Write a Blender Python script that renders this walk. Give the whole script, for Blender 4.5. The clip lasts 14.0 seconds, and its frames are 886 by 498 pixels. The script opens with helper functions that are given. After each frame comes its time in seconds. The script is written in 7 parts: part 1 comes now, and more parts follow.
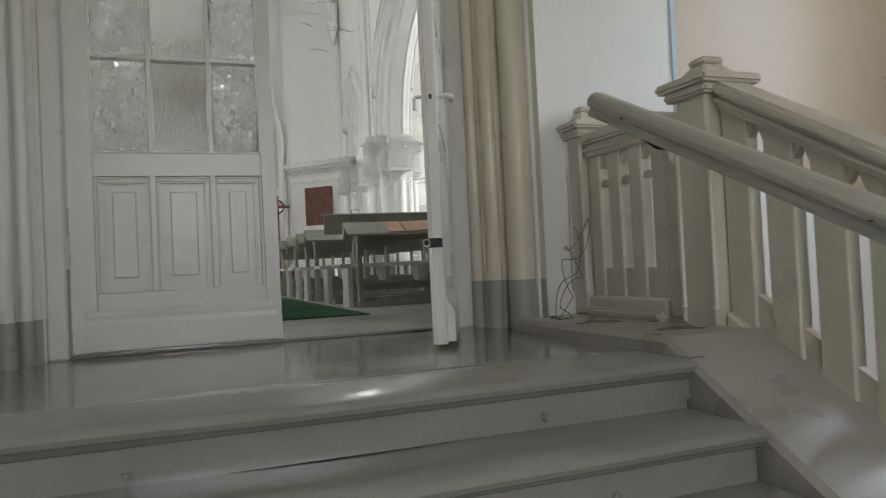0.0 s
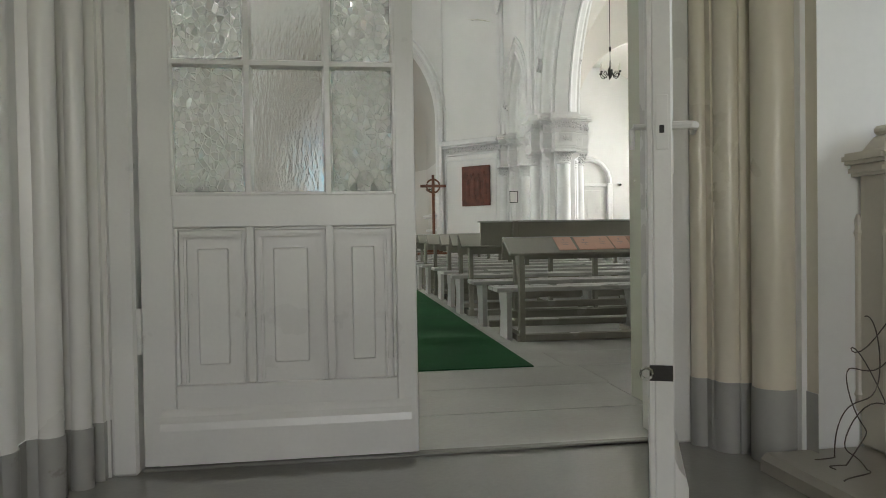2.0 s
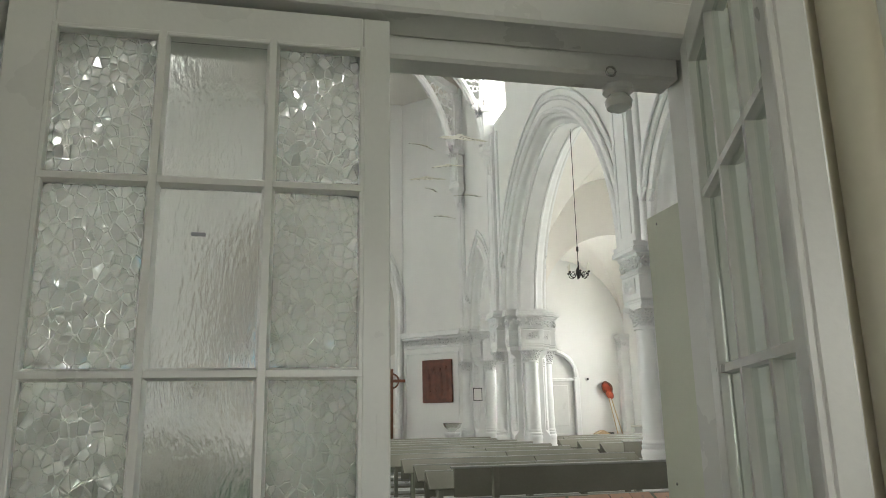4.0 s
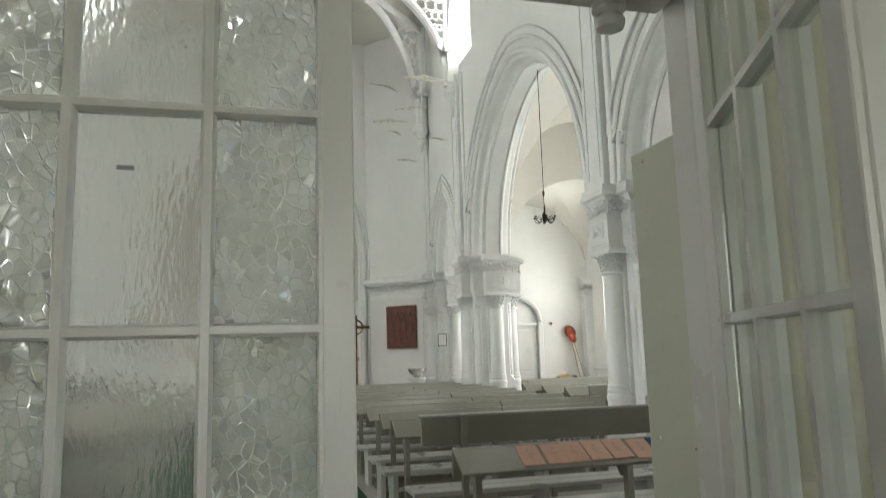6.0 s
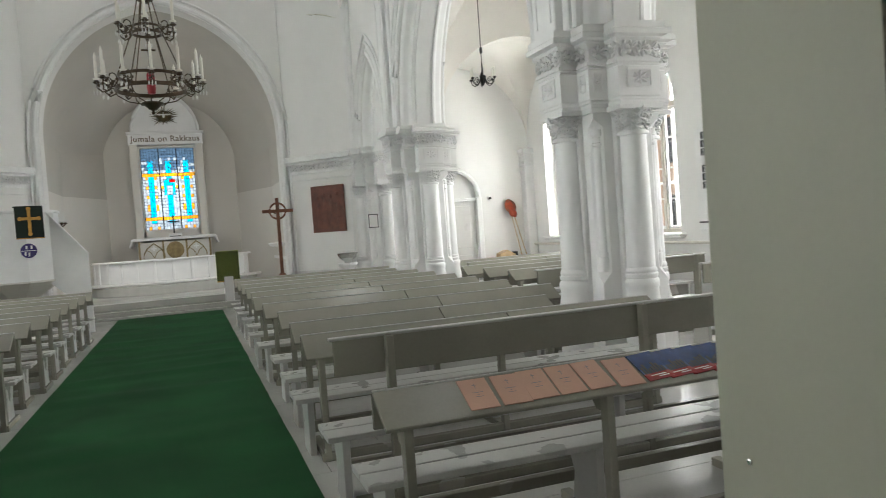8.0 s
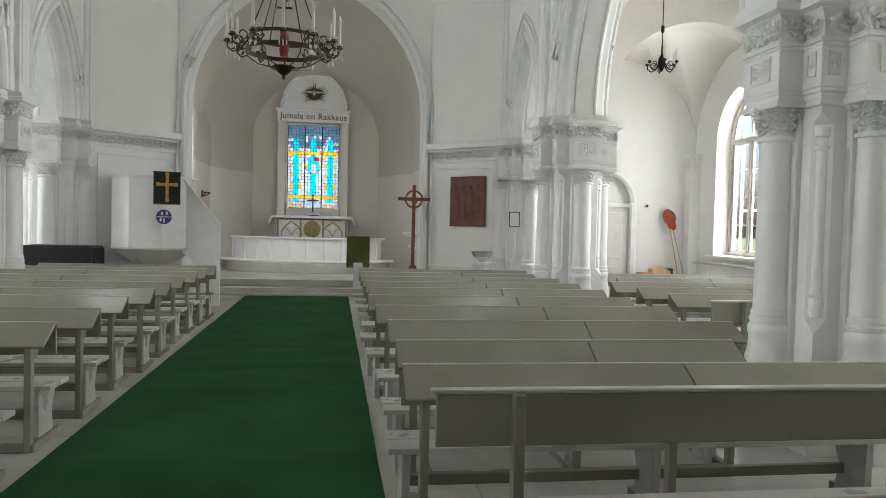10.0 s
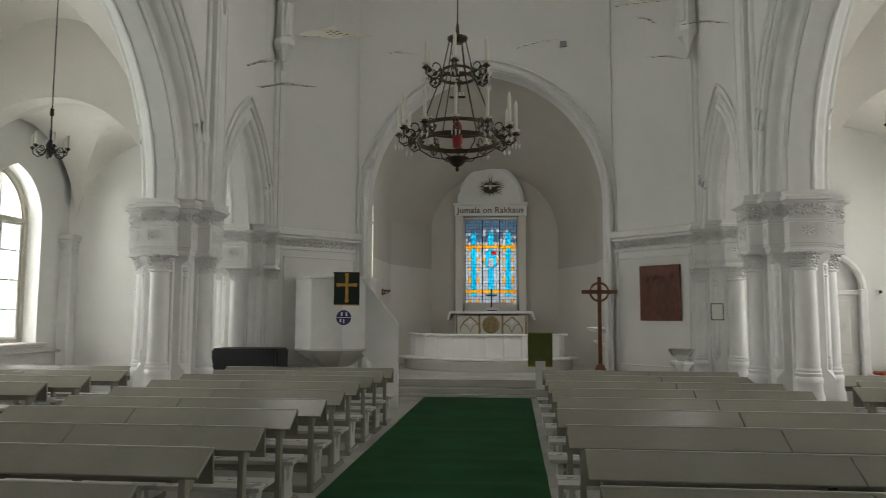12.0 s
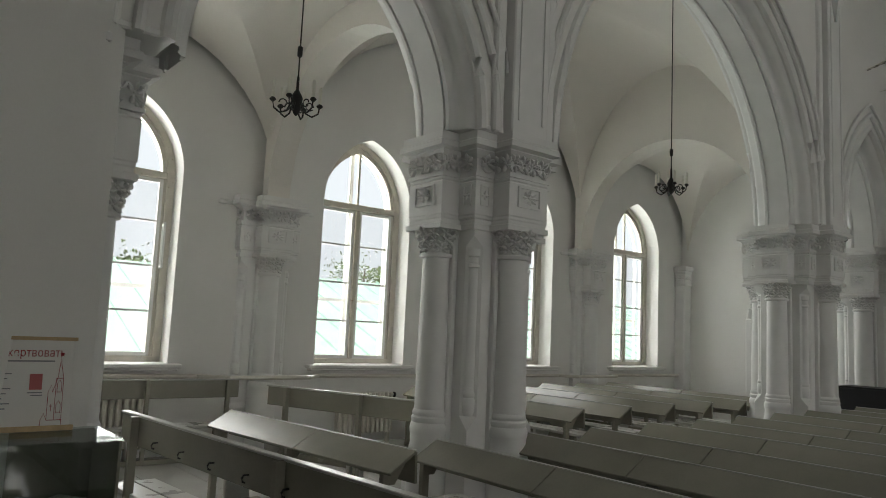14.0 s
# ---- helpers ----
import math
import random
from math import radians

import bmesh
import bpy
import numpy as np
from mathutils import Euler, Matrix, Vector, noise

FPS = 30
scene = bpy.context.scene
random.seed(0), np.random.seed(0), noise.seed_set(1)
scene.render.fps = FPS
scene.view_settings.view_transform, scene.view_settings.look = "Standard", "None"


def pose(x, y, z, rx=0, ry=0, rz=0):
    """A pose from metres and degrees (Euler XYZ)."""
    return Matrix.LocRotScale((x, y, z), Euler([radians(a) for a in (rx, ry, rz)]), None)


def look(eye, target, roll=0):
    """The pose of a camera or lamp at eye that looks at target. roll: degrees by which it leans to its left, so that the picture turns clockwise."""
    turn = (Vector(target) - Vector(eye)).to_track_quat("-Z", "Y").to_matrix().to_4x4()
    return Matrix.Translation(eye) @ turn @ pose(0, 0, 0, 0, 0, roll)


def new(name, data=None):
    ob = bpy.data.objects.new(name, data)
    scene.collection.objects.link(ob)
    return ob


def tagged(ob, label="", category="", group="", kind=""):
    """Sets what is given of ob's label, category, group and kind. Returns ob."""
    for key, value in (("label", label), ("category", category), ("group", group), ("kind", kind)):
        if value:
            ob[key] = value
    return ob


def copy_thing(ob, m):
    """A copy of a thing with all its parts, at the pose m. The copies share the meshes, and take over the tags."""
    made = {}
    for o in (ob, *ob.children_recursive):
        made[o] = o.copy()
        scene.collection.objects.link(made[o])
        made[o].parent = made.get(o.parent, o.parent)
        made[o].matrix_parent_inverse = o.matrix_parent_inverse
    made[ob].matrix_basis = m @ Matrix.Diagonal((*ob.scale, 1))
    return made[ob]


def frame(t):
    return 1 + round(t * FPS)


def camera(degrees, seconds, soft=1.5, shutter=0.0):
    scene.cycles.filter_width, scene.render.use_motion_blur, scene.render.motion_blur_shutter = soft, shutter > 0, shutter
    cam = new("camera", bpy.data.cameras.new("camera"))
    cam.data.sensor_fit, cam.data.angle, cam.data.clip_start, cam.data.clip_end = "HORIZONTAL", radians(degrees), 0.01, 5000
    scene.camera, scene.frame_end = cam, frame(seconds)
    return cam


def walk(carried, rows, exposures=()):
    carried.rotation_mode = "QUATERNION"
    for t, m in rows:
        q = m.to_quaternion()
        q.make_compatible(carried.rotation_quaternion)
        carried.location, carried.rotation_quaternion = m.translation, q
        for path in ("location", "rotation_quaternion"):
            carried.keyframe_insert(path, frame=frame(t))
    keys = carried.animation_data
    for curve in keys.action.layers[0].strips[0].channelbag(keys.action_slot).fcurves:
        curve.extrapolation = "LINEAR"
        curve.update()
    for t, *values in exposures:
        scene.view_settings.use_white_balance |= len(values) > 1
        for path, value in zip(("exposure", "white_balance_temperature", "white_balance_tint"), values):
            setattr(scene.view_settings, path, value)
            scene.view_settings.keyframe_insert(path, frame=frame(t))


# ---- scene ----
cam = camera(63.1, 14.0, soft=0.8, shutter=0.12)
PATH = [
    (0, (-0.423, -3.782, 0.364), (0.283, -1.911, 0.405), -2.8),
    (0.5, (-0.305, -3.461, 0.465), (0.127, -1.508, 0.454), -2.7),
    (1, (-0.261, -3.208, 0.59), (0.15, -1.251, 0.56), -1.6),
    (1.5, (-0.182, -2.926, 0.72), (0.112, -0.948, 0.706), -1.7),
    (2, (-0.186, -2.647, 0.818), (0.104, -0.669, 0.781), -0.9),
    (2.5, (-0.151, -2.392, 0.927), (0.183, -0.42, 0.91), -0.6),
    (3, (-0.12, -2.124, 1.121), (0.188, -0.151, 1.239), -1.2),
    (3.5, (-0.149, -1.903, 1.28), (0.229, 0.038, 1.579), -1.4),
    (3.7, (-0.15, -1.861, 1.332), (0.248, 0.055, 1.744), -1.2),
    (5.8, (-0.101, -1.675, 1.369), (0.349, 0.212, 1.856), -1.3),
    (6, (-0.118, -1.586, 1.377), (0.392, 0.326, 1.668), -1.7),
    (6.5, (-0.035, -1.346, 1.384), (0.579, 0.557, 1.428), -1.9),
    (7, (0.086, -1.052, 1.524), (0.77, 0.826, 1.45), -2.4),
    (7.5, (0.217, -0.653, 1.512), (1.022, 1.176, 1.425), -3.4),
    (8, (0.368, -0.282, 1.523), (1.034, 1.603, 1.458), -4.1),
    (8.2, (0.439, -0.11, 1.523), (0.969, 1.815, 1.418), -3.8),
    (10.3, (0.705, 1.148, 1.562), (1.001, 3.126, 1.51), 1.4),
    (10.5, (0.714, 1.245, 1.561), (1.12, 3.204, 1.56), 1.3),
    (11, (0.663, 1.484, 1.642), (1.218, 3.4, 1.782), 0.3),
    (11.5, (0.638, 1.71, 1.654), (0.896, 3.685, 1.839), -0.4),
    (12, (0.667, 1.86, 1.665), (0.473, 3.842, 1.845), 0.2),
    (12.5, (0.596, 1.943, 1.655), (0.046, 3.86, 1.81), 0.5),
    (12.9, (0.533, 1.95, 1.652), (-0.36, 3.733, 1.816), 0.9),
    (13, (0.512, 1.928, 1.651), (-0.475, 3.66, 1.819), 1.1),
    (13.5, (0.467, 1.85, 1.642), (-0.931, 3.271, 1.812), 1.7),
    (14, (0.456, 1.828, 1.643), (-1.086, 3.081, 1.867), 2.6),
]

# ---- exposure and walk ----
EXPOSURES = ((0.0, 1.66, 6350, 12), (3.0, 1.68, 6500, 9), (6.5, 1.66, 6450, 8), (7.5, 1.72, 6480, 9), (8.2, 1.74, 6250, 12), (10.5, 1.42, 6300, 12), (11.0, 0.98, 6600, 12), (12.0, 0.8, 6650, 11), (12.5, 0.82, 6700, 11), (13.0, 0.62, 6650, 11), (14.0, 0.14, 6600, 10))
walk(cam, [(t, look(eye, target, roll)) for t, eye, target, roll in PATH], EXPOSURES)
# powers of the daylight that enters by the openings
WL, WR, WV, WS, WG, WC = 118, 122, 16, 8, 18, 17
# hanging birds: x, y, z, turn, half span
BIRDS = ((-1.71, 11.0, 5.37, 10, 0.5), (-2.62, 11.0, 5.03, -10, 0.32), (-2.33, 11.0, 4.70, 5, 0.42), (-0.77, 11.0, 5.09, 20, 0.25), (0.97, 11.0, 5.17, -25, 0.3), (2.62, 11.0, 4.93, 15, 0.27), (2.32, 11.0, 5.66, -8, 0.35), (2.95, 10.6, 6.35, 5, 0.5), (2.23, 11.0, 6.32, 30, 0.35), (2.78, 11.2, 6.01, -15, 0.35), (3.1, 11.0, 5.37, 0, 0.3), (2.45, 11.3, 5.55, 40, 0.22))

# ---- light ----
world = bpy.data.worlds.new("world")
scene.world = world
world.use_nodes = True
wnt = world.node_tree
sky = wnt.nodes.new("ShaderNodeTexSky")
sky.sky_type = "NISHITA"
sky.sun_disc = False
sky.dust_density = 6.0
sky.sun_elevation = radians(69)
sky.sun_rotation = radians(175)
wnt.nodes["Background"].inputs[1].default_value = 0.15
wnt.links.new(sky.outputs[0], wnt.nodes["Background"].inputs[0])
sun = bpy.data.lights.new("sun", "SUN")
sun.energy, sun.angle, sun.color = 5.0, radians(0.5), (1.0, 0.95, 0.88)
sun_ob = new("sun", sun)
sun_ob.matrix_world = look((0.5, -6, 16), (0, 0, 0))


def window_light(x, y, z, tx, ty, tz, sx, sy, energy, col=(0.985, 0.985, 0.955)):
    """Daylight of the sky that enters by one opening."""
    l = bpy.data.lights.new("window_light", "AREA")
    l.shape, l.size, l.size_y, l.energy, l.color = "RECTANGLE", sx, sy, energy, col
    o = new("window_light", l)
    o.matrix_world = look((x, y, z), (tx, ty, tz))
    return o


CLERESTORY = (6.2, 11.8)
WINDOWS = (4.1, 7.62, 10.9, 14.2)
for wy, west, east in zip(WINDOWS, (1.2, 1.0, 0.9, 0.95), (0.9, 0.9, 1.0, 1.05)):
    window_light(-9.5, wy, 2.8, 0, wy, 2.2, 1.8, 3.4, WL * west)
    window_light(9.5, wy, 2.8, 0, wy, 2.2, 1.8, 3.4, WR * east)
# added lamp at an assumed, unseen south opening, set to light the doors
window_light(0.25, -6.7, 1.7, 0.0, 0, 1.0, 1.9, 2.0, WV, (1.0, 0.96, 0.90))
window_light(4.5, -2.25, 2.1, 1.0, -0.5, 0.6, 1.6, 2.0, WS, (0.86, 0.94, 1.0))
for sx in (-1, 1):
    for wy, power in zip(CLERESTORY, (11, 34)):
        window_light(0.08 + sx * 4.5, wy, 8.2, 0.08 - sx * 1.5, wy, 2.0, 1.5, 1.8, power)
window_light(0.02, 23.4, 3.2, 0.02, 20, 3.0, 1.6, 2.5, WG)
# added lamps inside the chancel for supposed side windows; the walls have no openings
for sx in (-2.3, 2.5):
    window_light(sx, 17.25, 2.9, 0.1, 20.5, 2.2, 1.0, 2.4, WC)


# ---- materials ----
def material(name, col, rough=0.5, metal=0.0, vary=0.06, fine=90.0, coarse=2.2, bump=0.15, dist=0.004, spec=0.5, island=0.0, coat=0.0, stain=None):
    """A painted or natural surface: two scales of colour change, fine relief, uneven gloss."""
    m = bpy.data.materials.new(name)
    m.use_nodes = True
    n, l = m.node_tree.nodes, m.node_tree.links
    b = n["Principled BSDF"]
    b.inputs["Metallic"].default_value = metal
    b.inputs["Specular IOR Level"].default_value = spec
    b.inputs["Coat Weight"].default_value = coat
    tc = n.new("ShaderNodeTexCoord")
    big = n.new("ShaderNodeTexNoise")
    big.inputs["Scale"].default_value, big.inputs["Detail"].default_value = coarse, 6
    small = n.new("ShaderNodeTexNoise")
    small.inputs["Scale"].default_value, small.inputs["Detail"].default_value = fine, 3
    for t in (big, small):
        l.new(tc.outputs["Object"], t.inputs["Vector"])
    mixf = n.new("ShaderNodeMath")
    mixf.operation = "MULTIPLY_ADD"
    l.new(big.outputs["Fac"], mixf.inputs[0])
    mixf.inputs[1].default_value = 0.75
    sm = n.new("ShaderNodeMath")
    sm.operation = "MULTIPLY"
    l.new(small.outputs["Fac"], sm.inputs[0])
    sm.inputs[1].default_value = 0.25
    l.new(sm.outputs[0], mixf.inputs[2])
    ramp = n.new("ShaderNodeValToRGB")
    ramp.color_ramp.elements[0].position, ramp.color_ramp.elements[1].position = 0.3, 0.7
    lo = [max(0, c * (1 - vary * 1.6)) for c in col]
    hi = [min(1, c * (1 + vary)) for c in col]
    ramp.color_ramp.elements[0].color, ramp.color_ramp.elements[1].color = (*lo, 1), (*hi, 1)
    l.new(mixf.outputs[0], ramp.inputs[0])
    out = ramp.outputs[0]
    if island:
        info = n.new("ShaderNodeObjectInfo")
        hsv = n.new("ShaderNodeHueSaturation")
        mr = n.new("ShaderNodeMapRange")
        mr.inputs["To Min"].default_value, mr.inputs["To Max"].default_value = 1 - island, 1 + island
        l.new(info.outputs["Random"], mr.inputs["Value"])
        l.new(mr.outputs[0], hsv.inputs["Value"])
        l.new(out, hsv.inputs["Color"])
        out = hsv.outputs[0]
    if stain:
        st = n.new("ShaderNodeTexNoise")
        st.inputs["Scale"].default_value, st.inputs["Detail"].default_value, st.inputs["Roughness"].default_value = stain[1], 8, 0.7
        l.new(tc.outputs["Object"], st.inputs["Vector"])
        cut = n.new("ShaderNodeValToRGB")
        cut.color_ramp.elements[0].position, cut.color_ramp.elements[1].position = stain[2], stain[2] + 0.05
        l.new(st.outputs["Fac"], cut.inputs[0])
        mx = n.new("ShaderNodeMix")
        mx.data_type = "RGBA"
        l.new(cut.outputs[0], mx.inputs["Factor"])
        l.new(out, mx.inputs[6])
        mx.inputs[7].default_value = (*stain[0], 1)
        out = mx.outputs[2]
    l.new(out, b.inputs["Base Color"])
    rr = n.new("ShaderNodeMapRange")
    rr.inputs["To Min"].default_value, rr.inputs["To Max"].default_value = max(0.03, rough - 0.1), min(1, rough + 0.1)
    l.new(big.outputs["Fac"], rr.inputs["Value"])
    l.new(rr.outputs[0], b.inputs["Roughness"])
    bp = n.new("ShaderNodeBump")
    bp.inputs["Strength"].default_value, bp.inputs["Distance"].default_value = bump, dist
    l.new(mixf.outputs[0], bp.inputs["Height"])
    l.new(bp.outputs[0], b.inputs["Normal"])
    return m


def tinted(name, col, rough=0.4, metal=0.0):
    m = bpy.data.materials.new(name)
    m.use_nodes = True
    b = m.node_tree.nodes["Principled BSDF"]
    b.inputs["Base Color"].default_value = (*col, 1)
    b.inputs["Roughness"].default_value, b.inputs["Metallic"].default_value = rough, metal
    return m


PLASTER = material("white_plaster", (0.80, 0.795, 0.77), 0.62, vary=0.035, fine=60, coarse=0.9, bump=0.25, dist=0.006, stain=((0.68, 0.67, 0.63), 1.7, 0.68))
VAULT = material("vault_plaster", (0.80, 0.77, 0.72), 0.7, vary=0.04, fine=50, coarse=0.7, bump=0.25, dist=0.008)
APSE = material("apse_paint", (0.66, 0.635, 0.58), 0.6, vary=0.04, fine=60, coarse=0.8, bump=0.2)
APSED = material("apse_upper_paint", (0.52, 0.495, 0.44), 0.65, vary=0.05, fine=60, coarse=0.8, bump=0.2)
STONE = material("white_carved_stone", (0.80, 0.80, 0.785), 0.45, vary=0.04, fine=120, coarse=3, bump=0.2)
HALL = material("hall_gloss_paint", (0.73, 0.715, 0.68), 0.3, vary=0.03, fine=40, coarse=1.3, bump=0.35, dist=0.006)
HALLW = material("hall_white_paint", (0.80, 0.80, 0.79), 0.45, vary=0.03, fine=40, coarse=1.3, bump=0.3)
BEIGE = material("hall_beige_paint", (0.48, 0.385, 0.285), 0.3, vary=0.05, fine=40, coarse=1.2, bump=0.3)
DADO = material("grey_dado_paint", (0.36, 0.355, 0.33), 0.35, vary=0.06, fine=40, coarse=3, bump=0.4, stain=((0.28, 0.27, 0.24), 8, 0.62))
STEP = material("grey_step_paint", (0.27, 0.265, 0.24), 0.15, vary=0.07, fine=50, coarse=2.5, bump=0.55, dist=0.006, coat=0.25, stain=((0.12, 0.11, 0.10), 26, 0.735))
BAL = material("cream_gloss_paint", (0.58, 0.54, 0.46), 0.3, vary=0.05, fine=60, coarse=3, bump=0.45, dist=0.005, stain=((0.42, 0.39, 0.33), 9, 0.69))
# the balustrade's cream, darkened to carry the shade on the stair curb
CURBSHADE = material("shaded_cream_paint", (0.37, 0.35, 0.30), 0.3, vary=0.06, fine=60, coarse=3, bump=0.4, dist=0.005, stain=((0.27, 0.25, 0.21), 9, 0.69))
# hall gloss paint with the east jamb's warm shade mixed into its colour
JAMBE = material("warm_shaded_gloss_paint", (0.70, 0.645, 0.53), 0.3, vary=0.04, fine=40, coarse=1.3, bump=0.35, dist=0.006)
RAILW = material("handrail_paint", (0.40, 0.38, 0.33), 0.32, vary=0.07, fine=70, coarse=4, bump=0.4, stain=((0.15, 0.12, 0.09), 30, 0.74))
DOORP = material("white_door_paint", (0.70, 0.69, 0.665), 0.3, vary=0.04, fine=70, coarse=3, bump=0.4, dist=0.004, stain=((0.55, 0.53, 0.48), 14, 0.71))
FLOOR = material("grey_floor_paint", (0.50, 0.495, 0.46), 0.22, vary=0.07, fine=40, coarse=1.3, bump=0.35, dist=0.005, stain=((0.33, 0.31, 0.27), 12, 0.70))
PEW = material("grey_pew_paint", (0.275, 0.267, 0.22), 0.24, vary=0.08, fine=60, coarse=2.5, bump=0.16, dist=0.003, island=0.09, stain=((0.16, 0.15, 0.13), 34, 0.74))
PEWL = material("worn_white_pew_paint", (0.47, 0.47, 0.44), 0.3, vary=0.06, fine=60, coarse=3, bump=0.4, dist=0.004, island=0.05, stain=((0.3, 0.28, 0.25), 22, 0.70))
CARPET = material("green_carpet", (0.018, 0.085, 0.03), 0.95, vary=0.25, fine=700, coarse=1.1, bump=0.9, dist=0.006, spec=0.15)
IRON = material("black_iron", (0.03, 0.028, 0.026), 0.45, metal=0.6, vary=0.2, fine=120, coarse=12)
BRONZE = material("dark_bronze", (0.10, 0.075, 0.05), 0.38, metal=0.85, vary=0.3, fine=120, coarse=10)
CANDLE = material("ivory_candle", (0.80, 0.78, 0.70), 0.45, vary=0.03)
REDWOOD = material("carved_red_brown_wood", (0.155, 0.05, 0.028), 0.5, vary=0.3, fine=60, coarse=7, bump=0.8, dist=0.01)
DARKWOOD = material("brown_varnished_wood", (0.17, 0.065, 0.03), 0.35, vary=0.25, fine=60, coarse=8, bump=0.3)
LIGHTWOOD = material("light_pine", (0.55, 0.40, 0.22), 0.5, vary=0.15, fine=80, coarse=10)
WINWOOD = material("old_window_paint", (0.58, 0.54, 0.47), 0.42, vary=0.1, fine=80, coarse=6, bump=0.5, stain=((0.30, 0.24, 0.17), 18, 0.62))
WINWHITE = material("white_sash_paint", (0.78, 0.78, 0.76), 0.4, vary=0.04, fine=80, coarse=6, bump=0.3)
CAB = material("pale_green_board", (0.62, 0.63, 0.51), 0.45, vary=0.03, fine=60, coarse=2, bump=0.1)
CHIP = material("chipboard_edge", (0.22, 0.205, 0.15), 0.8, vary=0.5, fine=260, coarse=60, bump=0.6)
BLACKC = material("black_cloth", (0.012, 0.012, 0.016), 0.6, vary=0.3, fine=200, coarse=6, bump=0.5)
DGREEN = material("dark_green_cloth", (0.008, 0.018, 0.012), 0.85, vary=0.2, fine=300, coarse=8)
GOLD = material("gold_cloth", (0.52, 0.28, 0.05), 0.55, vary=0.15, fine=200, coarse=20)
GILT = material("dull_gilt", (0.30, 0.23, 0.11), 0.45, metal=0.5, vary=0.2, fine=80, coarse=10)
GILTD = material("dark_gilt", (0.13, 0.095, 0.045), 0.5, metal=0.3, vary=0.2, fine=80, coarse=10)
PURPLE = tinted("purple_enamel", (0.05, 0.035, 0.16), 0.4)
WHITE = tinted("white_lines", (0.8, 0.8, 0.8), 0.5)
BLACK = tinted("black_print", (0.015, 0.015, 0.015), 0.5)
BIRDP = material("pale_cut_paper", (0.66, 0.64, 0.54), 0.7, vary=0.05)
# dark tone for the shade in the birds' bent cuts; the paper itself is pale
BIRDSHADE = material("shaded_paper_cuts", (0.20, 0.19, 0.15), 0.8, vary=0.1)
PAPER = material("white_paper", (0.78, 0.77, 0.74), 0.6, vary=0.02)
GREYP = tinted("grey_print", (0.25, 0.25, 0.27), 0.6)
MAROON = tinted("maroon_print", (0.34, 0.03, 0.04), 0.6)
PINK = tinted("faded_red_print", (0.50, 0.14, 0.14), 0.6)
BOOK = material("salmon_card", (0.62, 0.37, 0.27), 0.5, vary=0.05, fine=90, coarse=7)
BLUE = material("blue_glossy_card", (0.03, 0.07, 0.22), 0.25, vary=0.3, fine=40, coarse=9)
REDC = material("red_glossy_card", (0.30, 0.025, 0.03), 0.25, vary=0.2, fine=40, coarse=9)
REDCL = material("red_brown_collection_bag", (0.38, 0.06, 0.02), 0.7, vary=0.3, fine=90, coarse=16)
STEEL = material("bright_steel", (0.55, 0.55, 0.53), 0.25, metal=1.0, vary=0.1)
LIMEG = material("lime_green_cloth", (0.34, 0.39, 0.10), 0.8, vary=0.25, fine=150, coarse=14)
LIMED = material("dark_green_weave", (0.03, 0.06, 0.015), 0.85, vary=0.2, fine=150, coarse=14)
CRYSTAL = tinted("crystal", (0.75, 0.75, 0.72), 0.1)
RADI = material("radiator_paint", (0.66, 0.63, 0.56), 0.35, vary=0.05, fine=50, coarse=6)
ROOFG = material("green_metal_roof", (0.42, 0.62, 0.54), 0.5, vary=0.1, fine=20, coarse=0.5)
LEAF = material("leaf_green", (0.12, 0.19, 0.05), 0.7, vary=0.5, fine=8, coarse=1.2, island=0.2)
BARK = material("bark", (0.11, 0.08, 0.06), 0.9, vary=0.3, fine=20, coarse=3, bump=0.8)
BRICKR = material("brick_facade", (0.44, 0.29, 0.21), 0.85, vary=0.2, fine=14, coarse=0.8)
GRASS = material("grass_ground", (0.07, 0.11, 0.035), 0.95, vary=0.4, fine=30, coarse=0.6)


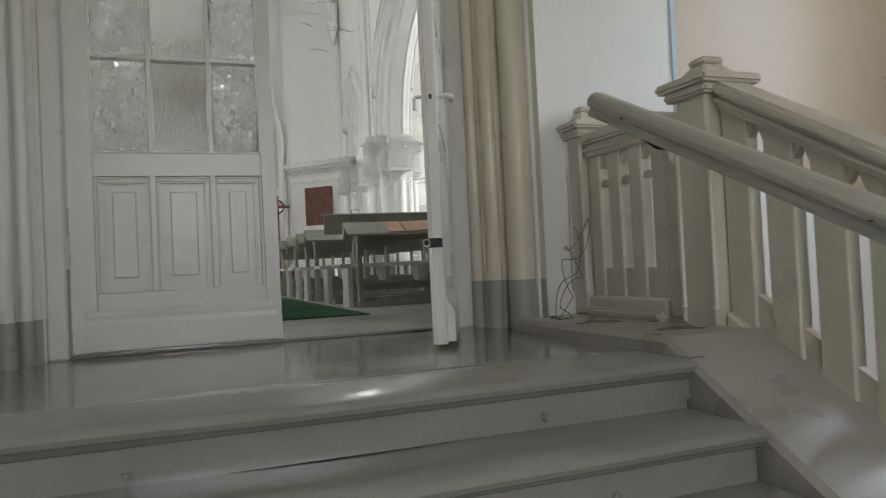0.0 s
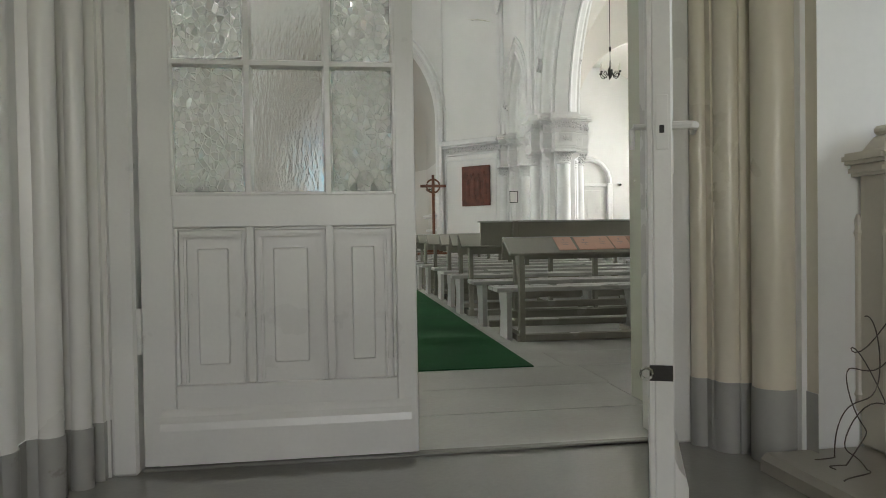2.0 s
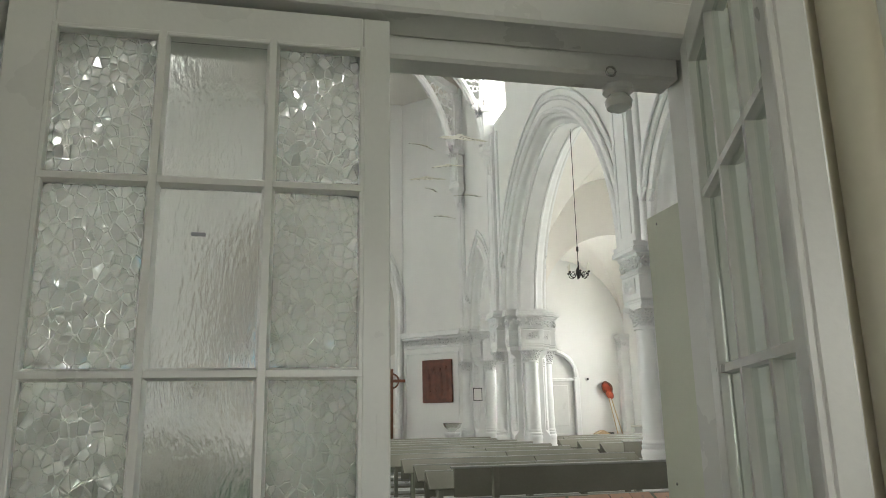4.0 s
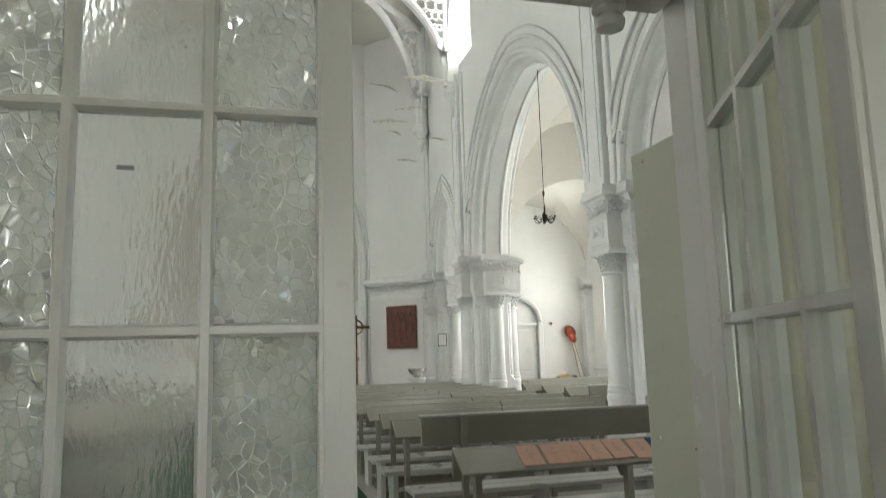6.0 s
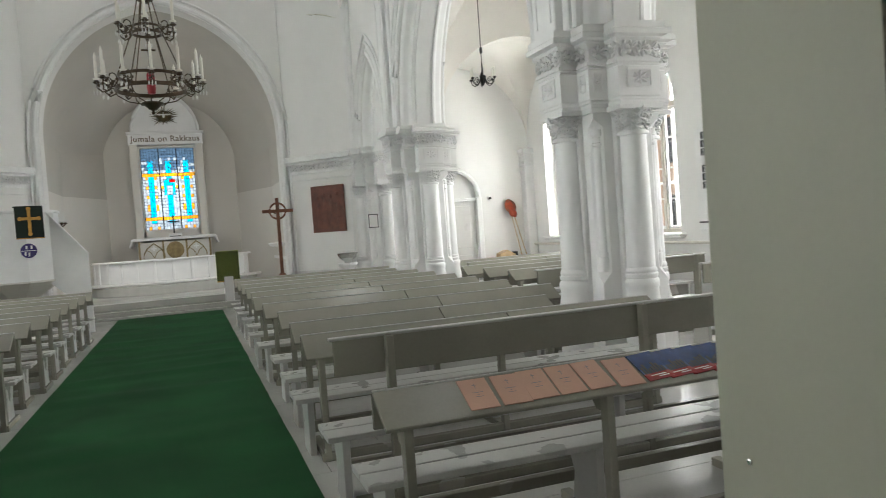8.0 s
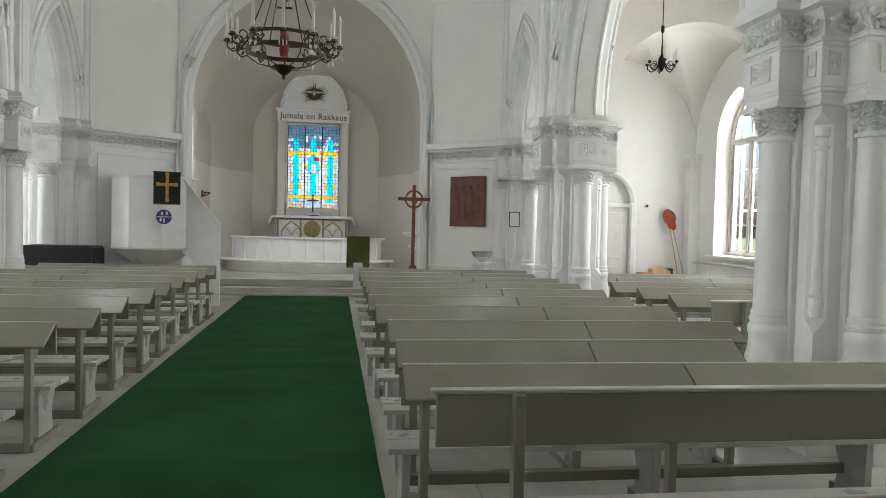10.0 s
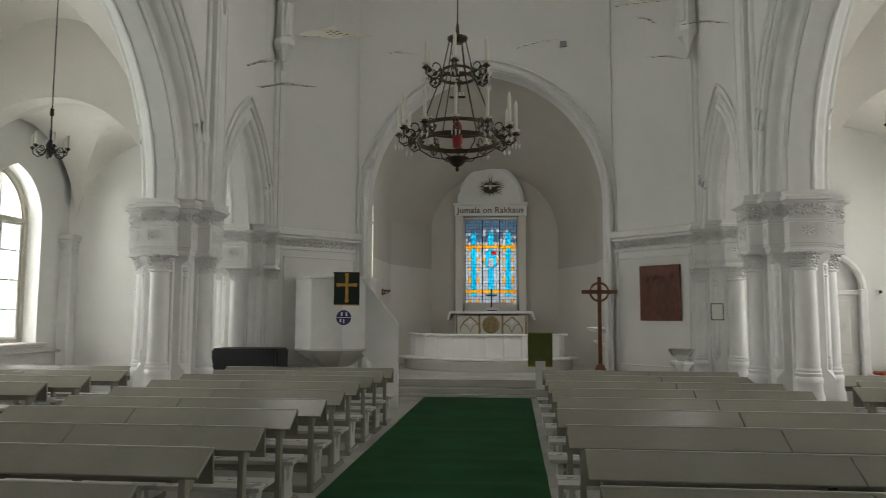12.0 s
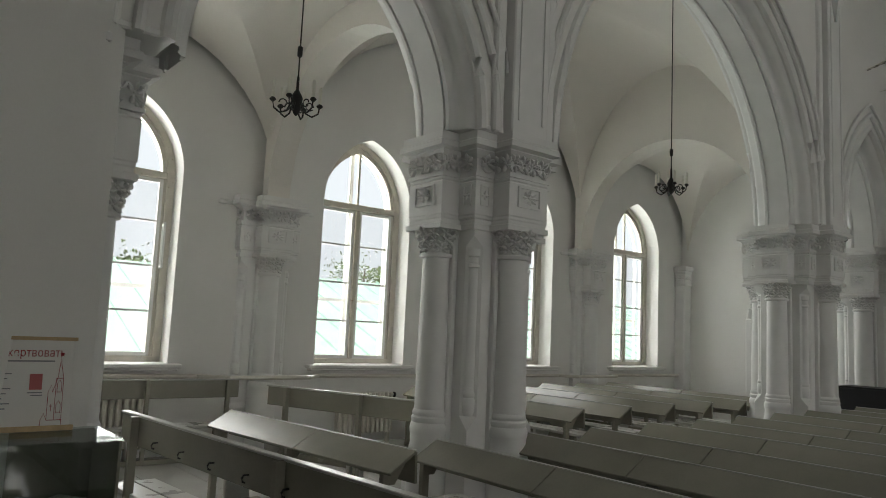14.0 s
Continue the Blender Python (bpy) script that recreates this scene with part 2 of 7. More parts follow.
def glass(name, kind, rough, milk, col=(0.97, 0.98, 0.96)):
    """Relief glass: it lets light through, bent by its pattern, and scatters some of it."""
    m = bpy.data.materials.new(name)
    m.use_nodes = True
    n, l = m.node_tree.nodes, m.node_tree.links
    b = n["Principled BSDF"]
    b.inputs["Base Color"].default_value = (*col, 1)
    b.inputs["Transmission Weight"].default_value = 1.0
    b.inputs["IOR"].default_value = 1.3
    b.inputs["Roughness"].default_value = rough
    tc = n.new("ShaderNodeTexCoord")
    bp = n.new("ShaderNodeBump")
    mp = n.new("ShaderNodeMapping")
    l.new(tc.outputs["Object"], mp.inputs["Vector"])
    if kind == "facet":
        # flat facets, each tilted its own way, with fine ridges between them
        mp.inputs["Scale"].default_value = (46, 250, 34)
        t = n.new("ShaderNodeTexVoronoi")
        t.inputs["Scale"].default_value = 1.0
        l.new(mp.outputs[0], t.inputs["Vector"])
        off = n.new("ShaderNodeVectorMath")
        off.operation = "SUBTRACT"
        l.new(mp.outputs[0], off.inputs[0])
        l.new(t.outputs["Position"], off.inputs[1])
        tilt = n.new("ShaderNodeVectorMath")
        tilt.operation = "SUBTRACT"
        l.new(t.outputs["Color"], tilt.inputs[0])
        tilt.inputs[1].default_value = (0.5, 0.5, 0.5)
        dot = n.new("ShaderNodeVectorMath")
        dot.operation = "DOT_PRODUCT"
        l.new(off.outputs[0], dot.inputs[0])
        l.new(tilt.outputs[0], dot.inputs[1])
        edge = n.new("ShaderNodeTexVoronoi")
        edge.feature = "DISTANCE_TO_EDGE"
        edge.inputs["Scale"].default_value = 1.0
        l.new(mp.outputs[0], edge.inputs["Vector"])
        rim = n.new("ShaderNodeMapRange")
        rim.inputs["From Max"].default_value = 0.09
        rim.inputs["To Max"].default_value = -0.16
        l.new(edge.outputs["Distance"], rim.inputs["Value"])
        both = n.new("ShaderNodeMath")
        both.operation = "ADD"
        l.new(dot.outputs["Value"], both.inputs[0])
        l.new(rim.outputs[0], both.inputs[1])
        l.new(both.outputs[0], bp.inputs["Height"])
        bp.inputs["Strength"].default_value, bp.inputs["Distance"].default_value = 1.0, 0.029
    else:
        t = n.new("ShaderNodeTexNoise")
        t.inputs["Scale"].default_value, t.inputs["Detail"].default_value = 55, 1.5
        mp.inputs["Scale"].default_value = (1.6, 1, 0.6)
        l.new(mp.outputs[0], t.inputs["Vector"])
        l.new(t.outputs["Fac"], bp.inputs["Height"])
        bp.inputs["Strength"].default_value, bp.inputs["Distance"].default_value = 0.7, 0.006
    l.new(bp.outputs[0], b.inputs["Normal"])
    tl = n.new("ShaderNodeBsdfTranslucent")
    tl.inputs[0].default_value = (0.9, 0.92, 0.88, 1)
    l.new(bp.outputs[0], tl.inputs["Normal"])
    mxs = n.new("ShaderNodeMixShader")
    mxs.inputs[0].default_value = milk
    l.new(b.outputs[0], mxs.inputs[1])
    l.new(tl.outputs[0], mxs.inputs[2])
    l.new(mxs.outputs[0], n["Material Output"].inputs[0])
    return m


FACET = glass("patterned_glass", "facet", 0.08, 0.30)
RIPPLE = glass("rippled_glass", "ripple", 0.16, 0.10)


def clear(name, col=(1, 1, 1), gloss=0.08):
    m = bpy.data.materials.new(name)
    m.use_nodes = True
    n, l = m.node_tree.nodes, m.node_tree.links
    n.remove(n["Principled BSDF"])
    tr = n.new("ShaderNodeBsdfTransparent")
    tr.inputs[0].default_value = (*col, 1)
    gl = n.new("ShaderNodeBsdfGlossy")
    gl.inputs["Roughness"].default_value = 0.03
    mx = n.new("ShaderNodeMixShader")
    mx.inputs[0].default_value = gloss
    l.new(tr.outputs[0], mx.inputs[1])
    l.new(gl.outputs[0], mx.inputs[2])
    l.new(mx.outputs[0], n["Material Output"].inputs[0])
    return m


PANE = clear("window_glass")
LEAFGLASS = clear("dusty_leaf_glass", (0.86, 0.89, 0.87), 0.10)


def stained(name, col):
    """Coloured glass that passes and scatters the daylight behind it."""
    m = bpy.data.materials.new(name)
    m.use_nodes = True
    n, l = m.node_tree.nodes, m.node_tree.links
    n.remove(n["Principled BSDF"])
    tr = n.new("ShaderNodeBsdfTranslucent")
    ra = n.new("ShaderNodeTexNoise")
    ra.inputs["Scale"].default_value, ra.inputs["Detail"].default_value = 14, 4
    tcn = n.new("ShaderNodeTexCoord")
    l.new(tcn.outputs["Object"], ra.inputs["Vector"])
    rp = n.new("ShaderNodeValToRGB")
    rp.color_ramp.elements[0].position, rp.color_ramp.elements[1].position = 0.35, 0.65
    rp.color_ramp.elements[0].color = (*[c * 0.6 for c in col], 1)
    rp.color_ramp.elements[1].color = (*col, 1)
    l.new(ra.outputs["Fac"], rp.inputs[0])
    l.new(rp.outputs[0], tr.inputs[0])
    l.new(tr.outputs[0], n["Material Output"].inputs[0])
    return m


SG_BLUE, SG_WHITE, SG_GOLD = stained("blue_glass", (0.03, 0.66, 0.86)), stained("white_glass", (0.58, 0.62, 0.66)), stained("amber_glass", (0.95, 0.55, 0.08))
SG_RED, SG_DARK = stained("red_glass", (0.75, 0.06, 0.05)), stained("slate_glass", (0.25, 0.33, 0.42))


# ---- building helpers ----
def finish(name, bm, mat, bev=0.0, smooth=False, seg=1):
    bmesh.ops.recalc_face_normals(bm, faces=bm.faces)
    if bev:
        es = [e for e in bm.edges if len(e.link_faces) == 2 and e.calc_face_angle(0) > 0.6]
        bmesh.ops.bevel(bm, geom=es, offset=bev, segments=seg, affect="EDGES", clamp_overlap=True)
    me = bpy.data.meshes.new(name)
    bm.to_mesh(me)
    bm.free()
    me.materials.append(mat)
    if smooth:
        me.polygons.foreach_set("use_smooth", [True] * len(me.polygons))
        me.set_sharp_from_angle(angle=radians(38))
    return me


def part(name, bm, mat, parent=None, label="", bev=0.0, smooth=False, seg=1, kind=""):
    ob = new(name, finish(name, bm, mat, bev, smooth, seg))
    if parent:
        ob.parent = parent
    return tagged(ob, label, kind=kind)


def solid(name, bm, mat, label="", category="", kind="", bev=0.0, smooth=False, group="", seg=1):
    return tagged(part(name, bm, mat, None, "", bev, smooth, seg), label, category, group, kind)


def thing(name, label, category, x=0, y=0, z=0, rz=0, group="", kind=""):
    ob = new(name)
    ob.empty_display_size = 0.1
    ob.matrix_basis = pose(x, y, z, 0, 0, rz)
    return tagged(ob, label, category, group, kind)


def bx(bm, x0, y0, z0, x1, y1, z1, m=None):
    pts = [(x, y, z) for z in (z0, z1) for y in (y0, y1) for x in (x0, x1)]
    v = [bm.verts.new((m @ Vector(p)) if m else p) for p in pts]
    for f in ((0, 2, 3, 1), (4, 5, 7, 6), (0, 1, 5, 4), (1, 3, 7, 5), (3, 2, 6, 7), (2, 0, 4, 6)):
        bm.faces.new([v[i] for i in f])
    return v


def box(*b, m=None):
    bm = bmesh.new()
    for q in b:
        bx(bm, *q, m=m)
    return bm


def lathe(bm, prof, n=16, c=(0, 0, 0), m=None):
    """Turned body: prof is a list of radius, height from the foot up."""
    rings = []
    for r, z in prof:
        rings.append([bm.verts.new((m or Matrix()) @ Vector((c[0] + r * math.cos(2 * math.pi * i / n), c[1] + r * math.sin(2 * math.pi * i / n), c[2] + z))) for i in range(n)])
    for a, b in zip(rings, rings[1:]):
        for i in range(n):
            bm.faces.new((a[i], a[(i + 1) % n], b[(i + 1) % n], b[i]))
    bm.faces.new(rings[0][::-1])
    bm.faces.new(rings[-1])
    return bm


def prism(bm, pts, d0, d1, m=None):
    """pts: outline in x, z; extruded along y from d0 to d1."""
    m = m or Matrix()
    a = [bm.verts.new(m @ Vector((x, d0, z))) for x, z in pts]
    b = [bm.verts.new(m @ Vector((x, d1, z))) for x, z in pts]
    bm.faces.new(a)
    bm.faces.new(b[::-1])
    k = len(pts)
    for i in range(k):
        bm.faces.new((a[(i + 1) % k], a[i], b[i], b[(i + 1) % k]))
    return bm


def tube(bm, pts, r, n=6, closed=False):
    """A round bar along a line of points."""
    pts = [Vector(p) for p in pts]
    rings = []
    k = len(pts)
    for i, p in enumerate(pts):
        a = pts[i - 1] if (i or closed) else p
        b = pts[(i + 1) % k] if (i < k - 1 or closed) else p
        d = (b - a).normalized()
        u = d.orthogonal() if abs(d.z) > 0.95 else d.cross(Vector((0, 0, 1))).normalized()
        u.normalize()
        w = d.cross(u)
        rr = r[i] if isinstance(r, (list, tuple)) else r
        rings.append([bm.verts.new(p + rr * (math.cos(2 * math.pi * j / n) * u + math.sin(2 * math.pi * j / n) * w)) for j in range(n)])
    for i in range(k if closed else k - 1):
        a, b = rings[i], rings[(i + 1) % k]
        for j in range(n):
            bm.faces.new((a[j], a[(j + 1) % n], b[(j + 1) % n], b[j]))
    if not closed:
        bm.faces.new(rings[0][::-1])
        bm.faces.new(rings[-1])
    return bm


def blob(bm, c, sx, sy, sz, m=None, div=1):
    """A small rounded lump."""
    r = bmesh.ops.create_icosphere(bm, subdivisions=div, radius=1)
    mm = Matrix.Translation(c) @ Matrix.Diagonal((sx, sy, sz, 1))
    bmesh.ops.transform(bm, matrix=(m @ mm) if m else mm, verts=r["verts"])


def arch_z(d, half, rise):
    """Height of a pointed arch over its springing, at the distance d from its middle."""
    d = min(abs(d), half)
    if rise <= half:
        return rise * math.sqrt(max(0, 1 - (d / half) ** 2))
    rad = (half * half + rise * rise) / (2 * half)
    return math.sqrt(max(0, rad * rad - (d + rad - half) ** 2))


def arch_line(c, half, spring, rise, n=14):
    """Points of an arch from its left foot to its right foot, as along, height."""
    us = [c - half * math.cos(math.pi * i / (2 * n)) for i in range(n)]
    us += [c] + [c + half * math.sin(math.pi * i / (2 * n)) for i in range(1, n + 1)]
    return [(u, spring + arch_z(u - c, half, rise)) for u in us]


def arcade(bm, p, q, thick, z0, z1, holes):
    """A wall from p to q in plan, thick to its left, with arched openings (centre, half width, foot, springing, rise)."""
    p, q = Vector((*p, 0)), Vector((*q, 0))
    length = (q - p).length
    d = (q - p) / length
    nrm = Vector((-d.y, d.x, 0)) * thick
    us = {0.0: 0, length: 0}
    for c, h, f, s, r in holes:
        for u, z in arch_line(c, h, s, r):
            us[round(u, 5)] = 0
    us = sorted(us)

    def hole(u):
        for c, h, f, s, r in holes:
            if c - h - 1e-4 < u < c + h + 1e-4:
                return c, h, f, s, r
        return None

    def pt(u, z, back):
        return bm.verts.new(p + d * u + (nrm if back else Vector()) + Vector((0, 0, z)))

    def quad(a, b, za, zb, zc, zd):
        bm.faces.new((pt(a, za, 0), pt(b, zb, 0), pt(b, zc, 0), pt(a, zd, 0)))
        bm.faces.new((pt(b, zb, 1), pt(a, za, 1), pt(a, zd, 1), pt(b, zc, 1)))

    for a, b in zip(us, us[1:]):
        h = hole((a + b) / 2)
        if not h:
            quad(a, b, z0, z0, z1, z1)
            continue
        c, hw, f, s, r = h
        za, zb = s + arch_z(a - c, hw, r), s + arch_z(b - c, hw, r)
        quad(a, b, za, zb, z1, z1)
        bm.faces.new((pt(a, za, 0), pt(a, za, 1), pt(b, zb, 1), pt(b, zb, 0)))
        if f > z0:
            quad(a, b, z0, z0, f, f)
            bm.faces.new((pt(a, f, 0), pt(b, f, 0), pt(b, f, 1), pt(a, f, 1)))
    for c, h, f, s, r in holes:
        for u, o in ((c - h, 0), (c + h, 1)):
            fs = (pt(u, f, o), pt(u, f, 1 - o), pt(u, s, 1 - o), pt(u, s, o))
            bm.faces.new(fs)
    for u in (0, length):
        bm.faces.new((pt(u, z0, 0), pt(u, z0, 1), pt(u, z1, 1), pt(u, z1, 0)))
    bm.faces.new((pt(0, z1, 0), pt(length, z1, 0), pt(length, z1, 1), pt(0, z1, 1)))
    bmesh.ops.remove_doubles(bm, verts=bm.verts, dist=0.0005)
    bmesh.ops.recalc_face_normals(bm, faces=bm.faces)
    return bm


def lettering(name, text, size, mat, parent, m, depth=0.003, bold=0.0):
    cu = bpy.data.curves.new(name, "FONT")
    cu.body, cu.size, cu.extrude, cu.align_x, cu.offset = text, size, depth, "CENTER", bold
    cu.space_character = 1.06
    tmp = bpy.data.objects.new(name, cu)
    me = bpy.data.meshes.new_from_object(tmp)
    bpy.data.objects.remove(tmp)
    me.materials.clear()
    me.materials.append(mat)
    ob = new(name, me)
    ob.parent = parent
    ob.matrix_basis = m
    return ob

# ---- the large structure ----
AX = 0.08                      # the nave's middle line
NX, TH = 3.92, 0.80            # half width between the arcades, their thickness
SPRING = 3.26


def mx(x, s):
    """x on the right side, or its mirror on the left."""
    return AX + s * (x - AX)


# church floor: a slab, and painted boards laid across it near the entrance
solid("floor_slab", box((-9.0, 0.02, -0.25, 9.0, 23.6, -0.02)), FLOOR, "grey painted church floor", "floor", "structure")
floor = solid("floor", box((-9.0, 0.02, -0.02, 9.0, 0.06, 0.0)), FLOOR, "grey painted floor of wide boards", "floor", "structure")
plank_rng = random.Random(4)
for r in range(30):
    y0 = 0.065 + r * 0.53
    cuts = [-8.98, -5.4 + plank_rng.uniform(-0.5, 0.5), -1.9 + plank_rng.uniform(-0.4, 0.4), 1.4 + plank_rng.uniform(-0.3, 0.3), 4.9 + plank_rng.uniform(-0.5, 0.5), 8.98]
    for a, b in zip(cuts, cuts[1:]):
        bm = box((a + 0.002, y0 + 0.002, -0.018, b - 0.002, y0 + 0.526, plank_rng.uniform(-0.0012, 0.0)))
        part("plank", bm, FLOOR, floor)
part("chancel_floor", box((-3.2, 15.97, -0.02, 3.4, 23.4, -0.001)), FLOOR, floor)
part("aisle_floor_end", box((-9.0, 15.975, -0.02, -3.21, 16.4, -0.001), (3.41, 15.975, -0.02, 9.0, 16.4, -0.001)), FLOOR, floor)

# side walls with splayed pointed windows
for s, nm in ((-1, "wall_west"), (1, "wall_east")):
    bm = bmesh.new()
    hs = [(w - 0.0, 0.76, 1.10, 3.42, 1.0) for w in WINDOWS]
    if s > 0:
        arcade(bm, (8.95, 0.0), (8.95, 16.2), 0.5, 0, 6.6, hs)
    else:
        arcade(bm, (-8.45, 0.0), (-8.45, 16.2), 0.5, 0, 6.6, hs)
    solid(nm, bm, PLASTER, "white plaster side wall with pointed windows", "wall", "structure")
# the arcades
ARCHES = ((4.35, 1.20, 1.60), (9.02, 2.53, 2.9), (13.42, 0.94, 1.65))
for s, nm in ((-1, "wall_arcade_west"), (1, "wall_arcade_east")):
    bm = bmesh.new()
    x = mx(NX, s)
    hs = [(c - 2.6, h, 0, SPRING, r) for c, h, r in ARCHES]
    x0 = x if s < 0 else x + TH
    arcade(bm, (x0, 2.6), (x0, 14.95), TH, 0, 7.0, hs)
    # the masonry between the openings stands on the piers, so cut its foot away
    geom = bm.verts[:] + bm.edges[:] + bm.faces[:]
    bmesh.ops.bisect_plane(bm, geom=geom, plane_co=(0, 0, SPRING), plane_no=(0, 0, 1), clear_inner=True)
    wall = solid(nm, bm, PLASTER, "white plaster arcade wall with pointed arches", "wall", "structure")
    # roll mouldings round the arches, in steps
    for c, h, r in ARCHES:
        for off, out, rad in ((0.05, 0.0, 0.05), (0.22, 0.02, 0.035), (0.36, 0.03, 0.022)):
            ln = [(mx(NX - out, s), u, z) for u, z in arch_line(c, h + off, SPRING, r + off * 1.15, 16)]
            part("arch_moulding", tube(bmesh.new(), ln, rad, 8), STONE, wall, smooth=True)
        ln = [(mx(NX + TH + 0.01, s), u, z) for u, z in arch_line(c, h + 0.06, SPRING, r + 0.07, 16)]
        part("arch_moulding", tube(bmesh.new(), ln, 0.05, 8), STONE, wall, smooth=True)
        # the arch's underside: hollow edges and a flat band between fillets
        section = ((-0.012, -0.02), (0.03, 0.0), (0.05, 0.035), (0.09, 0.055), (0.14, 0.06), (0.18, 0.085), (0.20, 0.13), (0.235, 0.13), (0.24, 0.112), (0.265, 0.112), (0.27, 0.13), (0.53, 0.13), (0.535, 0.112), (0.56, 0.112), (0.565, 0.13), (0.60, 0.13), (0.62, 0.085), (0.66, 0.06), (0.71, 0.055), (0.75, 0.035), (0.77, 0.0), (0.812, -0.02))
        bm = bmesh.new()
        va = [[bm.verts.new((mx(NX + o, s), u, z)) for u, z in arch_line(c, h - d, SPRING, r - d * 1.15, 18)] for o, d in section]
        for a, b in zip(va, va[1:]):
            for i in range(len(a) - 1):
                bm.faces.new((a[i], a[i + 1], b[i + 1], b[i]))
        part("arch_inner_order", bm, STONE, wall, smooth=True)
    for ya, yb in ((2.6, 3.145), (5.555, 6.485), (11.555, 12.475), (14.365, 14.95)):
        xa, xb = sorted((mx(NX - 0.01, s), mx(NX + TH + 0.01, s)))
        part("impost", box((xa, ya, SPRING + 0.002, xb, yb, SPRING + 0.05)), STONE, wall, bev=0.01)
    # pilaster strips and shafts that rise from each pier
    for y in (6.04, 12.0):
        xa, xb = sorted((mx(NX - 0.11, s), mx(NX + 0.09, s)))
        xc, xd = sorted((mx(NX - 0.05, s), mx(NX + 0.09, s)))
        xe, xf = sorted((mx(NX - 0.122, s), mx(NX - 0.11, s)))
        part("pilaster", box((xa, y - 0.21, SPRING, xb, y + 0.21, 7.0)), STONE, wall, bev=0.012)
        for sg in (-1, 1):
            part("pilaster", box((xc, y + sg * 0.30 - 0.05, SPRING, xd, y + sg * 0.30 + 0.05, 7.0)), STONE, wall, bev=0.015)
            part("fillet", box((xe, y + sg * 0.14 - 0.012, SPRING + 0.12, xf, y + sg * 0.14 + 0.012, 6.9)), STONE, wall, bev=0.004)
    part("wall_shaft", lathe(bmesh.new(), [(0.06, 0), (0.06, 6.1)], 10, (mx(NX - 0.02, s), 14.7, SPRING)), STONE, wall, smooth=True)

for s, nm in ((-1, "wall_clerestory_west"), (1, "wall_clerestory_east")):
    bm = bmesh.new()
    x0 = mx(NX, s) if s < 0 else mx(NX, s) + TH
    arcade(bm, (x0, 2.6), (x0, 14.95), TH, 7.0, 9.4, [(y - 2.6, 0.8, 7.25, 8.2, 0.95) for y in CLERESTORY])
    solid(nm, bm, PLASTER, "white upper nave wall with small pointed windows", "wall", "structure")

# chancel arch wall, the slanting walls beside it, the same at the entrance
bm = bmesh.new()
arcade(bm, (-2.45, 16.05), (2.60, 16.05), 0.45, 0, 9.4, [(2.45 + 0.11, 2.35, 0, 3.9, 2.68)])
chancel_wall = solid("wall_chancel_arch", bm, PLASTER, "white wall with the wide pointed chancel arch", "wall", "structure")
for off, rad, dy in ((0.07, 0.06, 0.0), (0.2, 0.03, -0.01)):
    ln = [(0.11 - 2.35 - off, 16.04 + dy, 0.0)] + [(u, 16.04 + dy, z) for u, z in arch_line(0.11, 2.35 + off, 3.9, 2.68 + off, 18)] + [(0.11 + 2.35 + off, 16.04 + dy, 0.0)]
    part("arch_moulding", tube(bmesh.new(), ln, rad, 8), STONE, chancel_wall, smooth=True)
bm = bmesh.new()
arcade(bm, (2.6, 1.30), (-2.45, 1.30), 0.4, 0, 9.4, [(2.6 - 0.08, 2.3, 0, 3.9, 2.6)])
solid("wall_entrance_arch", bm, PLASTER, "white wall with the wide entrance arch", "wall", "structure")


def slanted(p, q, nm, plain=False):
    """A slanting wall; its room side is to the left of p to q. Frieze and panel mouldings on it."""
    p, q = Vector((*p, 0)), Vector((*q, 0))
    d = (q - p).normalized()
    ang = math.degrees(math.atan2(d.y, d.x))
    ln = (q - p).length
    w = solid(nm, box((0, -0.35, 0, ln, 0, 9.4)), PLASTER, "plain white slanting wall" if plain else "white slanting wall with a carved frieze", "wall", "structure")
    w.matrix_basis = pose(p.x, p.y, 0, 0, 0, ang)
    if plain:
        return w
    part("cornice", box((0, 0, 3.13, ln, 0.13, 3.26), (0, 0, 3.07, ln, 0.09, 3.13), (0, 0, 2.86, ln, 0.03, 2.93)), STONE, w, bev=0.015)
    frieze = bmesh.new()
    k = int(ln / 0.125)
    for i in range(k):
        u = 0.05 + (ln - 0.1) * (i + 0.5) / k
        mm = Matrix.Translation((u, 0.012, 3.0)) @ Matrix.Rotation(radians(70 * (-1) ** i), 4, "Y")
        leaf_cluster(frieze, mm, 0.066)
        scroll(frieze, mm, 0.066)
    part("frieze", frieze, STONE, w, "carved leaf frieze", smooth=True)
    part("frame_moulding", box((0.16, 0, 0.75, 0.19, 0.02, 2.72), (ln - 0.19, 0, 0.75, ln - 0.16, 0.02, 2.72), (0.16, 0, 2.72, ln - 0.16, 0.02, 2.75), (0.16, 0, 0.72, ln - 0.16, 0.02, 0.75)), STONE, w, bev=0.006)
    part("plinth", box((0, 0, 0, ln, 0.06, 0.55)), STONE, w, bev=0.02)
    part("edge_roll", box((0.0, 0, 3.27, 0.10, 0.03, 9.3), (ln - 0.10, 0, 3.27, ln, 0.03, 9.3)), STONE, w, bev=0.012)
    return w


def petal(bm, m, length, width, height):
    """One pointed lobe of a carved leaf, raised along its middle, its tip curled outwards."""
    p = [bm.verts.new(m @ Vector(q)) for q in ((0, 0.1 * height, 0), (-width / 2, 0, length * 0.5), (width / 2, 0, length * 0.5), (0, height, length * 0.45), (0, height * 1.25, length), (-width * 0.22, height * 0.5, length * 0.85), (width * 0.22, height * 0.5, length * 0.85))]
    for f in ((0, 3, 1), (0, 2, 3), (1, 3, 5), (3, 4, 5), (2, 6, 3), (3, 6, 4)):
        bm.faces.new([p[i] for i in f])


